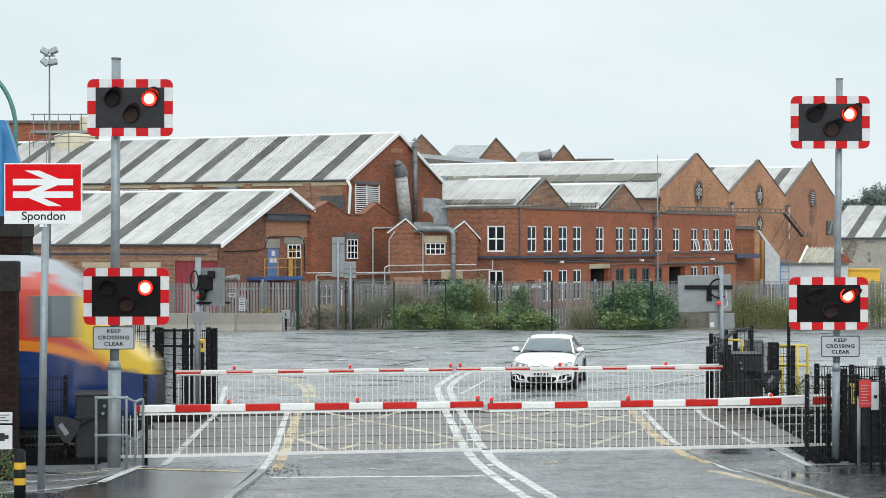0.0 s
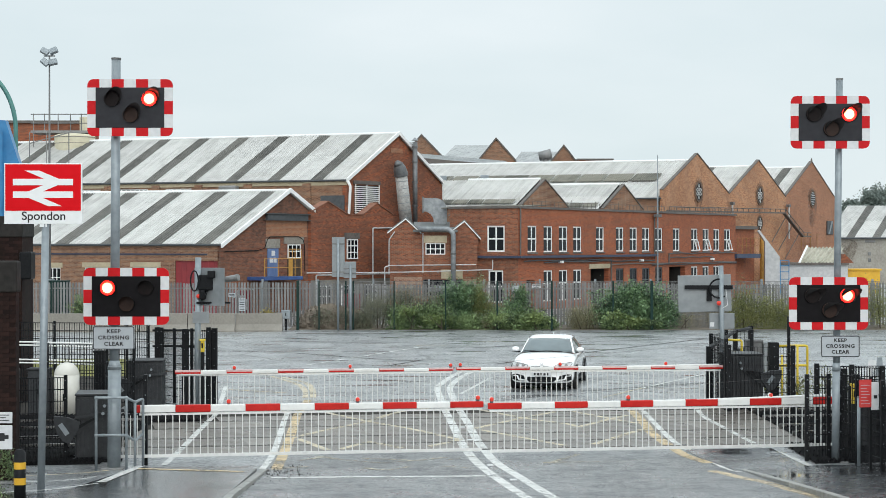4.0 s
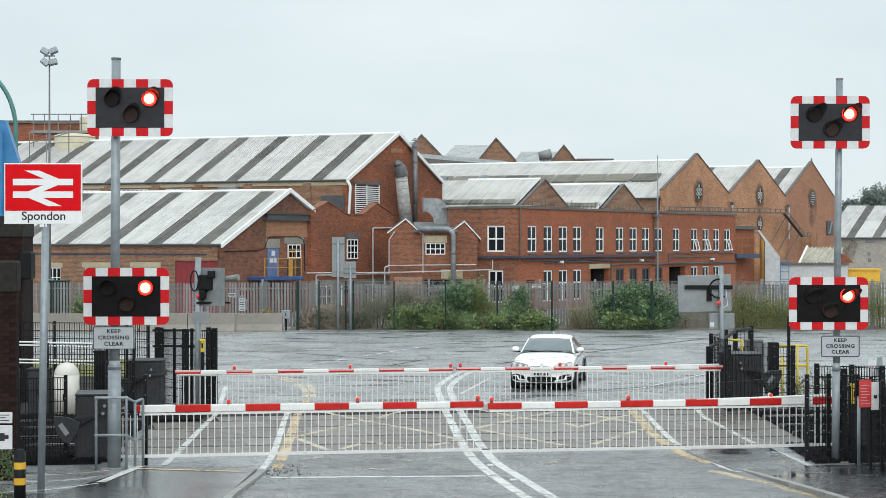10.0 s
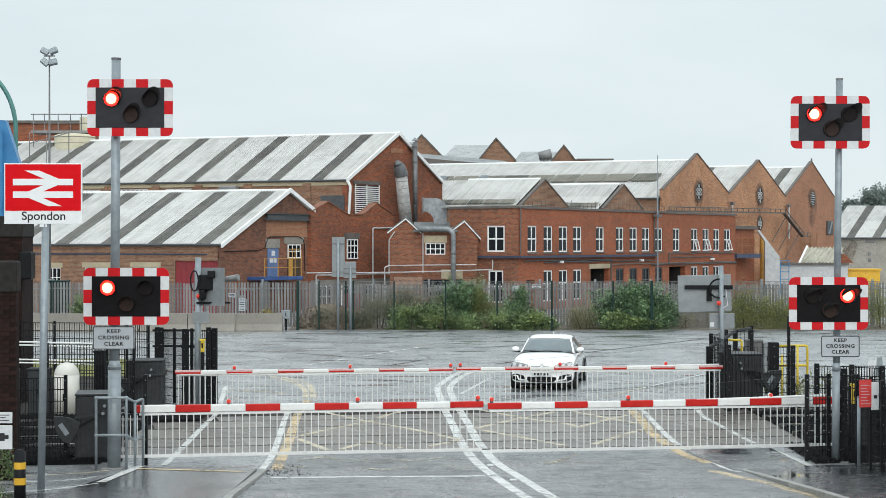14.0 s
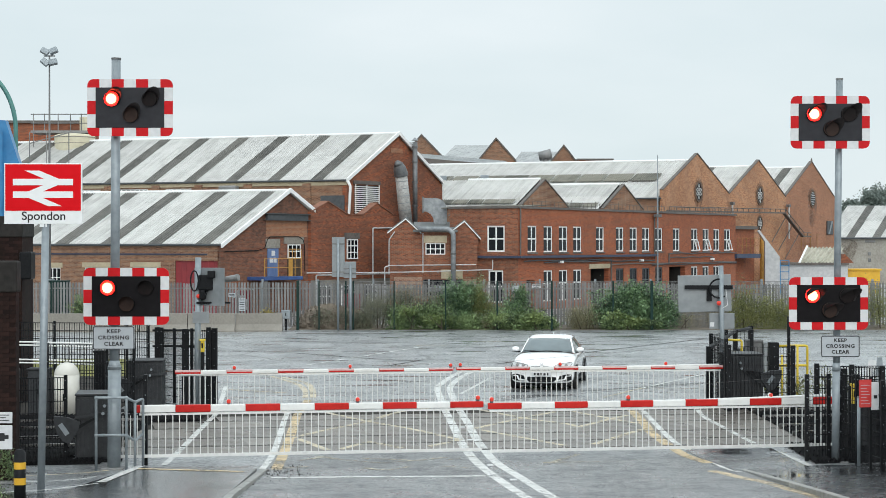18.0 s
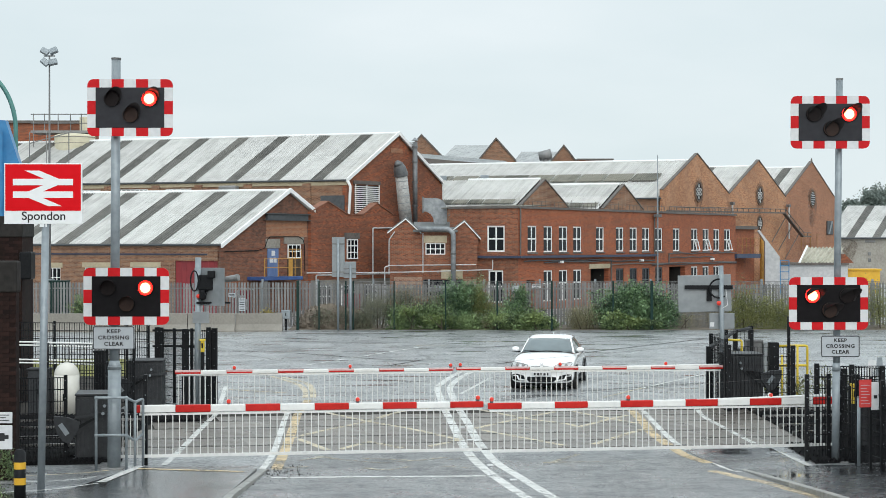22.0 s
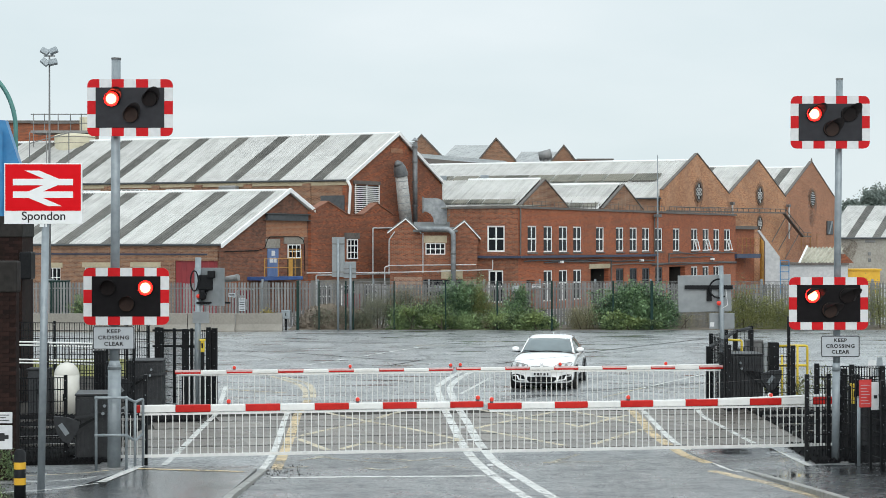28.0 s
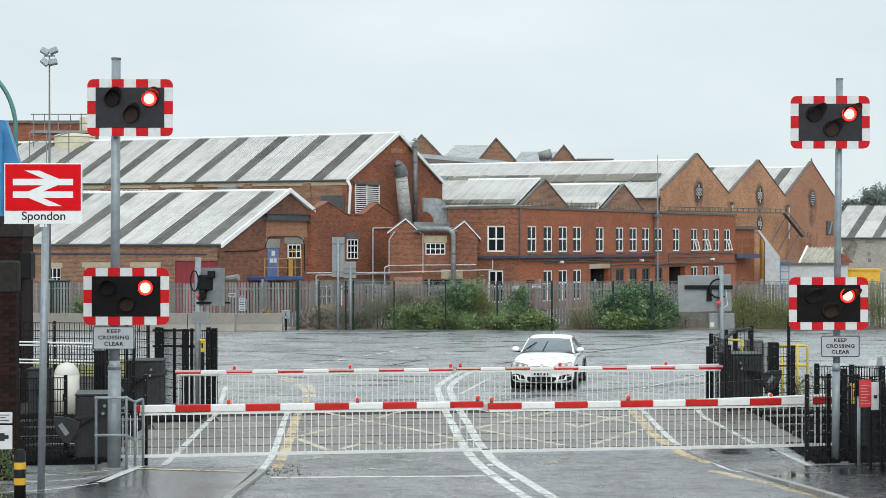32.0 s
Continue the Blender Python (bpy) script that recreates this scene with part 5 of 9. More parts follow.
# --- two-storey window block
BO = Vector((4.52, 102.0, 0))
BL = 32.7
TOP = 6.19
office = thing("window_block", "two-storey red brick block with tall white windows", "industrial building", at=Matrix.Translation(BO))
fb = wall_frame(BO, W)
UPPER = (1.7, 3.66, 5.61, 7.47, 10.56, 13.39, 15.4, 17.3, 19.34, 22.19, 25.25, 27.23, 29.16, 31.14)
LOWER = (3.66, 5.61, 7.47, 13.39, 15.4, 17.3, 19.34, 25.25, 27.23, 29.16)
BIG = ((9.23, 11.76, 0.0, 2.43), (20.98, 23.61, 0.0, 2.44), (1.0, 2.0, 0.0, 1.85))
HW = 0.57
ops = [(x - HW, x + HW, 3.54, 5.16) for x in UPPER] + [(x - HW, x + HW, 0.5, 2.42) for x in LOWER] + list(BIG)
wall(office, fb, BL, 0, TOP, "brick_face", ops)
for x in UPPER:
    window(office, fb, x - HW, x + HW, 3.54, 5.16, 2, 2, bar=0.085, splits=[3.54, 4.36, 5.16], tilt=(x, x + HW) if x in (25.25, 27.23, 31.14) else None)
    bm = bmesh.new()
    box(bm, x - HW - 0.05, x + HW + 0.05, -0.05, 0.1, 3.44, 3.54 - 0.003, fb)
    part("sill", bm, "coping", office, world=True)
for x in LOWER:
    window(office, fb, x - HW, x + HW, 0.5, 2.42, 2, 2, mat="steel_dark" if 13 < x < 20 else "trim_white", bar=0.085, splits=[0.5, 1.6, 2.42])
# recess linings coloured near-black in place of indoor shade
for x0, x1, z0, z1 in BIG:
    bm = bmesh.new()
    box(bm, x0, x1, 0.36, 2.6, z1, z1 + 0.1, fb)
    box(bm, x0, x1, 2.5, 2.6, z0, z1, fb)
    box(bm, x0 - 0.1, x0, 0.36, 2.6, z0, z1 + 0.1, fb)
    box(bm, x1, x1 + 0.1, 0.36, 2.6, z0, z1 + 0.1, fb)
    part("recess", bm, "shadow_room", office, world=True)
bm = bmesh.new()
box(bm, 9.0, 11.9, -0.05, 0, 2.45, 2.75, fb)
part("lintel", bm, "stone", office, world=True)
BE = BO + U * 4.4
fl = wall_frame(BE, -U)
wall(office, fl, 4.4, 0, TOP, "brick_end", [(4.4 - 1.98, 4.4 - 0.86, 3.57, 5.15), (4.4 - 1.9, 4.4 - 0.95, 0.5, 2.45), (0.2, 1.2, 3.6, 5.0)])
window(office, fl, 4.4 - 1.98, 4.4 - 0.86, 3.57, 5.15, 2, 2, bar=0.09, splits=[3.57, 4.36, 5.15])
window(office, fl, 4.4 - 1.9, 4.4 - 0.95, 0.5, 2.45, 2, 2, bar=0.09)
window(office, fl, 0.2, 1.2, 3.6, 5.0, 2, 1, bar=0.09, mat="gutter")
bm = bmesh.new()
inn = fb.to_3x3() @ Vector((0, 0.4, 0)) + W * 0.5
slab(bm, [BE + inn + UP * (TOP - 0.4), BO + inn + UP * (TOP - 0.4), BO + W * (BL - 1) + inn + UP * (TOP - 0.4), BO + W * (BL - 1) + U * 4.4 + inn + UP * (TOP - 0.4)], UP * 0.1)
part("flat_roof", bm, "slate", office, world=True)
for fr, L in ((fb, BL), (fl, 4.4)):
    bm = bmesh.new()
    box(bm, -0.06, L + 0.02, -0.08, 0.4, TOP + 0.002, TOP + 0.14, fr)
    part("coping", bm, "coping", office, world=True)
rail_parts = thing("roof_railing", "thin dark railing along the parapet", "railing", at=Matrix.Translation(BO + UP * TOP))
for k in range(60):
    x = 0.3 + k * (BL - 0.5) / 59
    bm = bmesh.new()
    box(bm, x - 0.011, x + 0.011, 0.1, 0.122, TOP + 0.14, TOP + (0.62 if k % 6 == 0 else 0.46), fb)
    part("baluster", bm, "coping", rail_parts, world=True)
bm = bmesh.new()
box(bm, 0.3, BL, 0.1, 0.125, TOP + 0.46, TOP + 0.485, fb)
part("top_rail", bm, "coping", rail_parts, world=True)
band = thing("service_pipes", "blue-grey gutter and dark cables along the facade", "pipes", at=Matrix.Translation(BO + UP * 3.3))
bm = bmesh.new()
box(bm, -0.3, 18.7, -0.30, -0.06, 3.19, 3.34, fb)
box(bm, 1.6, 4.4 + 0.29, -0.30, -0.06, 3.19, 3.34, fl)
part("gutter", bm, "gutter", band, world=True)
for z, a, b, k in ((3.02, 0.5, 12.0, "steel_dark"), (2.92, 3.0, 18.4, "steel_dark"), (2.70, 11.9, 32.6, "coping"), (2.62, 18.0, 32.6, "steel_dark"), (3.38, 20.8, 32.6, "steel_dark"), (3.10, 20.8, 28.3, "steel_dark")):
    bm = bmesh.new()
    pipe(bm, [fb @ Vector((a + (b - a) * s / 6, -0.12, z + (0.025 if s % 2 else -0.02))) for s in range(7)], 0.038, 6)
    part("cable", bm, k, band, world=True)
for x, za, zb in ((0.15, 3.4, 6.2), (12.0, 0.2, 3.1), (18.5, 3.0, 6.1), (20.8, 2.7, 3.38), (28.3, 2.7, 3.1)):
    bm = bmesh.new()
    tube(bm, fb @ Vector((x, -0.08, za)), fb @ Vector((x, -0.08, zb)), 0.05, 6)
    part("drop_pipe", bm, "coping", band, world=True)
for x in (4.9, 16.2, 27.9):
    bm = bmesh.new()
    box(bm, x, x + 0.25, -0.3, 0, 2.85, 3.0, fb, bevel=0.03)
    part("wall_lamp", bm, "trim_white", band, world=True)
# slim aerial mast in front of the block
mast = thing("aerial_mast", "slim grey aerial mast above the facade", "mast", at=Matrix.Translation(fb @ Vector((18.5, -0.3, 0))))
bm = bmesh.new()
tube(bm, fb @ Vector((18.5, -0.3, 0)), fb @ Vector((18.5, -0.3, 7.5)), 0.06, 8)
tube(bm, fb @ Vector((18.5, -0.3, 7.5)), fb @ Vector((18.5, -0.3, 10.2)), 0.025, 6)
part("pole", bm, "galv", mast, world=True)
bm = bmesh.new()
box(bm, 18.1, 18.9, -0.42, -0.2, 5.9, 6.1, fb)
part("bracket", bm, "galv_dark", mast, world=True)

# --- small gabled roofs behind the parapet
DO = BO + U * 3
for t0, width, zr, L in ((5.9, 6.3, 8.2, 5.3), (17.2, 6.3, 8.2, 9.0)):
    s = shed("roof_bay", "small pale sheet-roofed bay with brown brick gable", DO + W * t0, width, L, 6.45, zr, ("brick_side", "brick_side"), first=60, coping="coping", rise=0.05, z0=TOP - 0.3, dark_mat="sheet_olive")
    half_up = W * width * 0.5 + UP * (zr - 6.45)
    if L < 6:
        bm = bmesh.new()
        for k in range(9):
            e0 = DO + W * t0 + U * (L + k * 0.2) + UP * 6.51 + half_up * ((k + 1) / 9.5)
            corrugated(bm, e0, e0 + U * 0.2, half_up * (1 - (k + 1) / 9.5), 0.1, 0.06)
        part("cut_roof_sheet", bm, "sheet_pale", s, world=True)
    for k in range(int(L / 1.05)):
        bm = bmesh.new()
        e0 = DO + W * t0 + U * (0.5 + k * 1.05) + UP * 6.66
        corrugated(bm, e0, e0 + U * 1.0, half_up * 0.15)
        part("rooflight", bm, "sheet_olive", s, world=True)
bay = thing("lean_roof", "grey ribbed lower roof behind the parapet", "roof", at=Matrix.Translation(BE + UP * 6))
bm = bmesh.new()
corrugated(bm, BO + U * 1.0 + W * 0.4 + UP * 6.25, BO + U * 5.2 + W * 0.4 + UP * 6.25, W * 5.4 + UP * 0.25)
part("roof_sheet", bm, "sheet_olive", bay, world=True)

def bm_ring(fr, cx, cz, ring, k):
    """A raised pointed oval of bricks on a wall."""
    bm = bmesh.new()
    loops = [[bm.verts.new(fr @ Vector((cx + c * k * w, y, cz + q * k * h))) for c, q in ring] for w, h, y in ((0.74, 0.88, 0.0), (0.74, 0.88, -0.06), (0.97, 1.07, -0.06), (0.97, 1.07, 0.0))]
    for u, v in zip(loops, loops[1:] + loops[:1]):
        for q in range(len(u)):
            bm.faces.new((u[q], u[(q + 1) % len(u)], v[(q + 1) % len(u)], v[q]))
    return bm


def lattice(parent, fr, cx, cz, k):
    """Bent iron bars that meet in a chain of lozenges, as far as the pointed oval reaches."""
    for off, reach in ((-0.40, 1), (0.0, 2), (0.40, 1)):
        for side in (-1, 1):
            bm = bmesh.new()
            pipe(bm, [fr @ Vector((cx + (off + side * (0.20 if q % 2 else 0.0) * (1 if abs(q) < 3 else 0.6)) * k, -0.05, cz + q * 0.19 * k)) for q in range(-2 * reach, 2 * reach + 1)], 0.026, 5)
            part("glazing_bar", bm, "pipe_grey", parent, world=True)


# --- three tall gables
CO = Vector((22.77, 135.0, 0))
OVAL = 0.77
GABLES = ((-12.17, 12.17, 7.45, 10.38, 23), (0.0, 12.0, 7.48, 10.38, 17), (12.0, 12.1, 7.6, 10.75, 17))
for i, (t0, width, ze, zr, L) in enumerate(GABLES):
    s = shed("gabled_hall", ("orange brick hall with pale roof and oval gable window", "orange brick hall with honeycomb oval window", "orange brick hall with louvred oval vent")[i],
             CO + W * t0, width, L, ze, zr, (("brick_gold", "brick_gold", "brick_rust")[i], "brick_side"), first=(60, 3.2, 1.35)[i], coping="coping", rise=0.6, dark=(1.2, 1.2, 0.8)[i], period=6.0)
    fc = wall_frame(CO + W * t0, W)
    cx, cz = width * 0.5 + 0.25, 8.05
    ring = [(math.copysign(abs(math.cos(k * math.tau / 24)) ** 1.3, math.cos(k * math.tau / 24)), math.sin(k * math.tau / 24)) for k in range(24)]
    ro = part("oval_surround", bm_ring(fc, cx, cz, ring, OVAL), "sooty_ring", s, "soot-darkened brick ring", world=True)
    bm = bmesh.new()
    bm.faces.new([bm.verts.new(fc @ Vector((cx + c * 0.76 * OVAL, -0.02, cz + q * 0.90 * OVAL))) for c, q in ring])
    part("pane", bm, "pane", ro, world=True)
    if i == 2:
        for k in range(6):
            bm = bmesh.new()
            z, half = cz - 0.53 + k * 0.20, (0.22, 0.40, 0.50, 0.50, 0.40, 0.22)[k]
            slab(bm, [fc @ Vector((cx + x, y, z + h)) for x, y, h in ((-half, -0.03, 0.07), (half, -0.03, 0.07), (half, -0.10, 0.0), (-half, -0.10, 0.0))], UP * 0.03)
            part("louvre_blade", bm, "sheet_grey", ro, world=True)
    else:
        lattice(ro, fc, cx, cz, OVAL)
    # soot drawn out of the opening and washed down the wall
    bm = bmesh.new()
    run, wide = ((0.4, 0.95), (0.7, 1.0), (1.7, 1.15))[i]
    bm.faces.new([bm.verts.new(fc @ Vector((cx + c * wide, -0.004, cz + (q * 1.1 if q > 0 else q * (0.9 + run))))) for c, q in ring])
    part("soot_stain", bm, "soot_wash", s, world=True)
    if i == 1:
        low = part("lower_oval", bm_ring(fc, cx, 5.75, ring, 0.62), "sooty_ring", s, "small lattice oval light", world=True)
        bm = bmesh.new()
        bm.faces.new([bm.verts.new(fc @ Vector((cx + q0 * 0.46, -0.02, 5.75 + q1 * 0.55))) for q0, q1 in ring])
        part("pane", bm, "pane", low, world=True)
        lattice(low, fc, cx, 5.75, 0.62)
    bm = bmesh.new()
    pipe(bm, [fc @ Vector(p) for p in ((width - 0.05, -0.3, ze - 0.3), (width + 0.05, -0.3, ze - 1.0), (width + 0.05, -0.3, 4.5))], 0.075, 8)
    part("downpipe", bm, "pipe_grey", s, world=True)
    bm = bmesh.new()
    box(bm, width - 0.2, width + 0.2, -0.42, -0.12, ze - 0.30, ze - 0.06, fc, bevel=0.03)
    part("rainwater_hopper", bm, "galv_dark", s, world=True)
    if i == 2:
        bm = bmesh.new()
        tube(bm, fc @ Vector((width / 2, -0.02, zr + 0.6)), fc @ Vector((width / 2, -0.02, zr + 0.88)), 0.10, 8, 0.05)
        part("finial", bm, "coping", s, world=True)
        bm = bmesh.new()
        box(bm, 9.8, 11.3, -0.12, -0.01, 4.9, 6.15, fc, bevel=0.02)
        hatch = part("loading_hatch", bm, "steel_dark", s, "dark steel hatch high on the wall", world=True)
        bm = bmesh.new()
        slab(bm, [fc @ Vector(p) for p in ((10.0, -0.16, 4.95), (10.3, -0.16, 4.95), (11.1, -0.16, 6.1), (10.8, -0.16, 6.1))], fc.to_3x3() @ Vector((0, 0.035, 0)))
        part("brace", bm, "galv", hatch, world=True)
        for xp in (3.4, 4.3, 5.6, 7.2):
            bm = bmesh.new()
            pipe(bm, [fc @ Vector(p) for p in ((xp, -0.1, 3.4), (xp, -0.1, 4.9), (xp + 0.5, -0.1, 4.9))], 0.022, 6)
            part("conduit", bm, "rust_steel", s, world=True)
        bm = bmesh.new()
        pipe(bm, [fc @ Vector(p) for p in ((2.8, -0.14, 4.1), (7.6, -0.14, 4.15))], 0.022, 6)
        part("conduit", bm, "rust_steel", s, world=True)
    if i == 0:
        # rooflight band low on the front slope
        upv = (W * width * 0.5 + UP * (zr - ze))
        o = CO + W * t0 + UP * (ze + 0.20)
        for k in range(10):
            bm = bmesh.new()
            corrugated(bm, o + U * (1.6 + k * 2.1) + upv * 0.40, o + U * (1.6 + k * 2.1 + 1.98) + upv * 0.40, upv * 0.20)
            part("rooflight", bm, "sheet_olive", s, world=True)
        for k in (15.1, 18.6):
            bm = bmesh.new()
            c = o + U * k + upv * 0.36
            tube(bm, c, c + UP * 0.4, 0.2, 10)
            box(bm, c.x - 0.32, c.x + 0.32, c.y - 0.3, c.y + 0.3, c.z + 0.3, c.z + 0.7, bevel=0.06)
            part("roof_ventilator", bm, "galv", s, world=True)
# covered conveyor walkway on the hall fronts
walkway = thing("covered_walkway", "dark steel walkway bracketed along the gable walls", "walkway", at=Matrix.Translation(CO + UP * 6))
fC = wall_frame(CO, W)
bm = bmesh.new()
for (xa, za), (xb, zb) in (((-13.0, 6.4), (9.45, 6.6)), ((9.45, 6.6), (13.7, 4.65)), ((13.7, 4.65), (15.4, 4.65))):
    slab(bm, [fC @ Vector(p) for p in ((xa, -1.0, za), (xb, -1.0, zb), (xb, -1.0, zb + 0.11), (xa, -1.0, za + 0.11))], fC.to_3x3() @ Vector((0, 0.3, 0)))
part("trough", bm, "coping", walkway, world=True)
for (xa, za), (xb, zb) in (((-13.0, 6.4), (9.45, 6.6)), ((9.45, 6.6), (13.7, 4.65)), ((13.7, 4.65), (15.4, 4.65))):
    bm = bmesh.new()
    tube(bm, fC @ Vector((xa, -1.0, za + 0.36)), fC @ Vector((xb, -1.0, zb + 0.36)), 0.035, 6)
    part("handrail", bm, "coping", walkway, world=True)
    count = max(2, round((xb - xa) / 1.1))
    for k in range(count):
        x, z = xa + (xb - xa) * k / count, za + (zb - za) * k / count
        bm = bmesh.new()
        tube(bm, fC @ Vector((x, -1.0, z + 0.1)), fC @ Vector((x, -1.0, z + 0.36)), 0.03, 6)
        part("rail_post", bm, "coping", walkway, world=True)
bm = bmesh.new()
for x, z in ((11.5, 5.6), (13.0, 4.9), (10.0, 6.3)):
    tube(bm, fC @ Vector((x, -0.8, z)), fC @ Vector((x - 1.6, -0.2, z - 2.1)), 0.04, 6)
part("brace", bm, "coping", walkway, world=True)

# --- block, stair and white wall at the end of the window block
side = thing("stair_block", "small brown brick block with blue steel stair", "industrial building", at=Matrix.Translation(BO + W * BL))
fs = wall_frame(BO + W * (BL + 0.02) + U * 1.0, W)
wall(side, fs, 6.2, 0, 5.2, "brick_face", [(0.6, 2.6, 2.5, 3.6)])
bm = bmesh.new()
box(bm, -0.2, 6.3, -0.25, 0.5, 5.2, 5.45, fs)
part("coping", bm, "coping", side, world=True)
bm = bmesh.new()
box(bm, 0.0, 4.6, -1.2, -0.05, 2.95, 3.28, fs)
part("stair_landing", bm, "blue_steel", side, world=True)
for k in range(6):
    bm = bmesh.new()
    tube(bm, fs @ Vector((0.1 + k * 0.85, -1.2, 3.28)), fs @ Vector((0.1 + k * 0.83, -1.2, 4.5)), 0.022, 6)
    part("rail_post", bm, "rust_steel", side, world=True)
for z in (3.9, 4.5):
    bm = bmesh.new()
    tube(bm, fs @ Vector((0.1, -1.2, z)), fs @ Vector((4.6, -1.2, z)), 0.02, 6)
    part("handrail", bm, "rust_steel", side, world=True)
bm = bmesh.new()
tube(bm, fs @ Vector((6.6, -0.5, 0)), fs @ Vector((6.6, -0.5, 4.6)), 0.18, 8)
part("vertical_pipe", bm, "orange_steel", side, "rusty orange vertical pipe", world=True)
wall_white = thing("white_buttress", "whitewashed sloping buttress wall", "wall", at=Matrix.Translation((25.5, 134, 0)))
bm = bmesh.new()
slab(bm, [(25.36, 133.5, 0), (26.51, 133.5, 0), (26.51, 133.5, 3.05), (24.92, 133.5, 5.15), (24.80, 133.5, 5.05), (25.36, 133.5, 4.2)], (0, 0.5, 0))
part("wall", bm, "whitewash", wall_white, world=True)
outhouse = thing("low_outhouse", "low whitewashed outhouse with a ribbed lean-to roof", "outbuilding", at=Matrix.Translation((30, 140, 0)))
bm = bmesh.new()
box(bm, 27.0, 32.95, 138, 143, 0, 2.35)
part("wall", bm, "whitewash", outhouse, world=True)
bm = bmesh.new()
box(bm, 26.9, 33.0, 137.8, 143.2, 2.35, 2.5)
part("roof_edge", bm, "coping", outhouse, world=True)
bm = bmesh.new()
corrugated(bm, (29.1, 138.2, 2.52), (32.1, 138.2, 2.52), (1.3, 3.0, 1.25), 0.3, 0.10)
part("roof_sheet", bm, "sheet_cream", outhouse, world=True)
bm = bmesh.new()
slab(bm, [(28.95, 138.1, 2.45), (29.1, 138.1, 2.45), (30.4, 141.2, 3.80), (30.25, 141.2, 3.80)], (0, 0, 0.12))
part("verge_board", bm, "trim_white", outhouse, world=True)
bm = bmesh.new()
slab(bm, [(32.3, 138.3, 2.5), (33.5, 138.3, 2.5), (32.8, 138.3, 3.2)], (0.3, 3, 0))
part("gable", bm, "brick_red", outhouse, world=True)

ladder = thing("ladder", "small blue steel access ladder by the outhouse", "ladder", at=Matrix.Translation((27.6, 137.0, 0)))
for x in (27.25, 27.95):
    bm = bmesh.new()
    tube(bm, (x, 137.0, 0), (x, 137.0, 2.75), 0.035, 6)
    part("upright", bm, "bridge_blue", ladder, world=True)
for zz in (0.6, 1.2, 1.8, 2.3, 2.7):
    bm = bmesh.new()
    tube(bm, (27.25, 137.0, zz), (27.95, 137.0, zz), 0.028, 6)
    part("rung", bm, "bridge_blue", ladder, world=True)

# --- pale shed far right
far_shed = thing("rendered_shed", "grey rendered shed with striped pale roof", "industrial shed", at=Matrix.Translation((46, 172, 0)))
bm = bmesh.new()
box(bm, 38.5, 60, 170, 171, 0, 4.75)
part("wall", bm, "render", far_shed, world=True)
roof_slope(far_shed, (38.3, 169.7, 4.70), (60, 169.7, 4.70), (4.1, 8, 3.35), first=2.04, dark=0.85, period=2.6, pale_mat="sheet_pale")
for x0, x1, z0, z1 in ((42.6, 42.9, 2.25, 2.6), (42.6, 42.9, 2.9, 3.25), (42.3, 43.3, 4.2, 4.45)):
    bm = bmesh.new()
    box(bm, x0, x1, 169.9, 169.997, z0, z1, bevel=0.02)
    part("vent_brick", bm, "galv_dark", far_shed, world=True)
bm = bmesh.new()
tube(bm, (38.3, 169.55, 4.62), (60, 169.55, 4.62), 0.09, 8)
part("gutter", bm, "steel_dark", far_shed, world=True)
bm = bmesh.new()
bm.faces.new([bm.verts.new((40.75 + 0.75 * math.cos(a) * (1 + 0.25 * math.sin(3 * a)), 169.994, 3.45 + 1.15 * math.sin(a))) for a in [k * math.tau / 20 for k in range(20)]])
part("spalled_patch", bm, "spalled", far_shed, "spalled brown patch of lost render", world=True)
skip = thing("yellow_container", "orange-yellow steel container beside the shed", "container", at=Matrix.Translation((34, 141, 0)))
bm = bmesh.new()
box(bm, 33.05, 36.1, 140, 142, 0, 1.85, bevel=0.05)
part("body", bm, "skip", skip, world=True)
bm = bmesh.new()
box(bm, 33.02, 36.2, 139.9, 142.1, 1.85, 2.0)
part("rim", bm, "skip", skip, world=True)

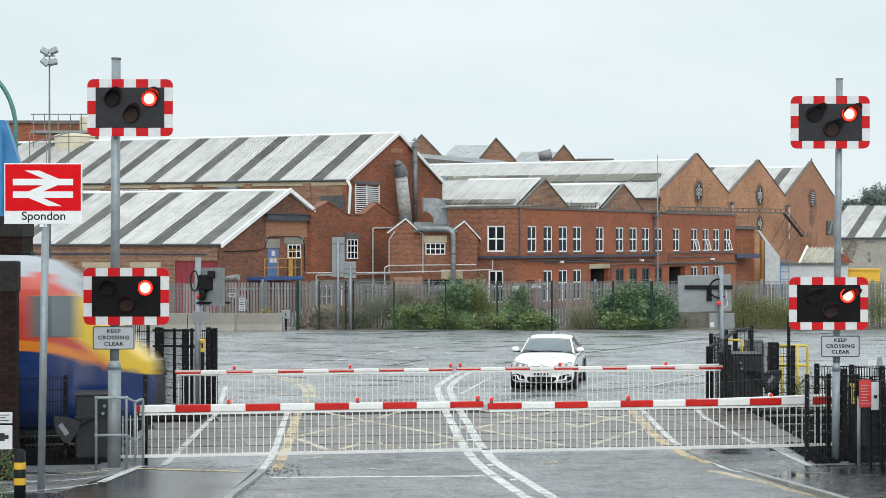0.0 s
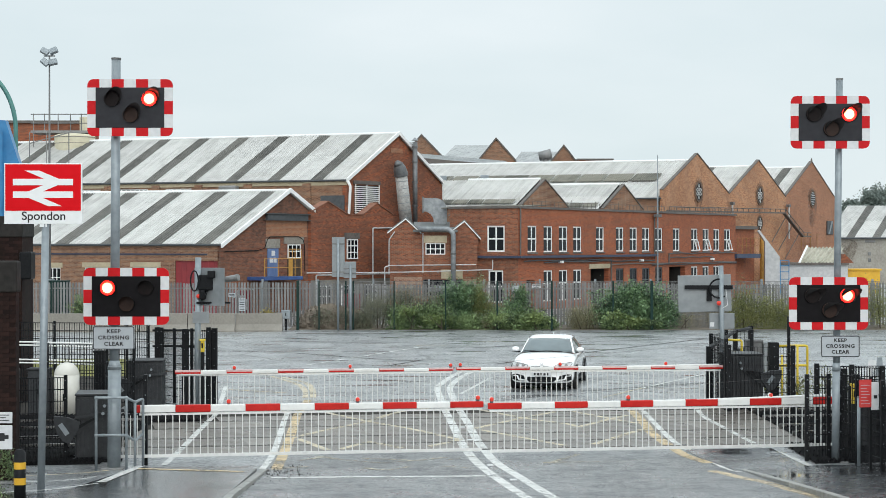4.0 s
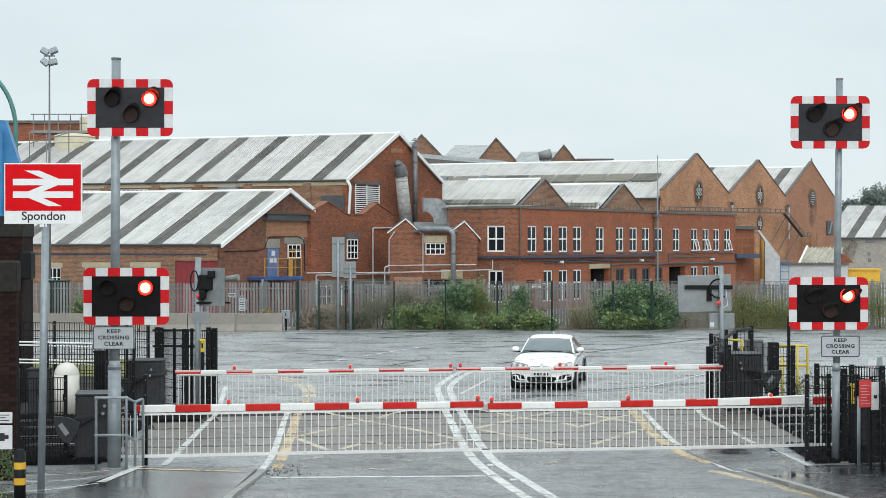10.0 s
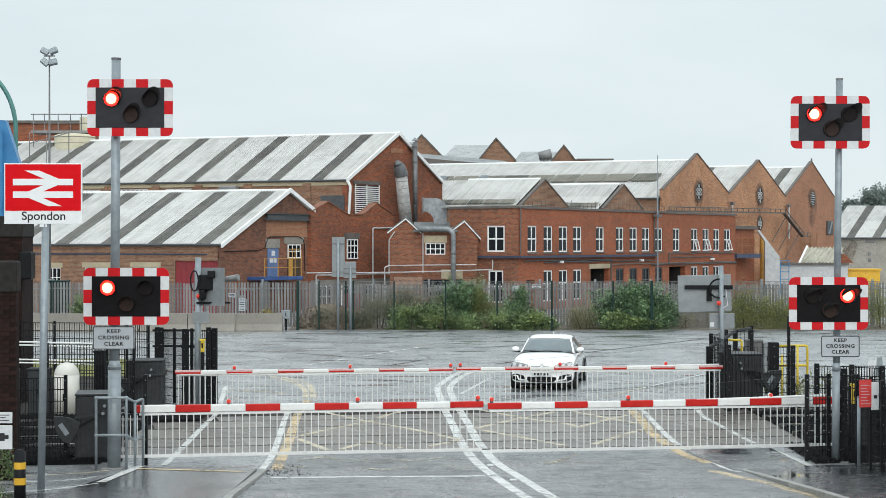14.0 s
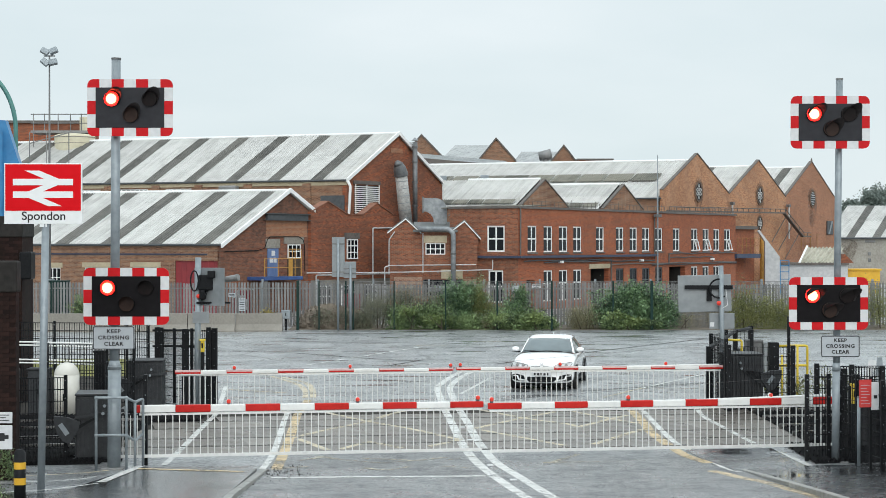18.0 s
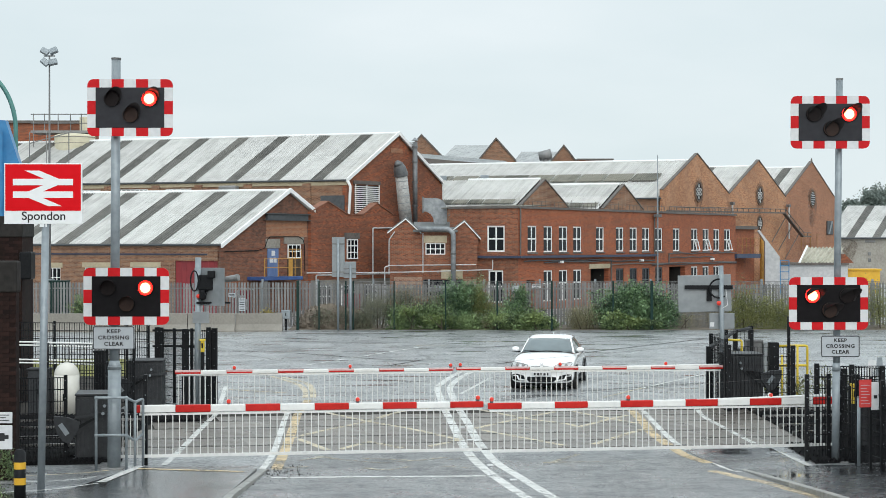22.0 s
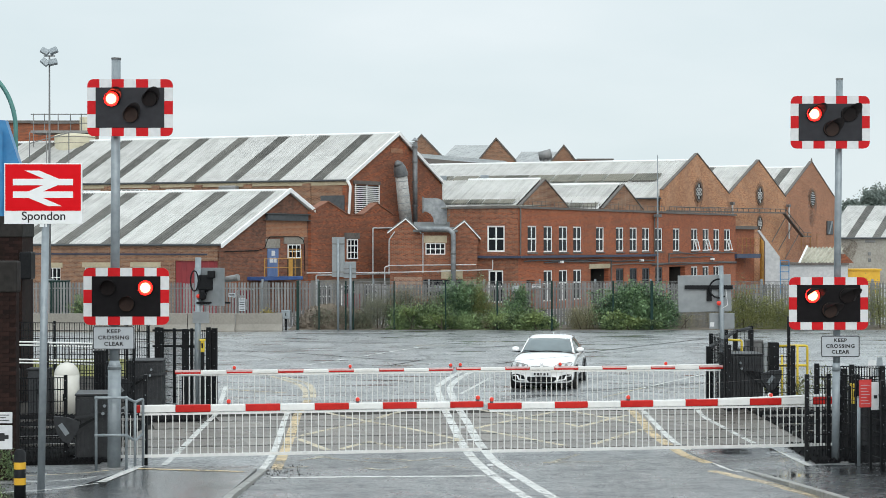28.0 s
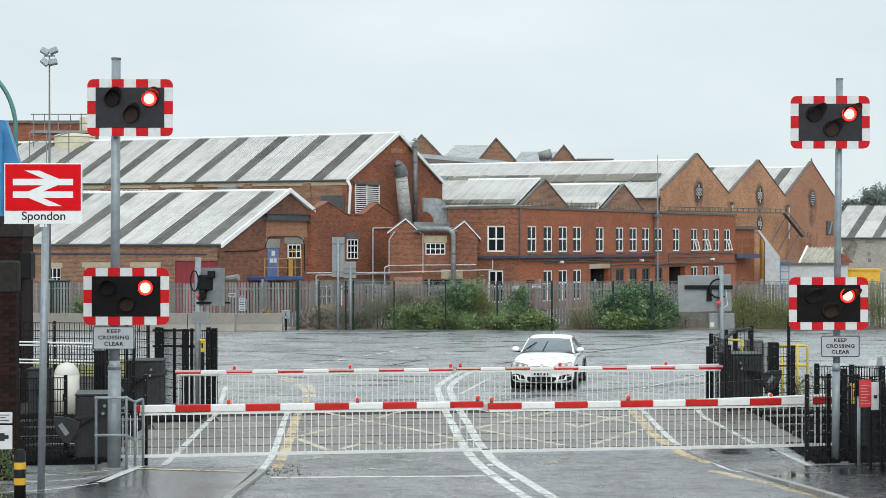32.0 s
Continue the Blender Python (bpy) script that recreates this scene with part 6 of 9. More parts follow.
# --- roofs beyond the tall shed
for k, (x, y, zp, zl, w0, w1, L) in enumerate(((-1.9, 150, 13.6, 11.6, 1.7, 1.9, 16), (4.85, 155, 13.6, 11.6, 1.6, 1.75, 8), (11.4, 160, 13.25, 11.6, 1.3, 1.25, 8))):
    far = thing("distant_gable", "distant brown brick gable with grey sheet roof", "industrial shed", at=Matrix.Translation((x, y, 0)))
    bm = bmesh.new()
    slab(bm, [(x - w0, y, 0), (x + w1, y, 0), (x + w1, y, zl), (x, y, zp), (x - w0, y, zl)], (0, 0.4, 0))
    part("gable_wall", bm, "brick_side", far, world=True)
    for sx, ww in ((-1, w0), (1, w1)):
        bm = bmesh.new()
        slab(bm, [(x, y - 0.1, zp), (x + sx * (ww + 0.1), y - 0.1, zl - 0.1), (x + sx * (ww + 0.1), y - 0.1, zl + 0.12), (x, y - 0.1, zp + 0.2)], (0, 0.6, 0))
        part("coping", bm, "coping", far, world=True)
    bm = bmesh.new()
    corrugated(bm, (x - w0 - L * 0.45, y + 0.4, zl), (x - w0, y + 0.4, zl), (w0 - 0.1, 6, zp - zl - 0.15), 0.3, 0.02)
    part("roof_sheet", bm, "sheet_grey", far, world=True)
    if k == 2:
        bm = bmesh.new()
        box(bm, x + w1, x + 4.6, y, y + 6, 10.5, 11.95)
        part("parapet", bm, "brick_red", far, world=True)
        bm = bmesh.new()
        box(bm, x + w1, x + 4.7, y - 0.1, y + 6, 11.95, 12.1)
        part("coping", bm, "coping", far, world=True)
        bm = bmesh.new()
        tube(bm, (x - 1.9, y - 3, 11.0), (x - 1.9, y - 3, 12.0), 0.3, 12)
        tube(bm, (x - 2.5, y - 3, 12.15), (x - 1.4, y - 3.2, 12.35), 0.42, 8, 0.5)
        part("roof_ventilator", bm, "galv_dark", far, world=True, smooth=True)
mid_roof = thing("middle_roof", "grey sheeted valley roof behind the gable", "roof", at=Matrix.Translation((2, 142, 0)))
bm = bmesh.new()
corrugated(bm, (-2.4, 140, 11.2), (6.4, 143, 10.6), (-1.0, 6, 0.75), 0.3, 0.02)
part("roof_sheet", bm, "sheet_grey", mid_roof, world=True)
bm = bmesh.new()
slab(bm, [(-2.4, 140, 9.0), (6.4, 143, 9.0), (6.4, 143, 10.6), (-2.4, 140, 11.2)], (0, 0.3, 0))
part("fascia", bm, "coping", mid_roof, world=True)

# --- plant on the far left roofline
plant = thing("rooftop_plant", "brick plant room with railed platform and cream tank", "plant room", at=Matrix.Translation((-29, 128, 0)))
bm = bmesh.new()
box(bm, -34, -27.6, 130, 136, 0, 13.3)
part("wall", bm, "brick_red", plant, world=True)
bm = bmesh.new()
box(bm, -34.2, -27.4, 129.8, 136, 13.3, 13.5)
part("coping", bm, "coping", plant, world=True)
bm = bmesh.new()
box(bm, -30.2, -25.6, 124.2, 127, 12.18, 12.36)
part("platform", bm, "galv_dark", plant, world=True)
for x in (-30.0, -29.2, -28.2, -27.3, -26.5, -25.8):
    bm = bmesh.new()
    tube(bm, (x, 124.3, 11.0 if x in (-30.0, -26.5) else 12.3), (x, 124.3, 13.6), 0.04, 6)
    part("rail_post", bm, "galv_dark", plant, world=True)
for z in (12.9, 13.55):
    bm = bmesh.new()
    tube(bm, (-30.2, 124.3, z), (-25.7, 124.3, z), 0.035, 6)
    part("handrail", bm, "galv_dark", plant, world=True)
bm = bmesh.new()
for (za, ra), (zb, rb) in zip(((9.0, 1.40), (10.9, 1.43), (11.85, 1.48), (11.97, 1.44), (12.06, 1.2)), ((10.9, 1.43), (11.85, 1.48), (11.97, 1.44), (12.06, 1.2), (12.13, 0.3))):
    tube(bm, (-26.94, 124.1, za), (-26.94, 124.1, zb), ra, 28, rb, caps=False)
bmesh.ops.remove_doubles(bm, verts=bm.verts[:], dist=0.001)
part("tank", bm, "cream", plant, world=True, smooth=True)
for z, r in ((11.8, 1.50), (11.35, 1.46)):
    bm = bmesh.new()
    tube(bm, (-26.94, 124.1, z), (-26.94, 124.1, z + 0.05), r, 28)
    part("tank_hoop", bm, "concrete", plant, world=True)
for x in (-29.4, -28.2, -26.6):
    bm = bmesh.new()
    tube(bm, (x, 120.6, 9.4), (x, 120.6, 12.0), 0.04, 6)
    part("rail_post", bm, "galv_dark", plant, world=True)
bm = bmesh.new()
tube(bm, (-29.4, 120.6, 11.2), (-26.6, 120.6, 11.95), 0.035, 6)
part("handrail", bm, "galv_dark", plant, world=True)
bm = bmesh.new()
tube(bm, (-26.6, 126.5, 12.2), (-26.6, 126.5, 13.5), 0.5, 16)
part("upper_tank", bm, "cream", plant, world=True)


# ---------------------------------------------------------------- crossing signals
GLOWS = []  # (moving lamp core, its resting place, start of its pattern, which side)
BW, BH, BT = 1.53, 1.02, 0.15


def corner_piece(bm, x0, x1, z0, z1, cx, cz, y0, y1, r=0.11):
    """A border square with one corner rounded, the one at (cx, cz)."""
    pts = []
    for x, z in ((x0, z0), (x1, z0), (x1, z1), (x0, z1)):
        if (x, z) == (cx, cz):
            sx, sz = (1 if x == x0 else -1), (1 if z == z0 else -1)
            c = Vector((x + sx * r, z + sz * r))
            arc = [c + Vector((-sx * r * math.sin(k * math.pi / 8), -sz * r * math.cos(k * math.pi / 8))) for k in range(5)]
            prev = pts[-1] if pts else (x0, z1)
            if (arc[0] - Vector(prev)).length > (arc[-1] - Vector(prev)).length:
                arc.reverse()
            pts += [tuple(p) for p in arc]
        else:
            pts.append((x, z))
    slab(bm, [(x, y0, z) for x, z in pts], (0, y1 - y0, 0))


def signal_head(root, x, z, start, hood_turn=0.0, scale=1.0, hood_up=0.0, face="black_panel"):
    """Black board with a red and white border, two red lamps over an amber one. x, z: its centre on the thing."""
    S = scale
    hw, hh, bt = BW / 2 * S, BH / 2 * S, BT * S
    at = Matrix.Translation((x, -0.16, z))
    bm = bmesh.new()
    box(bm, -hw + bt, hw - bt, -0.03, 0.04, -hh + bt, hh - bt, bevel=0.006)
    board = part("backboard", bm, face, root, "matt black signal backboard" if face == "fresh_black" else "sky-lightened dark grey signal backboard", at=at)
    n, cw = 7, 2 * hw / 7
    for i in range(n):
        x0, x1 = -hw + i * cw, -hw + (i + 1) * cw
        for row in (0, 1):
            z0, z1 = (hh - bt, hh) if row else (-hh, -hh + bt)
            bm = bmesh.new()
            if i in (0, n - 1):
                corner_piece(bm, x0, x1, z0, z1, x0 if i == 0 else x1, z1 if row else z0, -0.02, 0.012)
            else:
                box(bm, x0, x1, -0.02, 0.012, z0, z1)
            part("border_panel", bm, "red" if i % 2 == 0 else "white", board)
    ch = (2 * hh - 2 * bt) / 3
    for i in range(3):
        z0 = -hh + bt + i * ch
        for x0 in (-hw, hw - bt):
            bm = bmesh.new()
            box(bm, x0, x0 + bt, -0.02, 0.012, z0, z0 + ch)
            part("border_panel", bm, "red" if i == 1 else "white", board)
    for k, (lx, lz) in enumerate(((-0.325, 0.155), (0.352, 0.155), (0.01, -0.13))):
        lx, lz = lx * S, lz * S
        bm = bmesh.new()
        tube(bm, (lx, -0.03, lz), (lx, -0.075, lz), 0.136, 24)
        part("lens", bm, "amber" if k == 2 else "lens", board, smooth=False)
        # visor: an open sleeve cut back underneath
        bm = bmesh.new()
        ring0, ring1, ring2, ring3 = [], [], [], []
        steps = 20
        for j in range(steps + 1):
            a = radians(-50) + radians(280) * j / steps
            c, s = math.cos(a), math.sin(a)
            reach = 0.05 + 0.21 * max(0.0, (s + 0.2) / 1.2)
            off, up = hood_turn * reach, hood_up * reach
            ring0.append(bm.verts.new((lx + 0.143 * c, -0.031, lz + 0.143 * s)))
            ring1.append(bm.verts.new((lx + 0.143 * c + off, -0.031 - reach, lz + 0.143 * s + up)))
            ring2.append(bm.verts.new((lx + 0.137 * c, -0.031, lz + 0.137 * s)))
            ring3.append(bm.verts.new((lx + 0.137 * c + off, -0.031 - reach, lz + 0.137 * s + up)))
        for j in range(steps):
            bm.faces.new((ring0[j], ring0[j + 1], ring1[j + 1], ring1[j]))
            bm.faces.new((ring2[j + 1], ring2[j], ring3[j], ring3[j + 1])).material_index = 1
            bm.faces.new((ring1[j], ring1[j + 1], ring3[j + 1], ring3[j]))
        part("visor", bm, "visor", board, smooth=True, mats=["visor", "visor_inside"])
        if k < 2:
            bm = bmesh.new()
            tube(bm, (0, 0, 0), (0, -0.004, 0), 0.092, 24)
            for f in bm.faces:
                f.material_index = 0
            inner = set(bm.faces)
            rings = [[bm.verts.new((r * math.cos(j * math.tau / 24), -0.003 + q, r * math.sin(j * math.tau / 24))) for j in range(24)] for r, q in ((0.092, 0.0), (0.118, 0.001), (0.134, 0.002))]
            for k2 in (0, 1):
                for j in range(24):
                    f = bm.faces.new((rings[k2][j], rings[k2][(j + 1) % 24], rings[k2 + 1][(j + 1) % 24], rings[k2 + 1][j]))
                    f.material_index = k2 + 1
            g = part("lamp_core", bm, "hot", board, "glowing red lamp core", at=Matrix.Translation((lx, 0.0, lz)), mats=["hot", "warm", "rim"])
            GLOWS.append((g, Vector((lx, 0.0, lz)), start, k))
    bm = bmesh.new()
    box(bm, -0.16, 0.16, 0.041, 0.10, -0.06, 0.06)
    box(bm, -0.05, 0.05, 0.041, 0.10, -hh + 0.05, hh - 0.05)
    part("bracket", bm, "black", board)
    return board


def rounded(w, h, r, steps=5):
    """The outline of a plate with rounded corners."""
    return [(sx * (w / 2 - r) + r * math.cos(a), sz * (h / 2 - r) + r * math.sin(a)) for sx, sz, q in ((1, 1, 0), (-1, 1, 1), (-1, -1, 2), (1, -1, 3))
            for a in ((q + k / steps) * math.pi / 2 for k in range(steps + 1))]


def keep_clear_plate(root, x, z, S=1.0):
    w, h = 0.745 * S, 0.415 * S
    bm = bmesh.new()
    slab(bm, [(px, 0.012, pz) for px, pz in rounded(w, h, 0.035)], (0, -0.024, 0))
    p = part("sign_plate", bm, "sign_grey", root, "grey plate reading keep crossing clear", at=Matrix.Translation((x, -0.14, z)))
    bm = bmesh.new()
    rings = [[bm.verts.new((px, y, pz)) for px, pz in rounded(w - 2 * m, h - 2 * m, 0.034 - m * 0.6)] for m, y in ((0.0, -0.0125), (0.0, -0.017), (0.016, -0.017), (0.016, -0.0125))]
    for u, v in zip(rings, rings[1:] + rings[:1]):
        for k in range(len(u)):
            bm.faces.new((u[k], u[(k + 1) % len(u)], v[(k + 1) % len(u)], v[k]))
    part("border", bm, "ink", p)
    for i, text in enumerate(("KEEP", "CROSSING", "CLEAR")):
        lettering("lettering", text, 0.094 * S, "ink", p, Matrix.Translation((0, -0.015, (0.116 - 0.113 * i) * S)) @ FACING @ Matrix.Diagonal((1.12, 1, 1, 1)), bold=0.034, spacing=1.14)
    return p


def signal_pole(label, x, y, top, heads, plate, tilt, collar=1.85, thin=1.0, S=1.0, base=0.118):
    root = thing("crossing_signal", label, "traffic signal", at=Matrix.Translation((x, y, 0)), group="wig-wag signals")
    bm = bmesh.new()
    lean = Vector((tilt * top, 0, top))
    tube(bm, (0, 0, 0), lean * (collar / top), base, 20)
    part("pole_base", bm, "galv", root, smooth=True)
    bm = bmesh.new()
    tube(bm, lean * (collar / top), lean, 0.082 * thin, 18)
    part("pole", bm, "galv", root, smooth=True)
    bm = bmesh.new()
    c = lean * (collar / top)
    tube(bm, c - Vector((0, 0, 0.05)), c + Vector((0, 0, 0.10)), base * 1.1, 20, 0.085 * thin)
    part("collar", bm, "galv", root, smooth=True)
    bm = bmesh.new()
    tube(bm, lean, lean + Vector((0, 0, 0.03)), 0.088 * thin, 18)
    part("cap", bm, "galv_dark", root)
    bm = bmesh.new()
    box(bm, -0.2, 0.2, -0.2, 0.2, 0.0, 0.03, bevel=0.006)
    part("base_plate", bm, "galv_dark", root)
    for hx, hz, st, ht, hu in heads:
        # high boards take the sky-lightened tone, low boards the shaded one
        signal_head(root, hx, hz, st, ht, S, hu, "black_panel" if hz > 5 else "fresh_black")
    keep_clear_plate(root, *plate, S)
    return root


signal_pole("galvanised pole with two red flashing crossing signals", -5.93, 30.55, 7.37,
            [(0.325, 6.49, (0.217, 0.40), 0.48, 0.22), (0.255, 3.11, (0.2995, 0.44), 0.14, 0.0)], (0.025, 2.365), 0.006)
signal_pole("galvanised pole with two flashing signals by the black fence", 7.29, 31.5, 7.096,
            [(-0.138, 6.297, (0.217, 0.40), 0.50, 0.18), (-0.167, 2.95, (0.098, 0.44), 0.62, 0.0)], (0.057, 2.156), 0.010, collar=1.74, thin=0.78, S=0.952, base=0.071)


# ---------------------------------------------------------------- barriers
def boom(label, p0, p1, z, first_red, bottom, bars, seed_shift, lamps, segs, thick=0.125, trim=0.0, faded=False, stiff=None):
    """A lowered boom with its hanging skirt. p0 and p1: its ends on the ground plan, pivot first."""
    a, b = Vector((*p0, 0)), Vector((*p1, 0))
    L = (b - a).length
    m = Matrix.Translation(a) @ Matrix.Rotation(math.atan2(b.y - a.y, b.x - a.x), 4, "Z")
    root = thing("barrier_boom", label, "barrier", at=m, group="crossing barriers")
    s = L / segs
    face = 1 if b.x > a.x else -1
    for i in range(segs):
        bm = bmesh.new()
        t0 = thick * (1.12 - 0.22 * i / segs)
        box(bm, (i if i else trim) * s, (i + 1) * s, -0.045, 0.045, z - thick / 2, z - thick / 2 + t0, bevel=0.014)
        red_one = (i % 2 == 0) == first_red
        sec = part("boom_section", bm, "boom_red" if red_one else "boom_white", root)
        # pale cap strip paints in the lit top face along with the fading
        if red_one and faded:
            bm = bmesh.new()
            box(bm, (i if i else trim) * s + 0.01, (i + 1) * s - 0.01, -0.048, 0.048, z - thick / 2 + t0 * 0.52, z - thick / 2 + t0 + 0.003)
            part("bleached_top", bm, "faded_lit_red", sec, "pale top of the red band, faded and painted as lit")
    if stiff:
        reach, lift = stiff
        bm = bmesh.new()
        tube(bm, (0.1, -face * 0.02, z + lift), (reach * L, -face * 0.02, z + lift * 0.55), 0.030, 8, 0.016)
        part("stiffener_tube", bm, "boom_white", root, "white stiffening tube along the boom", smooth=True)
    bm = bmesh.new()
    box(bm, 0.05 + trim * s, L - 0.03, -0.02, 0.02, z - thick / 2 - 0.05, z - thick / 2 - 0.012)
    part("skirt_top_rail", bm, "boom_white", root)
    bm = bmesh.new()
    box(bm, 0.05, L - 0.03, -0.02, 0.02, bottom, bottom + 0.055)
    part("skirt_bottom_rail", bm, "skirt_grey", root)
    bm = bmesh.new()
    box(bm, -0.0085, 0.0085, -0.0085, 0.0085, bottom + 0.055, z - thick / 2 - 0.05)
    proto = part("skirt_bar", bm, "skirt_grey", root, at=Matrix.Translation((0.08, 0, 0)))
    for i in range(1, bars):
        sw = 0.004 * math.sin(i * 2.3 + seed_shift)
        again(proto, Matrix.Translation((0.08 + (L - 0.14) * i / (bars - 1), 0, 0)) @ pose(0, 0, 0, 0, 0, 0) @ Matrix.Translation((sw, 0, 0)), root)
    for t in lamps:
        zl = z + thick / 2 + 0.056
        bm = bmesh.new()
        box(bm, t * L - 0.03, t * L + 0.03, -0.03, 0.03, z + thick / 2 - 0.01, z + thick / 2 + 0.03, bevel=0.006)
        lp = part("lamp_stem", bm, "steel_dark", root)
        bm = bmesh.new()
        ball(bm, (t * L, -face * 0.012, zl), 0.040, 1, 0.75, 1.1)
        part("marker_lamp", bm, "marker", lp, "lit red marker lamp on the boom", smooth=True)
        bm = bmesh.new()
        tube(bm, (t * L, face * 0.004, zl), (t * L, face * 0.06, zl + 0.006), 0.046, 14, 0.042)
        part("lamp_rim", bm, "boom_white", lp)
    return root


boom("white boom banded red with hanging bar skirt, lowered", (-6.16, 30.85), (0.76, 32.0), 1.03, True, 0.145, 55, 0.3, [0.32, 0.66, 0.985], 11, trim=0.9)
boom("lowered red and white boom, mossy tip lamp", (7.76, 32.82), (0.84, 31.72), 1.02, True, 0.145, 55, 1.3, [0.99, 0.614, 0.211], 11, stiff=(0.42, 0.105))
boom("far red and white boom lowered before the yard", (-6.32, 39.95), (0.25, 41.05), 1.02, True, 0.17, 52, 0.8, [0.209, 0.623, 0.99], 11, thick=0.08, faded=True, stiff=(0.42, -0.055))
boom("far lowered boom in front of the waiting car", (6.85, 41.5), (0.32, 41.05), 1.03, True, 0.17, 52, 2.1, [0.985, 0.613, 0.216], 11, thick=0.08, faded=True, stiff=(0.42, 0.062))
# stay wires of the right-hand booms
for p, q in (((0.95, 31.7, 1.12), (7.2, 32.75, 1.52)), ((0.5, 41.0, 1.12), (7.0, 41.6, 1.62))):
    bm = bmesh.new()
    tube(bm, p, q, 0.003, 5)
    solo("stay_wire", bm, "galv_dark", "thin steel stay wire above the boom", "wire", group="stay wires")


def machine(label, x, y, turn=0.0, wide=0.75, deep=0.9, high=1.25, arm=1, bulk=1.0):
    """Barrier machine cabinet with its counterweight arms."""
    root = thing("barrier_machine", label, "barrier machine", at=pose(x, y, 0, 0, 0, turn), group="barrier machines")
    bm = bmesh.new()
    box(bm, -wide / 2, wide / 2, -deep / 2, deep / 2, 0.06, high, bevel=0.03)
    body = part("cabinet", bm, "cabinet", root)
    bm = bmesh.new()
    box(bm, -wide / 2 - 0.008, wide / 2 + 0.008, -deep / 2 - 0.03, deep / 2 + 0.008, high + 0.001, high + 0.04, bevel=0.015)
    part("lid", bm, "cabinet", root)
    for k in range(9):
        xx = -wide / 2 + 0.06 + k * (wide - 0.12) / 8
        bm = bmesh.new()
        box(bm, xx - 0.020, xx + 0.020, -deep / 2 - 0.022, -deep / 2 + 0.002, 0.12, high - 0.06)
        part("rib", bm, "cabinet", body)
    bm = bmesh.new()
    box(bm, -wide / 2 - 0.06, wide / 2 + 0.06, -deep / 2 - 0.06, deep / 2 + 0.06, 0.0, 0.06)
    part("plinth", bm, "black", root)
    y0 = -deep / 2 - 0.07
    bm = bmesh.new()
    slab(bm, [(arm * -0.16, y0, high - 0.24), (arm * -0.12, y0, high - 0.32), (arm * 0.50, y0, high - 0.82), (arm * 0.56, y0, high - 0.74)], (0, 0.04, 0))
    w = part("counterweight_arm", bm, "cabinet", root)
    bm = bmesh.new()
    slab(bm, [(arm * -0.50, y0, high - 0.24), (arm * -0.50, y0, high - 0.30), (arm * 0.40, y0, high - 0.42), (arm * 0.40, y0, high - 0.36)], (0, 0.03, 0))
    part("upper_strut", bm, "cabinet", w)
    bm = bmesh.new()
    slab(bm, [(arm * 0.0, y0 - 0.005, high - 0.36), (arm * 0.03, y0 - 0.005, high - 0.42), (arm * 0.36, y0 - 0.005, high - 0.62), (arm * 0.38, y0 - 0.005, high - 0.56)], (0, -0.03, 0))
    part("lower_strut", bm, "black", w)
    bm = bmesh.new()
    slab(bm, [(arm * bulk * x, y0 - 0.04, high + z) for x, z in ((0.30, -0.46), (0.34, -0.62), (0.50, -0.88), (0.62, -0.82), (0.72, -0.68), (0.78, -0.50), (0.78, -0.36), (0.55, -0.38))], (0, 0.12, 0))
    part("counterweight", bm, "cabinet", w)
    bm = bmesh.new()
    box(bm, -0.12, 0.12, -0.006, 0.0, -0.045, 0.045, pose(arm * 0.60, y0 - 0.042, high - 0.60, 0, -arm * 55, 0))
    part("data_plate", bm, "galv", w)
    for bx, bz in ((-0.14, high - 0.18), (-0.11, high - 0.32)):
        bm = bmesh.new()
        tube(bm, (arm * bx, y0 - 0.03, bz), (arm * bx, y0, bz), 0.03, 10)
        part("bolt", bm, "galv", w)
    return root


machine("dark grey barrier machine cabinet with counterweight", -6.50, 32.0, 8, 0.80, 0.9, 1.22, arm=-1)
machine("dark grey barrier machine beyond the tracks", -7.18, 41.1, 6, 0.84, 0.9, 1.22, arm=-1)
machine("dark grey barrier machine by the yard gate", 7.36, 41.9, 4, 0.90, 0.9, 1.33, arm=1, bulk=1.12)
machine("dark barrier machine hidden in the black fence", 8.6, 33.8, 4, 0.8, 0.9, 1.2, arm=1)


# ---------------------------------------------------------------- fences
def post(root, x, y, z, w=0.06, mat="black", bolts=0):
    bm = bmesh.new()
    box(bm, x - w / 2, x + w / 2, y - w / 2, y + w / 2, 0, z, bevel=0.006)
    p = part("post", bm, mat, root)
    if bolts:
        for k in range(bolts):
            bm = bmesh.new()
            zz = 0.2 + (z - 0.3) * k / max(1, bolts - 1)
            tube(bm, (x, y - w / 2 - 0.012, zz), (x, y - w / 2, zz), 0.010, 6)
            part("bolt", bm, "galv", p)
    return p


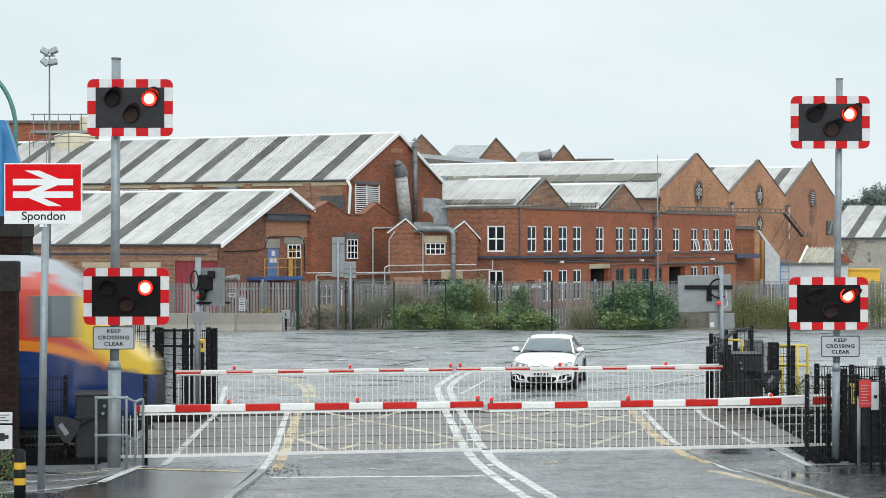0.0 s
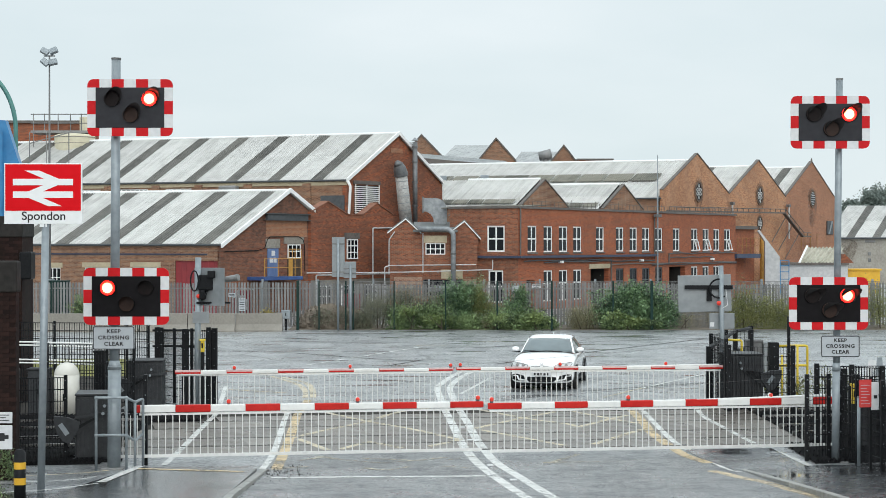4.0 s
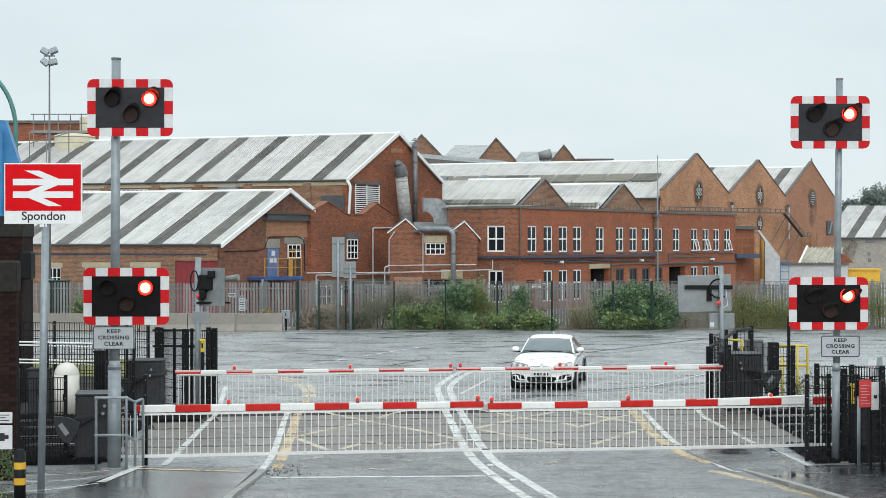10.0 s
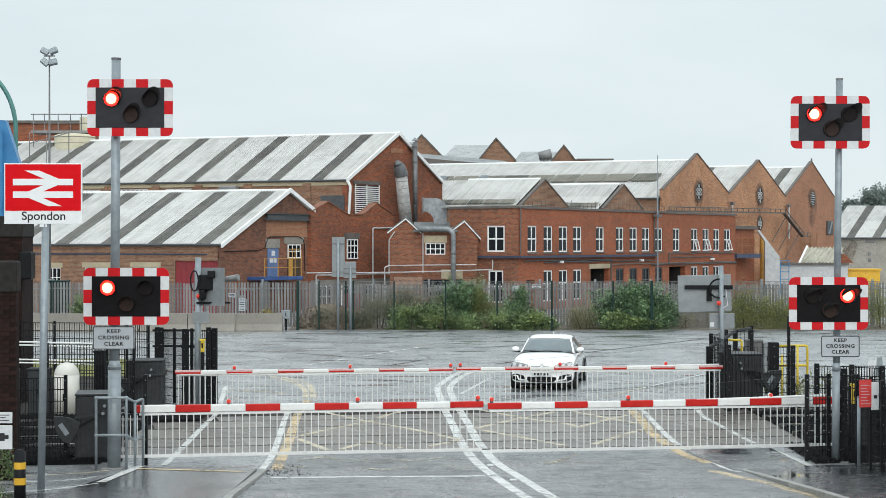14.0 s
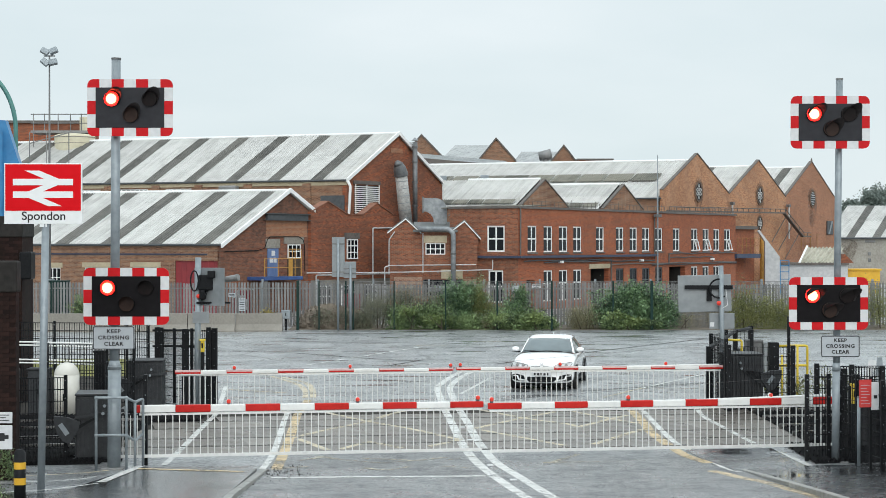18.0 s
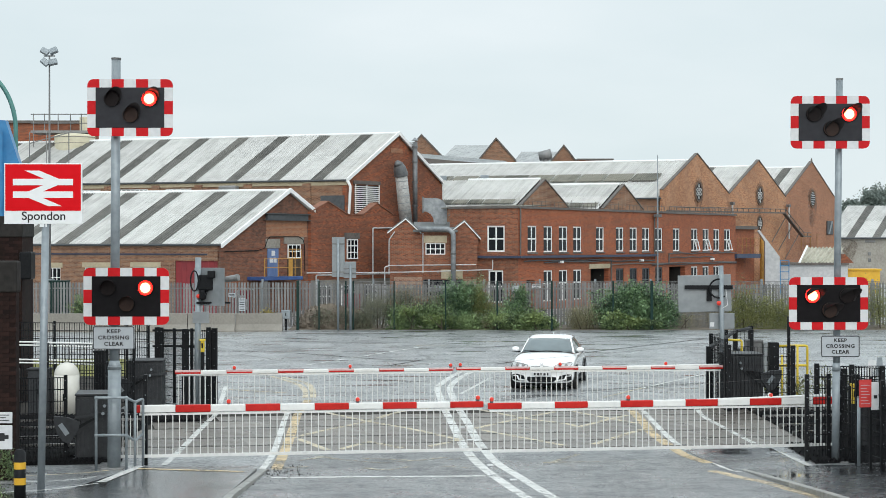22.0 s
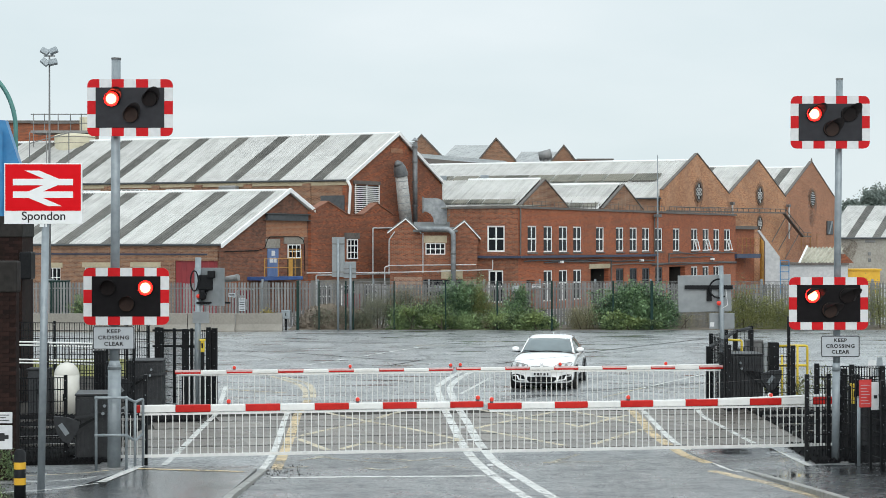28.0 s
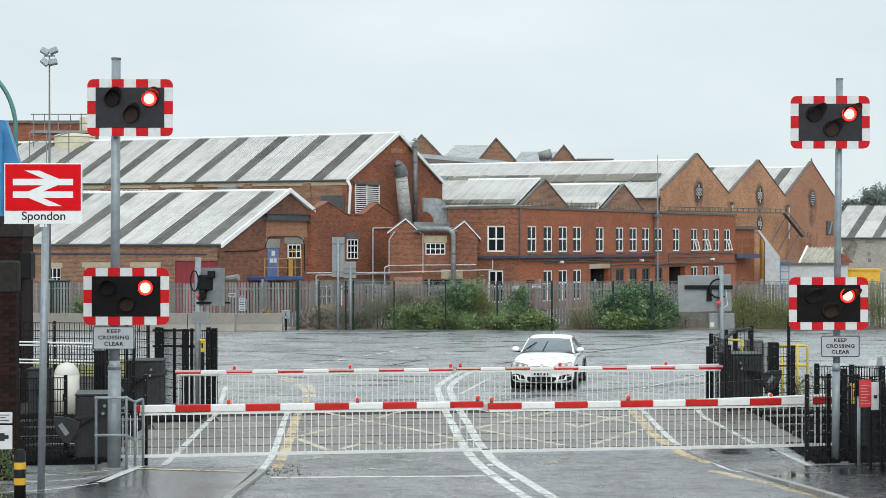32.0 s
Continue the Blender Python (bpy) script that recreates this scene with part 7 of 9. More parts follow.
def weldmesh(root, a, b, z0, z1, pitch_x=0.055, pitch_z=0.22, r=0.0035, mat="black", heavy=()):
    """A welded wire panel from a to b."""
    a, b = Vector((*a, 0)), Vector((*b, 0))
    d = b - a
    L = d.length
    d.normalize()
    bm = bmesh.new()
    n = max(2, int(L / pitch_x))
    s = Vector((-d.y, d.x, 0))
    def bar(p, q, rr):
        p, q = Vector(p), Vector(q)
        along = (q - p).normalized()
        e1 = s * rr
        e2 = along.cross(s).normalized() * rr
        vs = [bm.verts.new(c + e) for c in (p, q) for e in (e1 + e2, -e1 + e2, -e1 - e2, e1 - e2)]
        for i in range(4):
            j = (i + 1) % 4
            bm.faces.new((vs[i], vs[j], vs[4 + j], vs[4 + i]))
    for i in range(n + 1):
        p = a + d * L * i / n
        bar(p + UP * z0, p + UP * z1, r)
    k = max(1, int((z1 - z0) / pitch_z))
    for i in range(k + 1):
        z = z0 + (z1 - z0) * i / k
        bar(a + UP * z, b + UP * z, r * 1.3)
    for z in heavy:
        bar(a + UP * z, b + UP * z, 0.012)
    w = part("mesh_panel", bm, mat, root)
    tagged(w, kind="stuff")
    return w


def mesh_fence(label, pts, z, pitch=0.055, post_w=0.06, bolts=5, r=0.0036, mesh_top=None, extra=()):
    root = thing("mesh_fence", label, "fence", group="black mesh fences")
    for x, y in pts:
        post(root, x, y, z, post_w, "black", bolts)
    for a, b in zip(pts, pts[1:]):
        weldmesh(root, a, b, 0.05, (mesh_top or z) - 0.05, pitch, 0.2, r)
    return root


mesh_fence("black welded mesh fence beside the near cabinet", [(-12.0, 31.9), (-9.6, 31.7), (-7.83, 31.2), (-7.0, 31.45)], 1.62, pitch=0.047, r=0.0062)
mesh_fence("black mesh fence along the railway boundary", [(-16, 43.6), (-13.5, 43.4), (-9.85, 43.0), (-8.0, 42.9), (-7.4, 42.6)], 2.1, pitch=0.062, r=0.0066)
mesh_fence("short black mesh wing beside the far barrier", [(-9.4, 40.3), (-8.0, 40.4), (-7.35, 40.3)], 1.7, pitch=0.07, r=0.0055)
mesh_fence("black mesh wing by the far footway", [(-7.2, 42.8), (-6.37, 41.9), (-5.70, 42.3)], 1.95, pitch=0.045, r=0.0058, post_w=0.14)
mesh_fence("black fence wing around the near barrier end", [(6.78, 31.6), (7.22, 31.75), (7.45, 31.8)], 1.62, pitch=0.06, post_w=0.07, r=0.005)
mesh_fence("black mesh fence along the footway", [(7.45, 31.8), (7.60, 31.1), (7.72, 29.75), (7.8, 28.6)], 1.66, pitch=0.06, post_w=0.075, r=0.0048)
mesh_fence("black mesh fence behind the footway fence", [(7.47, 33.9), (8.1, 33.6), (8.6, 33.2), (9.4, 33.0)], 1.66, pitch=0.05, post_w=0.09, r=0.006)
mesh_fence("black mesh fence beyond the signal pole", [(6.88, 41.2), (6.89, 43.6), (7.6, 45.5), (8.3, 45.6)], 1.75, pitch=0.09, r=0.004, post_w=0.09)
mesh_fence("black mesh fence around the yellow guard rail", [(6.9, 40.9), (8.38, 40.6)], 1.62, pitch=0.075, r=0.0045, post_w=0.10)
mesh_fence("black mesh fence beside the ridged panels", [(8.0, 34.6), (9.6, 34.8), (12, 35.2)], 1.6, pitch=0.06, r=0.006)
# solid black end posts and rails
for x, y, z, w in ((-5.44, 31.02, 1.66, 0.075), (-5.82, 42.1, 1.98, 0.11), (-7.07, 42.6, 1.95, 0.09), (8.30, 42.6, 1.58, 0.24), (8.36, 41.0, 2.3, 0.07), (7.53, 31.95, 1.70, 0.15), (8.05, 33.2, 1.5, 0.1), (-7.85, 31.3, 1.75, 0.08)):
    root = thing("fence_post", "stout black steel post with pale bolts", "post", group="black posts")
    post(root, x, y, z, w, "black", 6)
slim = thing("fence_post", "slim galvanised steel post beside the black fence", "post", group="galvanised posts")
bm = bmesh.new()
tube(bm, (7.54, 30.75, 0), (7.54, 30.75, 1.26), 0.032, 10)
part("tube", bm, "galv", slim, smooth=True)
bm = bmesh.new()
tube(bm, (7.54, 30.75, 1.26), (7.54, 30.75, 1.28), 0.035, 10)
part("cap", bm, "galv_dark", slim)
gate = thing("handrail_frame", "black steel handrail of the far footway", "railing")
for q in ((-7.4, -6.3, 1.85), (-7.4, -6.3, 1.45)):
    bm = bmesh.new()
    tube(bm, (q[0], 43.2, q[2]), (q[1], 43.2, q[2]), 0.028, 8)
    part("rail", bm, "black", gate)
for x in (-7.3, -6.85, -6.4):
    bm = bmesh.new()
    tube(bm, (x, 43.2, 0), (x, 43.2, 1.9), 0.04, 8)
    part("upright", bm, "black", gate)
fence2 = thing("handrail_frame", "black steel handrail beside the yard", "railing")
for z in (1.2, 1.75):
    bm = bmesh.new()
    pipe(bm, [(6.61, 42.2, z - 0.30), (8.1, 47.0, z - 0.12), (8.8, 48.5, z - 0.11)], 0.05, 8)
    part("rail", bm, "black", fence2)
for x, y, top in ((6.61, 42.2, 1.50), (7.35, 44.6, 1.60), (8.1, 47.0, 1.68), (8.8, 48.5, 1.70)):
    bm = bmesh.new()
    box(bm, x - 0.06, x + 0.06, y - 0.06, y + 0.06, 0, top)
    part("upright", bm, "black", fence2)

# white safety rails beyond the left fence
wr = thing("white_guard_rail", "doubled white steel guard rails along the mesh fence", "guard rail")
for z in (1.58, 1.50, 1.14, 1.06):
    bm = bmesh.new()
    tube(bm, (-13.2, 42.35, z + 0.09), (-8.35, 42.35, z - 0.03), 0.021, 8)
    part("rail", bm, "boom_white", wr)
for x in (-12.9, -8.5):
    bm = bmesh.new()
    tube(bm, (x, 42.42, 0), (x, 42.42, 1.62), 0.03, 8)
    part("upright", bm, "boom_white", wr)
solo("grass_verge", fan([(-40, 51.8), (-9.3, 51.8), (-10.8, 59.5), (-40, 59.5)], 0.012), "grass", "rough yellow-green grass strip", "grass", kind="structure")

# galvanised guard rail at the pole foot
guard = thing("guard_rail", "galvanised tube guard rail round the pole foot", "guard rail")
for pts in ([(-6.2, 30.3, 0.0), (-6.2, 30.3, 1.3), (-5.66, 30.3, 1.3), (-5.66, 30.3, 0.0)], [(-6.2, 30.3, 0.63), (-5.66, 30.3, 0.63)],
            [(-5.66, 30.3, 1.3), (-5.55, 30.55, 1.2), (-5.45, 30.8, 1.24), (-5.45, 30.8, 0.0)], [(-5.55, 30.55, 1.2), (-5.55, 30.55, 0.0)], [(-5.66, 30.3, 0.63), (-5.55, 30.55, 0.5), (-5.45, 30.8, 0.6)]):
    bm = bmesh.new()
    pipe(bm, pts, 0.025, 10)
    part("tube_rail", bm, "galv", guard, smooth=True)
for p in ((-6.2, 30.3, 1.3), (-5.66, 30.3, 1.3), (-6.2, 30.3, 0.63), (-5.66, 30.3, 0.63)):
    bm = bmesh.new()
    ball(bm, p, 0.037, u=10, v=8)
    part("clamp", bm, "galv", guard, smooth=True)

# yellow guard rails by the right-hand far machine
yr = thing("yellow_guard_rail", "yellow painted tube guard rail beside the cabinet", "guard rail")
for pts in ([(8.56, 43.2, 1.45), (8.99, 43.0, 1.47), (9.24, 43.0, 1.47), (9.24, 43.0, 0.0)], [(8.99, 43.0, 0.0), (8.99, 43.0, 1.47)], [(8.56, 43.2, 0.95), (9.24, 43.0, 0.97)],
            [(8.72, 43.6, 0.0), (8.72, 43.6, 1.2)], [(7.35, 44.2, 1.55), (7.75, 44.0, 1.55), (7.75, 44.0, 0.0)]):
    bm = bmesh.new()
    pipe(bm, pts, 0.030, 8)
    part("tube_rail", bm, "yellow_steel", yr, smooth=True)


def cabinet_box(label, x, y, w, d, z0, z1, mat, name="equipment_cabinet", turn=0):
    root = thing(name, label, "cabinet", at=pose(x, y, 0, 0, 0, turn), group="trackside cabinets")
    bm = bmesh.new()
    box(bm, -w / 2, w / 2, -d / 2, d / 2, z0, z1 - 0.05, bevel=0.015)
    part("body", bm, mat, root)
    bm = bmesh.new()
    box(bm, -w / 2 - 0.02, w / 2 + 0.02, -d / 2 - 0.02, d / 2 + 0.02, z1 - 0.049, z1, bevel=0.01)
    part("lid", bm, mat, root)
    bm = bmesh.new()
    box(bm, -0.02, 0.02, -d / 2 - 0.02, -d / 2 - 0.001, (z0 + z1) / 2 - 0.06, (z0 + z1) / 2 + 0.06)
    part("handle", bm, "black", root)
    if z0 > 0:
        bm = bmesh.new()
        box(bm, -0.04, 0.04, -0.04, 0.04, 0, z0)
        part("stand", bm, "black", root)
    return root


cabinet_box("tall black post cabinet at the fence", -8.46, 41.9, 0.28, 0.3, 0.0, 1.42, "black")
cabinet_box("grey relay box beyond the fence", 8.42, 46.0, 0.42, 0.4, 0.0, 1.45, "galv_dark")
cabinet_box("small grey box on the far fence", 8.76, 45.9, 0.22, 0.3, 0.5, 1.40, "sign_back")
cabinet_box("dark grey equipment case beyond the tracks", -9.6, 40.4, 0.5, 0.4, 0.0, 1.1, "cabinet")
cabinet_box("yellow phone case on the black post", 8.0, 33.0, 0.10, 0.1, 0.94, 1.33, "yellow_steel", name="telephone_case")
cabinet_box("yellow phone case on the far pole", -5.84, 41.2, 0.09, 0.1, 1.42, 1.74, "yellow_steel", name="telephone_case")

board = thing("notice_board", "small white board on a short post beyond the fence", "sign", at=Matrix.Translation((11.26, 45.0, 0)))
bm = bmesh.new()
tube(bm, (0.05, 0.04, 0), (0.05, 0.04, 0.8), 0.03, 8)
part("post", bm, "galv", board)
bm = bmesh.new()
box(bm, -0.10, 0.10, -0.01, 0.01, 0.70, 0.98, pose(0, 0, 0, 0, 8, 0))
part("plate", bm, "white", board)

dome = thing("white_dome_marker", "cream domed plastic bollard behind the mesh", "bollard", at=Matrix.Translation((-8.92, 40.2, 0)))
bm = bmesh.new()
tube(bm, (0, 0, 0), (0, 0, 0.95), 0.295, 24)
part("column", bm, "dome", dome, smooth=True)
bm = bmesh.new()
ball(bm, (0, 0, 0.95), 0.294, u=24, v=16)
part("dome_cap", bm, "dome", dome, smooth=True)
bm = bmesh.new()
box(bm, -0.03, 0.03, -0.31, -0.29, 0.35, 0.52)
part("slot", bm, "black", dome)


def anti_trespass(label, x0, x1, y0, y1, rows):
    """Black ridged timber units laid beside the deck."""
    root = thing("anti_trespass_panel", label, "anti-trespass panel", group="ridged panels")
    for k in range(rows):
        y = y0 + (y1 - y0) * k / rows
        dy = (y1 - y0) / rows * 0.9
        n = max(1, round((x1 - x0) / 0.09))
        w = (x1 - x0) / n
        bm = bmesh.new()
        low, top = [], []
        for i in range(2 * n + 1):
            x = x0 + w * i / 2
            z = 0.09 if i % 2 else 0.02
            yy = y + SKEW * x
            low.append(bm.verts.new((x, yy, z)))
            top.append(bm.verts.new((x, yy + dy, z)))
        for i in range(2 * n):
            bm.faces.new((low[i], low[i + 1], top[i + 1], top[i]))
        a, b = bm.verts.new((x0, y + SKEW * x0, 0.0)), bm.verts.new((x1, y + SKEW * x1, 0.0))
        bm.faces.new([a, b, *reversed(low)])
        part("ridged_board", bm, "rubber", root)
    return root


anti_trespass("black ridged anti-trespass panels beside the footway", 7.40, 10.5, 33.4, 40.2, 8)
anti_trespass("black ridged anti-trespass panels at the barrier's end", 6.85, 10.5, 30.2, 33.0, 4)
anti_trespass("black ridged anti-trespass panels by the signal pole", -10.5, -6.55, 34.2, 41.0, 8)
anti_trespass("black ridged panels beside the far footway edge", -6.6, -5.55, 39.45, 41.4, 3)
anti_trespass("black ridged panels behind the near mesh fence", -13.0, -6.3, 32.1, 34.2, 3)

# ---------------------------------------------------------------- poles and signs
st = thing("station_sign", "red and white station sign on a grey pole", "station sign", at=Matrix.Translation((-6.57, 27.65, 0)))
bm = bmesh.new()
tube(bm, (0, 0.05, 0), (0.08, 0.05, 4.42), 0.062, 16)
part("pole", bm, "galv", st, smooth=True)
bm = bmesh.new()
box(bm, -0.635, 0.635, -0.02, 0.02, 0, 0.99, bevel=0.006)
plate = part("plate", bm, "sign_white", st, at=Matrix.Translation((0.055, 0, 4.375)))
bm = bmesh.new()
box(bm, -0.615, 0.615, -0.026, -0.0205, 0.215, 0.972)
part("red_field", bm, "sign_red", plate)
bm = bmesh.new()
box(bm, -0.06, 0.06, -0.01, 0.03, -0.05, 0.0)
part("clamp", bm, "sign_white", plate)
# the two crossed arrows as plain shapes
for pts in ([(-0.49, 0.63), (0.49, 0.63), (0.49, 0.735), (-0.49, 0.735)], [(-0.49, 0.425), (0.49, 0.425), (0.49, 0.53), (-0.49, 0.53)],
            [(-0.30, 0.87), (-0.06, 0.87), (0.26, 0.735), (0.02, 0.735)], [(0.24, 0.63), (0.0, 0.63), (-0.24, 0.53), (0.0, 0.53)], [(-0.24, 0.425), (0.0, 0.425), (0.31, 0.29), (0.09, 0.29)]):
    bm = bmesh.new()
    slab(bm, [(x, -0.0265, z) for x, z in pts], (0, -0.004, 0))
    part("arrow_bar", bm, "sign_white", plate)
lettering("lettering", "Spondon", 0.193, "ink", plate, Matrix.Translation((0.01, -0.0215, 0.125)) @ FACING @ Matrix.Diagonal((1.05, 1, 1, 1)), bold=0.012)

bol = thing("bollard", "black bollard with two yellow bands", "bollard", at=Matrix.Translation((-6.49, 26.0, 0)))
bm = bmesh.new()
tube(bm, (0, 0, 0), (0, 0, 0.85), 0.088, 20)
part("column", bm, "black", bol, smooth=True)
bm = bmesh.new()
tube(bm, (0, 0, 0.85), (0, 0, 0.90), 0.088, 20, 0.05)
part("cap", bm, "black", bol)
for z in (0.60, 0.36):
    bm = bmesh.new()
    tube(bm, (0, 0, z), (0, 0, z + 0.105), 0.091, 20)
    part("yellow_band", bm, "skip", bol)

for label, z0, z1, w, y in (("small white notice with lines of small print", 1.30, 1.47, 0.2, 26.0), ("white camera warning sign at the wall", 0.90, 1.27, 0.2, 26.0)):
    sg = thing("notice_sign", label, "sign", at=Matrix.Translation((-6.72, y, 0)), group="small signs")
    bm = bmesh.new()
    box(bm, -w, 0.115, -0.01, 0.01, z0, z1, bevel=0.004)
    pl = part("plate", bm, "white", sg)
    bm = bmesh.new()
    tube(bm, (-0.12, 0.04, 0), (-0.12, 0.04, z1), 0.03, 10)
    part("post", bm, "galv", sg)
    if z0 > 1.2:
        for k in range(3):
            bm = bmesh.new()
            box(bm, -0.18, 0.07 - 0.05 * (k % 2), -0.014, -0.0105, z0 + 0.04 + k * 0.04, z0 + 0.052 + k * 0.04)
            part("text_bar", bm, "ink", pl)
    else:
        bm = bmesh.new()
        box(bm, -0.12, 0.0, -0.014, -0.0105, z0 + 0.13, z0 + 0.25)
        box(bm, 0.0, 0.06, -0.014, -0.0105, z0 + 0.16, z0 + 0.22)
        part("camera_symbol", bm, "ink", pl)

rs = thing("warning_notice", "red notice with rows of small white print", "sign", at=pose(7.46, 29.9, 0, 0, 0, 14), group="small signs")
bm = bmesh.new()
box(bm, -0.13, 0.10, -0.01, 0.01, 1.17, 1.655)
pl = part("plate", bm, "faded_sign", rs)
for k in range(7):
    bm = bmesh.new()
    box(bm, -0.105, 0.075 - 0.035 * (k % 3), -0.014, -0.0105, 1.23 + k * 0.054, 1.237 + k * 0.054)
    part("text_bar", bm, "sign_grey", pl)
bm = bmesh.new()
box(bm, 0.105, 0.26, 0.0, 0.02, 1.12, 1.61)
p2 = part("white_plate", bm, "white", rs)
bm = bmesh.new()
box(bm, 0.09, 0.14, 0.021, 0.07, 0.0, 1.7)
part("post", bm, "black", rs)
bm = bmesh.new()
box(bm, 0.15, 0.215, -0.004, -0.0005, 1.32, 1.38)
part("symbol", bm, "ink", p2)

for k, (x, y, z, h, m) in enumerate(((9.55, 38.0, 1.1, 0.28, "white"), (9.95, 38.6, 1.15, 0.42, "galv"))):
    mp = thing("marker_post", "short trackside marker post with a pale plate", "marker post", at=Matrix.Translation((x, y, 0)), group="marker posts")
    bm = bmesh.new()
    tube(bm, (0, 0, 0), (0, 0, z), 0.03, 8)
    part("post", bm, "galv", mp)
    bm = bmesh.new()
    slab(bm, [(-0.11, -0.03, z - 0.1), (0.06, -0.03, z - 0.1), (0.04, -0.03, z + h - 0.1), (-0.07, -0.03, z + h - 0.1)], (0, -0.015, 0))
    part("plate", bm, m, mp)
gravel = bmesh.new()
grnd = random.Random(5)
for k in range(170):
    gx, gy = grnd.gauss(-2.9, 0.28), grnd.gauss(30.0, 0.6)
    gs = grnd.uniform(0.005, 0.016)
    bmesh.ops.create_cone(gravel, cap_ends=True, segments=5, radius1=gs, radius2=gs * 0.5, depth=gs, matrix=Matrix.Translation((gx, gy, 0.005 + gs / 2)) @ pose(0, 0, 0, grnd.uniform(-20, 20), 0, grnd.uniform(0, 90)))
solo("loose_gravel", gravel, "ballast", "dark loose grit washed onto the road", "gravel", kind="stuff")

# backs of the far-side signals and their poles
fp = thing("signal_back_pole", "grey pole with the dark back of a crossing signal", "signal", at=Matrix.Translation((-5.99, 41.3, 0)))
bm = bmesh.new()
tube(bm, (0, 0, 0), (0.03, 0, 3.72), 0.075, 14)
part("pole", bm, "galv", fp, smooth=True)
bm = bmesh.new()
box(bm, -0.16, 0.72, 0.10, 0.16, 2.55, 3.47, pose(0, 0, 0, 0, 0, -30))
part("backboard", bm, "sign_back", fp)
bm = bmesh.new()
box(bm, 0.04, 0.40, -0.15, 0.06, 2.92, 3.30, bevel=0.04)
box(bm, 0.40, 0.66, -0.12, 0.06, 2.98, 3.22, bevel=0.04)
box(bm, 0.08, 0.22, -0.2, 0.02, 2.70, 2.93, bevel=0.03)
box(bm, 0.28, 0.46, -0.22, 0.05, 3.22, 3.40, bevel=0.02)
part("lamp_housing", bm, "black", fp)
bm = bmesh.new()
tube(bm, (0.62, 0.05, 3.17), (1.02, -0.1, 3.24), 0.07, 12, 0.085)
part("visor", bm, "galv_dark", fp)
bm = bmesh.new()
pipe(bm, [(-0.05 + 0.16 * math.cos(a) * 0.6, -0.1, 3.15 + 0.25 * math.sin(a)) for a in [k * math.tau / 12 for k in range(13)]], 0.018, 6)
part("cable_loop", bm, "black", fp)
bm = bmesh.new()
ball(bm, (0.05, -0.12, 2.78), 0.055)
part("red_lamp", bm, "marker", fp)
bm = bmesh.new()
box(bm, -0.1, 0.3, -0.08, 0.0, 2.12, 2.40, bevel=0.01)
part("junction_box", bm, "sign_back", fp)
bm = bmesh.new()
tube(bm, (0.0, -0.1, 2.62), (0.82, -0.05, 2.62), 0.025, 6)
pipe(bm, [(0.12, -0.16, 3.3), (0.05, -0.2, 3.0), (0.22, -0.2, 2.75), (0.30, -0.2, 2.95)], 0.014, 6)
part("arm", bm, "black", fp)

sp = thing("signal_back_pole", "grey pole with the plain back of a signal board", "signal", at=Matrix.Translation((7.05, 43.0, 0)))
bm = bmesh.new()
tube(bm, (0.05, 0, 0), (0.0, 0, 3.5), 0.06, 14)
part("pole", bm, "galv", sp, smooth=True)
bm = bmesh.new()
box(bm, -1.0, 0.35, 0.10, 0.13, 2.33, 3.27, pose(0, 0, 0, 0, -1.5, 0), bevel=0.012)
sb = part("sign_board", bm, "sign_back", sp)
bm = bmesh.new()
box(bm, -0.91, 0.30, 0.03, 0.099, 2.90, 3.00)
box(bm, -0.35, -0.23, 0.03, 0.099, 2.60, 2.899)
part("bracket", bm, "black", sb)
bm = bmesh.new()
pipe(bm, [(-0.05 + 0.25 * math.cos(a), -0.02, 2.92 + 0.24 * math.sin(a)) for a in [math.pi * 0.4 + k * math.pi * 1.3 / 10 for k in range(11)]], 0.022, 6)
part("cable_loop", bm, "black", sp)
bm = bmesh.new()
pipe(bm, [(0.12, -0.02, 2.9), (0.16, -0.05, 2.5), (0.02, -0.08, 2.42)], 0.007, 6)
part("white_cable", bm, "white", sp)
bm = bmesh.new()
ball(bm, (-0.07, -0.1, 2.55), 0.06)
part("red_lamp", bm, "marker", sp)
bm = bmesh.new()
box(bm, -0.28, 0.36, 0.09, 0.12, 1.89, 2.29, bevel=0.01)
part("lower_plate", bm, "sign_back", sp)
bm = bmesh.new()
box(bm, -0.26, -0.16, 0.08, 0.0895, 1.95, 2.06)
part("sticker", bm, "white", sp)

for label, x, z1, bx0, bx1, bz0, bz1 in (("tall grey road sign seen from behind", -4.91, 2.45, -0.29, 0.30, 2.50, 4.37), ("small grey road sign seen from behind", -4.33, 2.5, -0.33, 0.26, 2.44, 3.22)):
    r = thing("road_sign", label, "road sign", at=Matrix.Translation((x, 79.4, 0)), group="sign backs")
    bm = bmesh.new()
    tube(bm, (0, 0, 0), (0, 0, bz1 - 0.1), 0.055, 10)
    part("post", bm, "galv", r, smooth=True)
    bm = bmesh.new()
    box(bm, bx0, bx1, 0.08, 0.12, bz0, bz1, bevel=0.01)
    pl = part("plate", bm, "sign_back", r)
    for z in (bz0 + 0.2, bz1 - 0.35):
        bm = bmesh.new()
        box(bm, bx0, bx1, 0.05, 0.079, z, z + 0.06)
        part("rail", bm, "galv_dark", pl)

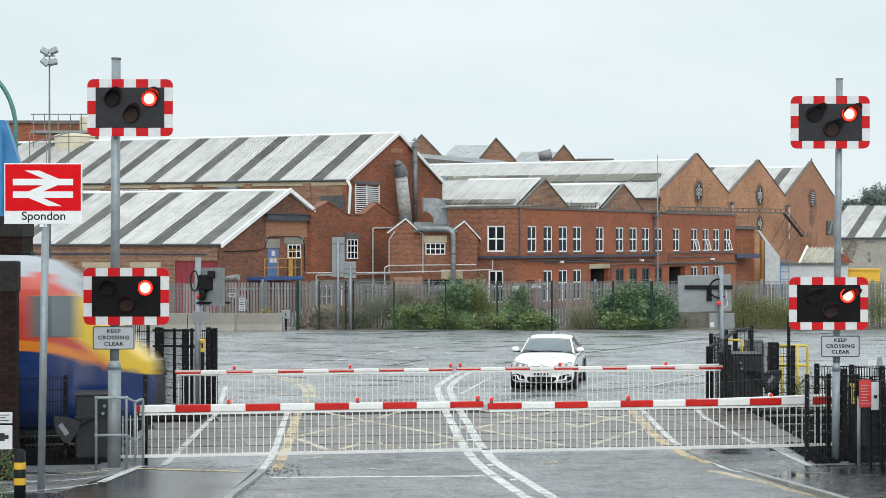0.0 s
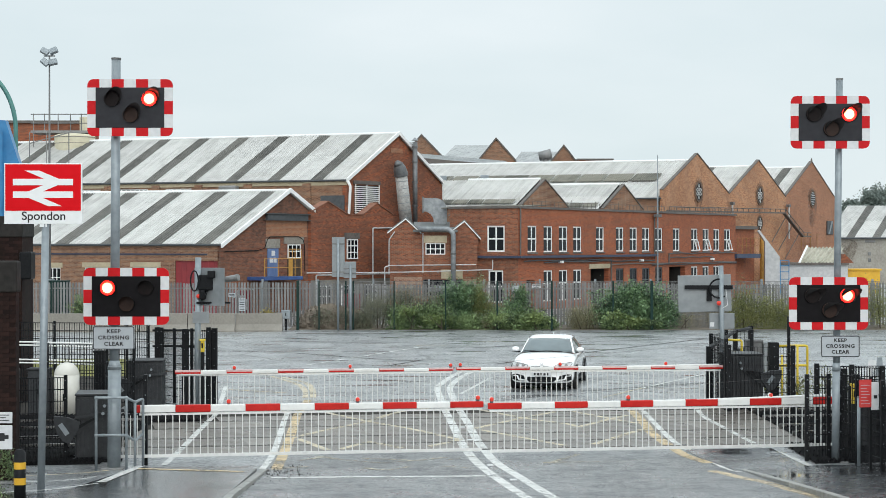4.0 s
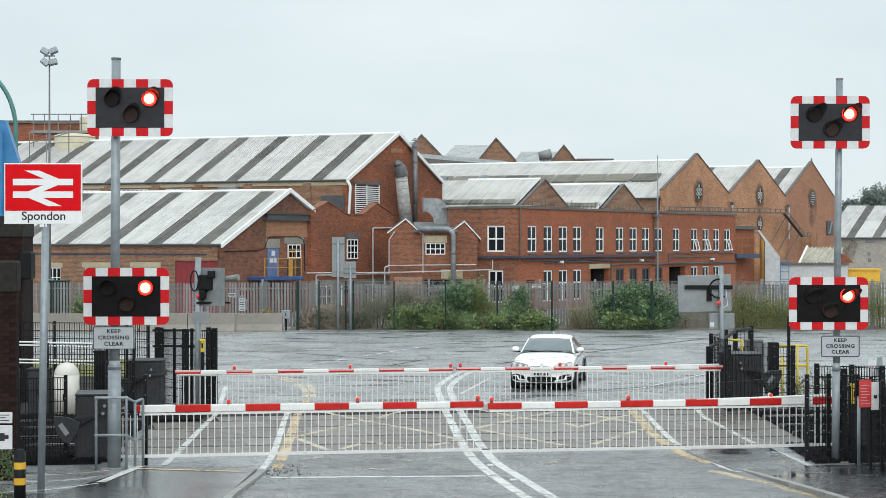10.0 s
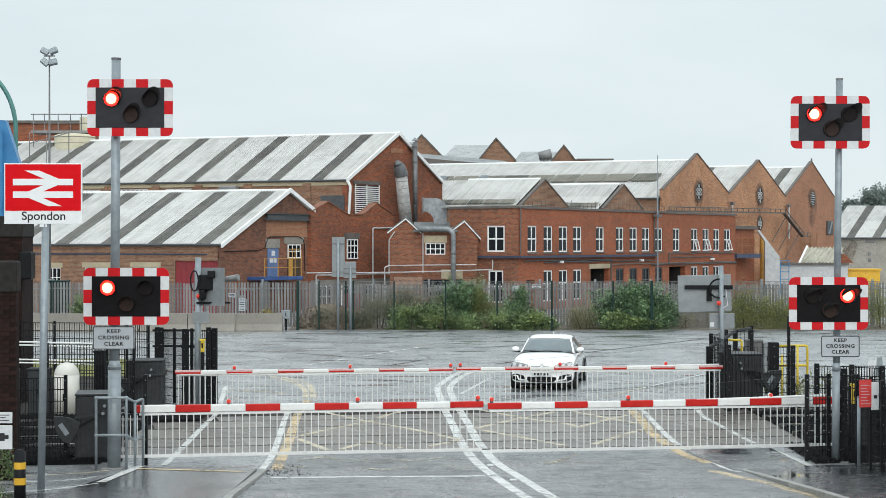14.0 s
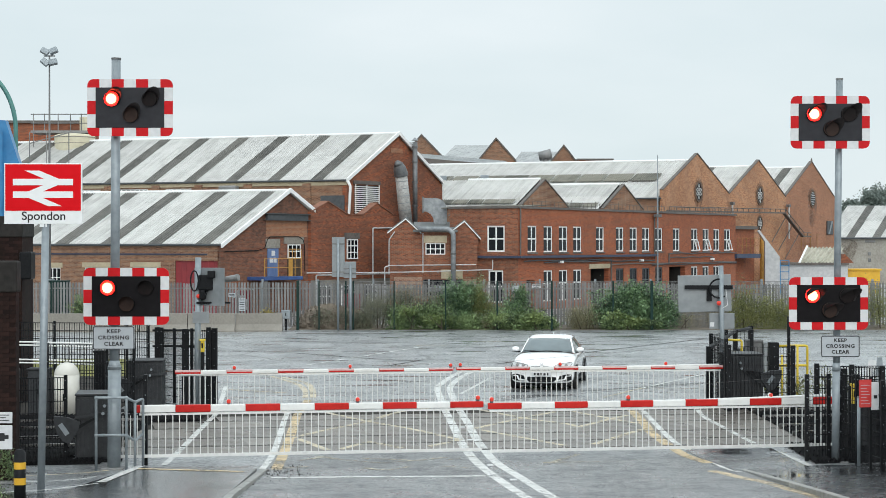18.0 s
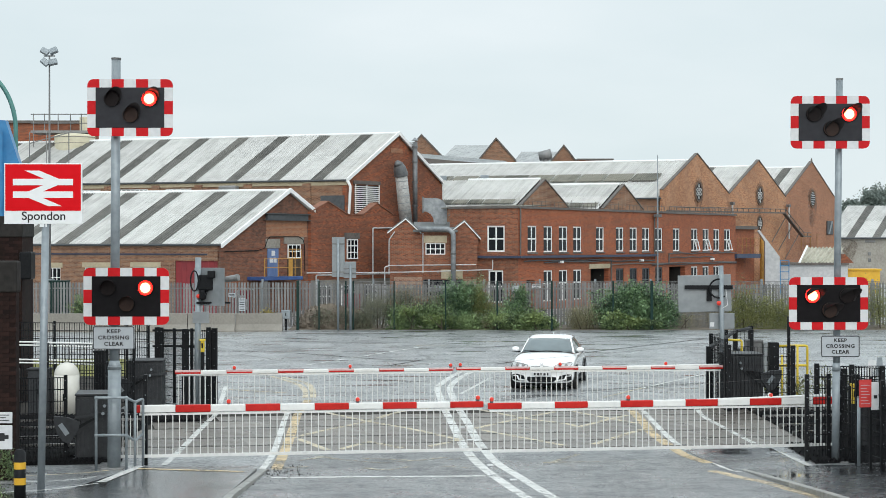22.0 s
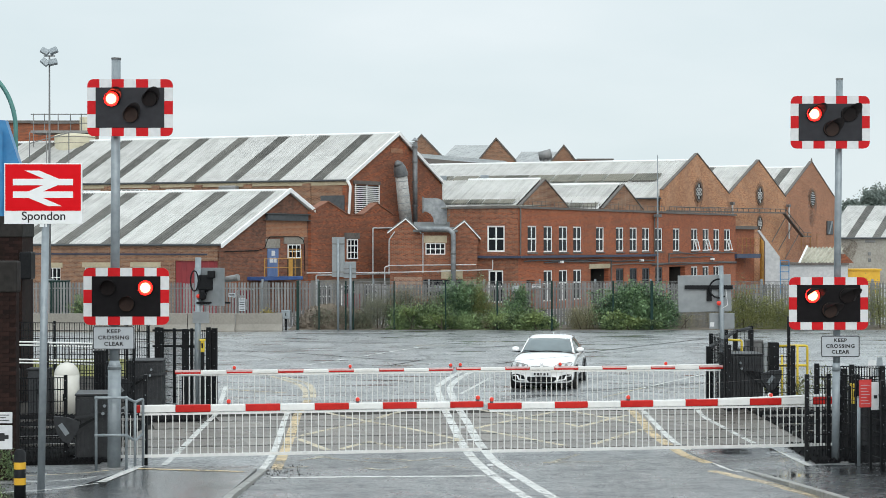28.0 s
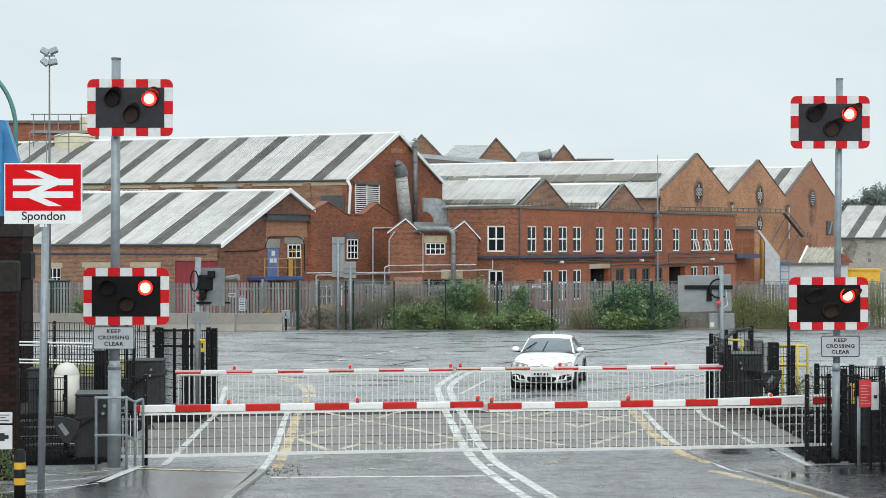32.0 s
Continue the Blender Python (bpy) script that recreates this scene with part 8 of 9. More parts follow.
fm = thing("floodlight_mast", "slender floodlight mast with four lamps", "floodlight mast", at=Matrix.Translation((-20.88, 90, 0)))
bm = bmesh.new()
tube(bm, (0, 0, 0), (0, 0, 13.8), 0.085, 10, 0.04)
part("mast", bm, "galv_dark", fm, smooth=True)
bm = bmesh.new()
box(bm, -0.25, 0.25, -0.25, 0.1, 1.4, 2.2)
part("control_box", bm, "galv", fm)
for dx, dz, tx in ((-0.25, 0.45, 30), (0.28, 0.48, -25), (-0.25, -0.12, 40), (0.25, -0.12, -12)):
    bm = bmesh.new()
    box(bm, -0.22, 0.22, -0.12, 0.12, -0.15, 0.15, pose(dx * 0.85, -0.1, 13.8 + dz, -20, tx, 0), bevel=0.03)
    part("floodlight", bm, "galv", fm)
bm = bmesh.new()
tube(bm, (-0.3, 0, 14.02), (0.3, 0, 14.02), 0.035, 6)
tube(bm, (0, 0, 13.7), (0, 0, 14.05), 0.05, 6)
part("crossbar", bm, "galv_dark", fm)

# green curved lamp column and footbridge corner at the left edge
lc = thing("lamp_column", "green swan-neck lamp column by the footbridge", "street lamp", at=Matrix.Translation((-11.46, 45.5, 0)))
bm = bmesh.new()
bend = [(0.0, 0.0, 0.0), (0.0, 0.0, 5.5)] + [(-1.4 * (1 - math.cos(k * math.pi / 40)), 0.0, 7.1 + 1.76 * math.sin(k * math.pi / 40)) for k in range(0, 19)]
loops = []
for k, p in enumerate(bend):
    q0, q1 = Vector(bend[max(0, k - 1)]), Vector(bend[min(len(bend) - 1, k + 1)])
    along = (q1 - q0).normalized()
    side_v = Vector((0, 1, 0))
    other = along.cross(side_v)
    loops.append([bm.verts.new(Vector(p) + 0.06 * (side_v * math.cos(t) + other * math.sin(t))) for t in [n * math.tau / 10 for n in range(10)]])
for u, v in zip(loops, loops[1:]):
    for n in range(10):
        bm.faces.new((u[n], u[(n + 1) % 10], v[(n + 1) % 10], v[n]))
part("column", bm, "green_lamp", lc, smooth=True)
fbg = thing("footbridge", "bright blue footbridge stair end on a brick pier", "footbridge", at=Matrix.Translation((-11.6, 44, 0)))
bm = bmesh.new()
slab(bm, [(-14.5, 43.9, 4.2), (-11.17, 43.9, 4.2), (-10.67, 43.9, 5.2), (-11.33, 43.9, 7.25), (-14.5, 43.9, 7.4)], (0, 0.3, 0))
part("side_panel", bm, "bridge_blue", fbg, world=True)
bm = bmesh.new()
pipe(bm, [(-11.4, 43.7, 3.8), (-11.4, 43.7, 7.0)], 0.05, 8)
part("downpipe", bm, "bridge_blue", fbg, world=True)
for x0, x1, y0, z1, label, nm in ((-14.5, -10.72, 43.2, 4.6, "very dark brick pier under the footbridge", "brick_pier"), (-11.0, -7.30, 29.0, 3.6, "dark brick wall end beside the platform", "brick_wall")):
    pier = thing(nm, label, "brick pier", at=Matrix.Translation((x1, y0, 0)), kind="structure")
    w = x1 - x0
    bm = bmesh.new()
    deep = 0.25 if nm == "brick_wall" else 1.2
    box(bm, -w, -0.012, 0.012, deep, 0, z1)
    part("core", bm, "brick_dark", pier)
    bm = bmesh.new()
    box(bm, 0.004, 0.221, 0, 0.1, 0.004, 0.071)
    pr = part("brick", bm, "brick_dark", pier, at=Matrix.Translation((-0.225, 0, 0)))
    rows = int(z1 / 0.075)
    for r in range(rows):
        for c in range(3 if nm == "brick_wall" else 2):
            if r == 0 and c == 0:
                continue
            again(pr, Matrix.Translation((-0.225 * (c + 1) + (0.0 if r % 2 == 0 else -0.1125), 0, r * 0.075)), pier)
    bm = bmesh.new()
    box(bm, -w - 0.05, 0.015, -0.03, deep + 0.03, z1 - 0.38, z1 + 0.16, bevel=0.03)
    part("coping", bm, "blackish_stone", pier)
bm = bmesh.new()
box(bm, -10.75, -10.45, 43.0, 43.5, 3.15, 3.85, bevel=0.04)
solo("lamp_box", bm, "black", "small dark lamp box on the pier", "lamp box")


# ---------------------------------------------------------------- boundary fence and hedge
pal = thing("palisade_fence", "weathered grey steel palisade fence", "fence", at=Matrix.Translation((0, 84, 0)), kind="structure")
bm = bmesh.new()
pts = [(-0.049, 0), (0.049, 0), (0.049, 2.10), (0.025, 2.16), (0.0, 2.12), (-0.025, 2.16), (-0.049, 2.10)]
slab(bm, [(x, 0.0, z) for x, z in pts], (0, 0.02, 0))
pale = part("pale", bm, "galv_dark", pal, at=Matrix.Translation((-13.0, 0, 0)))
for k in range(1, 270):
    again(pale, Matrix.Translation((-13.0 + k * 0.152, 0, 0.05 * math.sin(k * 0.06) - 0.05)) @ pose(0, 0, 0, 0, 0.5 * math.sin(k * 1.7), 0), pal)
for z in (0.45, 1.85):
    bm = bmesh.new()
    box(bm, -13.2, 28.0, 0.021, 0.06, z - 0.03, z + 0.03)
    part("rail", bm, "galv_dark", pal)
for k in range(15):
    bm = bmesh.new()
    x = -17.2 + k * 2.75
    box(bm, x - 0.05, x + 0.05, 0.061, 0.16, 0, 2.3)
    part("post", bm, "galv", pal)
pal2 = thing("palisade_fence", "grey steel palisade fence behind the station sign", "fence", at=Matrix.Translation((-13.2, 84.0, 0)), kind="structure")
for k in range(66):
    again(pale, Matrix.Translation((0.05 - k * 0.152, 0, 0)), pal2)
bm = bmesh.new()
box(bm, -10.2, 0.3, 0.021, 0.06, 1.82, 1.88)
part("rail", bm, "galv_dark", pal2)
mf = thing("green_mesh_fence", "dark green posts of a fine mesh fence", "fence", at=Matrix.Translation((0, 79.75, 0)))
for x, w in ((-18.4, 0.06), (-6.83, 0.13), (-5.83, 0.06), (-4.57, 0.07), (-4.22, 0.08), (-2.30, 0.06), (0.12, 0.06), (2.55, 0.08), (5.12, 0.09), (8.0, 0.08), (9.82, 0.13), (17.1, 0.07)):
    bm = bmesh.new()
    box(bm, x - w / 2, x + w / 2, -0.04, 0.04, 0, 2.32, bevel=0.01)
    part("post", bm, "green_steel", mf)
weldmesh(mf, (-7.0, 1.85), (21, 1.85), 0.05, 2.25, 0.055, 0.2, 0.0068, "galv_dark")
for label, x, zc, w, h, bars in (("small white notice on the palisade", -10.45, 1.52, 0.34, 0.18, 2), ("tall pale notice board on the palisade", -9.95, 1.05, 0.32, 0.62, 5), ("white plate on the palisade fence", 4.61, 1.95, 0.44, 0.18, 2), ("grey square plate on the palisade", 3.6, 1.82, 0.34, 0.34, 0)):
    fsn = thing("fence_sign", label, "sign", at=Matrix.Translation((x, 83.97, 0)), group="fence signs")
    bm = bmesh.new()
    box(bm, -w / 2, w / 2, -0.02, 0.0, zc - h / 2, zc + h / 2)
    pl = part("plate", bm, "white" if x > 0 and bars else "sign_grey", fsn)
    for k in range(bars):
        bm = bmesh.new()
        zz = zc - h / 2 + h * (k + 0.7) / (bars + 0.4)
        box(bm, -w * 0.38, w * 0.38, -0.024, -0.0205, zz - 0.02, zz + 0.015)
        part("text_bar", bm, "ink", pl)
hoarding = thing("hoarding", "dull red boarded hoarding behind the palisade", "hoarding", at=Matrix.Translation((-4.55, 85.6, 0)))
for k in range(4):
    bm = bmesh.new()
    box(bm, -0.50 + k * 0.25, -0.26 + k * 0.25, 0, 0.05, 0.0, 1.55)
    part("board", bm, "door_red", hoarding)
redbox = thing("switch_cabinet", "dark red steel cabinet with white labels behind the palisade", "cabinet", at=Matrix.Translation((-10.08, 84.7, 0)))
bm = bmesh.new()
box(bm, -0.47, 0.47, -0.2, 0.25, 0.0, 1.72, bevel=0.03)
part("body", bm, "door_red", redbox)
for x, z, w, h in ((-0.36, 1.36, 0.16, 0.12), (-0.14, 1.36, 0.16, 0.12), (0.10, 1.38, 0.12, 0.10), (0.20, 0.75, 0.16, 0.55)):
    bm = bmesh.new()
    box(bm, x, x + w, -0.215, -0.201, z, z + h)
    part("label_plate", bm, "white", redbox)
hoop = thing("guard_hoop", "white tube guard hoop beside the red cabinet", "guard rail", at=Matrix.Translation((-9.75, 84.3, 0)))
bm = bmesh.new()
pipe(bm, [(-0.45, 0, 0), (-0.45, 0, 1.70), (-0.38, 0, 1.82), (0.30, 0, 1.82), (0.38, 0, 1.70), (0.38, 0, 0)], 0.035, 8)
part("tube", bm, "pipe_grey", hoop, smooth=True)
jb = thing("concrete_barrier", "weathered concrete traffic barrier block", "concrete barrier", at=Matrix.Translation((-7.45, 78.6, 0)), group="concrete barriers")
bm = bmesh.new()
prof_j = [(-0.36, 0), (-0.36, 0.06), (-0.14, 0.34), (-0.10, 0.84), (0.10, 0.84), (0.14, 0.34), (0.36, 0.06), (0.36, 0)]
slab(bm, [(0, y, z) for y, z in prof_j], (-2.15, 0, 0))
part("block", bm, "barrier_concrete", jb)
copy_thing(jb, pose(-9.62, 78.4, 0, 0, 0, 3))
copy_thing(jb, pose(-11.8, 78.3, 0, 0, 0, 2))
copy_thing(jb, pose(-14.0, 78.2, 0, 0, 0, 1))
copy_thing(jb, pose(-16.2, 78.2, 0, 0, 0, 0))
copy_thing(jb, pose(-18.4, 78.2, 0, 0, 0, 0))
cabinet_box("small grey box on a post by the barrier", -7.35, 79.4, 0.4, 0.3, 0.55, 0.95, "galv")
cabinet_box("green electricity cabinet by the wall", -19.6, 86.0, 1.2, 0.8, 0.0, 2.2, "green_steel")
solo("verge", fan([(-7.3, 79.7), (40, 79.4), (40, 84.5), (-7.3, 84.5)], 0.02), "soil", "stony soil strip before the fence", "verge", kind="structure")
lowwall = thing("retaining_wall", "low buff block wall behind the weeds", "wall", at=Matrix.Translation((12, 82.5, 0)))
bm = bmesh.new()
box(bm, 11.2, 15.2, 82.2, 82.5, 0, 0.75)
part("wall", bm, "concrete", lowwall, world=True)


def leaves(bm, rnd, n, centre, radii, size, flat=0.5, top_bias=0.0):
    """Small leaf blades through a lumpy volume."""
    cx, cy, cz = centre
    for _ in range(n):
        while True:
            p = Vector((rnd.uniform(-1, 1), rnd.uniform(-1, 1), rnd.uniform(-1, 1)))
            if 0.35 < p.length < 1.0:
                break
        p = p * (0.78 + 0.85 * noise.noise(p * 3.1 + Vector((cx, cy, cz)))) * (1.0 if rnd.random() < 0.82 else rnd.uniform(1.05, 1.35))
        c = Vector((cx + p.x * radii[0], cy + p.y * radii[1], max(0.03, cz + p.z * radii[2])))
        s = size * rnd.uniform(0.6, 1.4)
        m = Euler((rnd.uniform(-1.1, 1.1), rnd.uniform(-1.1, 1.1), rnd.uniform(0, 6.3))).to_matrix()
        vs = [bm.verts.new(c + m @ Vector(q)) for q in ((-s * 0.5, 0, 0), (0, -s * flat * 0.5, s * 0.1), (s * 0.6, 0, 0), (0, s * flat * 0.5, s * 0.1))]
        bm.faces.new(vs)


def bush(name, label, clumps, mat, size, seed, flat=0.6, stems=6, thick=1.0):
    rnd = random.Random(seed)
    c0 = clumps[0][0]
    root = thing(name, label, "bush", at=Matrix.Translation((c0[0], c0[1], 0)), group="hedge along the fence")
    for k in range(min(stems, 2 * len(clumps))):
        a = clumps[k % len(clumps)]
        bm = bmesh.new()
        tube(bm, (a[0][0] + rnd.uniform(-0.3, 0.3), a[0][1], 0), (a[0][0] + rnd.uniform(-1, 1) * a[1][0] * 0.6, a[0][1] + rnd.uniform(-0.3, 0.3), a[0][2] + a[1][2] * 0.5), 0.03, 5, 0.01)
        part("stem", bm, "bark", root, world=True)
    bm = bmesh.new()
    for c, r, n in clumps:
        if c[1] > 70:
            leaves(bm, rnd, int(n * 3.2), c, r, size * 0.52, flat)
        else:
            leaves(bm, rnd, n, c, r, size, flat)
    part("foliage", bm, mat, root, world=True)
    return root


bush("bramble", "sprawling green bramble at the verge", [((-1.9, 80.2, 0.5), (0.9, 0.7, 0.75), 1500), ((-0.5, 80.3, 0.5), (1.2, 0.7, 0.9), 2200), ((1.2, 80.2, 0.3), (1.0, 0.6, 0.5), 900), ((2.6, 80.1, 0.4), (0.9, 0.6, 0.6), 1000)], "leaf_bramble", 0.17, 1)
bush("weed", "pale flowering weeds before the fence", [((-3.2, 80.9, 0.9), (1.1, 0.5, 0.95), 2200), ((-1.9, 81.0, 1.15), (1.2, 0.5, 1.1), 2600), ((-0.5, 80.9, 1.0), (0.9, 0.5, 0.95), 1500)], "leaf_dull", 0.11, 2, 0.4)
bush("shrub", "upright green shrub before the palisade", [((0.55, 80.9, 1.2), (0.85, 0.6, 1.25), 1900), ((1.35, 81.0, 1.35), (0.9, 0.6, 1.15), 1900), ((0.9, 80.7, 0.4), (1.2, 0.5, 0.6), 900)], "leaf_dark", 0.16, 3)
bush("shrub", "straggling olive shrub with thin stems", [((1.75, 80.7, 1.2), (0.6, 0.5, 1.15), 1300), ((2.3, 80.8, 0.7), (0.8, 0.5, 0.8), 1100)], "leaf_olive", 0.12, 4, 0.4)
bush("shrub", "small pointed green shrub", [((3.5, 80.8, 0.85), (0.75, 0.5, 1.1), 1600), ((3.75, 80.9, 1.5), (0.4, 0.4, 0.65), 500), ((3.1, 80.6, 0.5), (0.9, 0.5, 0.65), 900)], "leaf_dark", 0.15, 5)
bush("bramble", "low bright green bramble patch", [((4.0, 80.1, 0.35), (1.0, 0.7, 0.7), 1700), ((5.0, 80.2, 0.25), (0.6, 0.5, 0.4), 500)], "leaf_bramble", 0.18, 6)
bush("weed", "dry brown weed tuft", [((6.5, 80.6, 0.45), (0.9, 0.5, 0.75), 1500), ((7.2, 80.7, 0.6), (0.6, 0.4, 0.75), 900)], "leaf_weed", 0.13, 7, 0.25)
bush("shrub", "large rounded dark green shrub", [((8.3, 80.6, 0.9), (1.4, 0.9, 1.15), 2600), ((9.6, 80.7, 1.05), (1.5, 0.9, 1.2), 3000), ((10.4, 80.6, 0.7), (1.0, 0.8, 0.95), 1600), ((9.0, 80.7, 1.7), (1.0, 0.6, 0.6), 1100)], "leaf_dark", 0.18, 8)
bush("bramble", "bright green bramble under the shrub", [((8.1, 79.8, 0.4), (0.7, 0.4, 0.5), 700), ((9.4, 79.8, 0.25), (1.0, 0.3, 0.3), 600)], "leaf_bramble", 0.18, 9)
bush("weed", "tall yellow-green roadside weeds", [((14.3, 80.8, 0.9), (0.9, 0.6, 1.3), 2000), ((15.4, 80.7, 0.7), (1.0, 0.6, 1.1), 2000), ((16.5, 80.9, 0.6), (1.0, 0.6, 1.0), 1500), ((18.0, 80.9, 0.9), (1.0, 0.6, 1.1), 1200), ((19.4, 80.9, 1.0), (1.0, 0.6, 1.2), 1400), ((20.8, 80.9, 1.0), (0.9, 0.6, 1.2), 1200)], "leaf_olive", 0.15, 10, 0.35)
bush("weed", "grey dead stalks by the boundary", [((13.2, 81.0, 0.8), (0.9, 0.4, 0.8), 500), ((11.6, 81.0, 0.4), (0.8, 0.4, 0.5), 400), ((19.5, 81.2, 1.3), (1.2, 0.4, 1.2), 500)], "leaf_weed", 0.10, 11, 0.25)
bush("weed", "yellow flowering weeds behind the concrete barrier", [((-8.6, 83.2, 0.55), (0.45, 0.3, 0.35), 500)], "leaf_yellow", 0.11, 31, 0.4)
bush("weed", "sparse weeds on the rubble heap", [((-5.6, 80.5, 0.45), (0.8, 0.4, 0.6), 700), ((-4.9, 80.5, 0.4), (0.7, 0.4, 0.6), 600), ((-3.9, 80.5, 0.4), (0.8, 0.4, 0.6), 800)], "leaf_dull", 0.12, 12, 0.4)
bush("shrub", "green bush behind the signal pole", [((-17.6, 83.0, 0.8), (0.8, 0.6, 0.9), 1200)], "leaf_bramble", 0.15, 13)
bush("weed", "weeds beside the yellow rail", [((8.9, 42.5, 0.4), (0.6, 0.6, 0.5), 700), ((8.4, 43.5, 0.5), (0.4, 0.4, 0.45), 300), ((10.2, 44.0, 0.4), (1.2, 0.6, 0.5), 600)], "leaf_olive", 0.07, 14, 0.35)
bush("weed", "small weeds at the wall foot", [((-6.95, 26.2, 0.2), (0.2, 0.3, 0.25), 400)], "leaf_bramble", 0.045, 15, 0.4)
bush("weed", "weeds growing through the footway fence", [((8.6, 31.0, 0.3), (0.35, 0.5, 0.4), 500)], "leaf_bramble", 0.05, 16, 0.4)
bush("bramble", "fresh yellow-green bramble shoots", [((8.2, 79.75, 0.55), (0.45, 0.25, 0.35), 330), ((8.9, 79.7, 0.4), (0.7, 0.25, 0.22), 260)], "leaf_bright", 0.24, 21)
bush("bramble", "fresh green bramble shoots at the kerb", [((-1.6, 79.8, 0.85), (0.6, 0.25, 0.25), 200), ((-0.3, 79.8, 0.5), (0.9, 0.25, 0.3), 250), ((4.3, 79.6, 0.6), (0.7, 0.25, 0.35), 250), ((2.5, 79.7, 0.55), (0.6, 0.2, 0.25), 150)], "leaf_bright", 0.20, 22)
bush("weed", "green weeds at the foot of the dark wall", [((-7.42, 28.72, 0.36), (0.20, 0.14, 0.34), 320), ((-7.28, 28.7, 0.2), (0.16, 0.12, 0.2), 160)], "leaf_bramble", 0.055, 57, 0.4, stems=3)
bush("weed", "tan dry grass tuft at the kerb", [((6.5, 80.0, 0.5), (0.75, 0.3, 0.7), 900), ((2.2, 79.9, 0.4), (0.5, 0.25, 0.5), 350)], "leaf_weed", 0.15, 23, 0.2)
heap = bmesh.new()
bmesh.ops.create_icosphere(heap, subdivisions=4, radius=1.0, matrix=Matrix.Translation((-5.3, 81.2, 0)) @ Matrix.Diagonal((1.75, 0.9, 1.12, 1)))
for v in heap.verts:
    v.co += Vector((0.4, 0.4, 1)) * (0.22 * noise.noise(v.co * 2.3) + 0.06 * noise.noise(v.co * 8.0))
    v.co.z = max(v.co.z, 0.0)
hrnd = random.Random(77)
for v in [v for v in heap.verts if v.co.z > 0.02 and v.co.y < 81.5]:
    for k in range(4):
        q = hrnd.uniform(0.012, 0.045)
        c = v.co + Vector((hrnd.uniform(-0.14, 0.14), hrnd.uniform(-0.1, 0.05), hrnd.uniform(-0.02, 0.02)))
        m = Matrix.Translation(c) @ pose(0, 0, 0, hrnd.uniform(0, 90), hrnd.uniform(0, 90), hrnd.uniform(0, 90))
        box(heap, -q, q, -q * 0.7, q * 0.7, -q * 0.5, q * 0.5, m)
solo("rubble_heap", heap, "soil", "low heap of stony rubble by the fence", "rubble heap", kind="stuff")

# far trees on the right
for k, (x, y, h, r) in enumerate(((50.3, 205, 9.6, 2.0), (53.8, 206, 11.3, 2.8), (57.2, 210, 13, 3.4), (48.4, 212, 8.8, 1.6))):
    rnd = random.Random(40 + k)
    tr = thing("tree", "distant hazy green broadleaf tree", "tree", at=Matrix.Translation((x, y, 0)), group="distant trees")
    bm = bmesh.new()
    tube(bm, (x, y, 0), (x, y, h * 0.6), 0.3, 8, 0.15)
    for j in range(5):
        a = j * 1.3
        tube(bm, (x, y, h * (0.4 + 0.08 * j)), (x + math.cos(a) * r * 0.7, y + math.sin(a) * r * 0.7, h * (0.6 + 0.07 * j)), 0.12, 6, 0.04)
    part("trunk", bm, "bark", tr, world=True)
    bm = bmesh.new()
    for j in range(9):
        a = j * 2.4
        leaves(bm, rnd, 5000, (x + math.cos(a) * r * 0.55, y + math.sin(a) * r * 0.55, h * 0.75 + rnd.uniform(-1.8, 1.3)), (r * 0.6, r * 0.6, 1.3), 0.23, 0.7)
    part("crown", bm, "leaf_far", tr, world=True)


# ---------------------------------------------------------------- the waiting car
car = thing("car", "white coupe waiting with parked wipers behind the barrier", "car", at=pose(2.72, 46.85, 0, 0, 0, -9.5))


def loft(bm, rings, close_ends=True):
    vs = [[bm.verts.new(p) for p in r] for r in rings]
    n = len(vs[0])
    for a, b in zip(vs, vs[1:]):
        for i in range(n):
            j = (i + 1) % n
            bm.faces.new((a[i], a[j], b[j], b[i]))
    if close_ends:
        bm.faces.new(list(reversed(vs[0])))
        bm.faces.new(vs[-1])
    return vs


def car_ring(y, w, zb, zs, zt, bow):
    """A cross-section of the body; its sides are swept back by bow, so that the nose is round in plan."""
    half = [(0.55 * w, zb), (0.90 * w, zb + 0.01), (0.985 * w, zb + 0.09), (w, (zb + zs) / 2), (0.985 * w, zs - 0.06), (0.93 * w, zs), (0.70 * w, zt - 0.022), (0.34 * w, zt)]
    ring = [(x, z) for x, z in half] + [(-x, z) for x, z in reversed(half)]
    return [(x, y + bow * (abs(x) / 0.9) ** 3, z) for x, z in ring]


def nose(x, out=0.0):
    """Depth of the rounded front at x."""
    return 0.24 * (abs(x) / 0.9) ** 3 - out


def fascia(pts, out, deep=0.03):
    """A piece let into the rounded front."""
    bm = bmesh.new()
    slab(bm, [(x, nose(x, out), z) for x, z in pts], (0, deep, 0))
    return bm


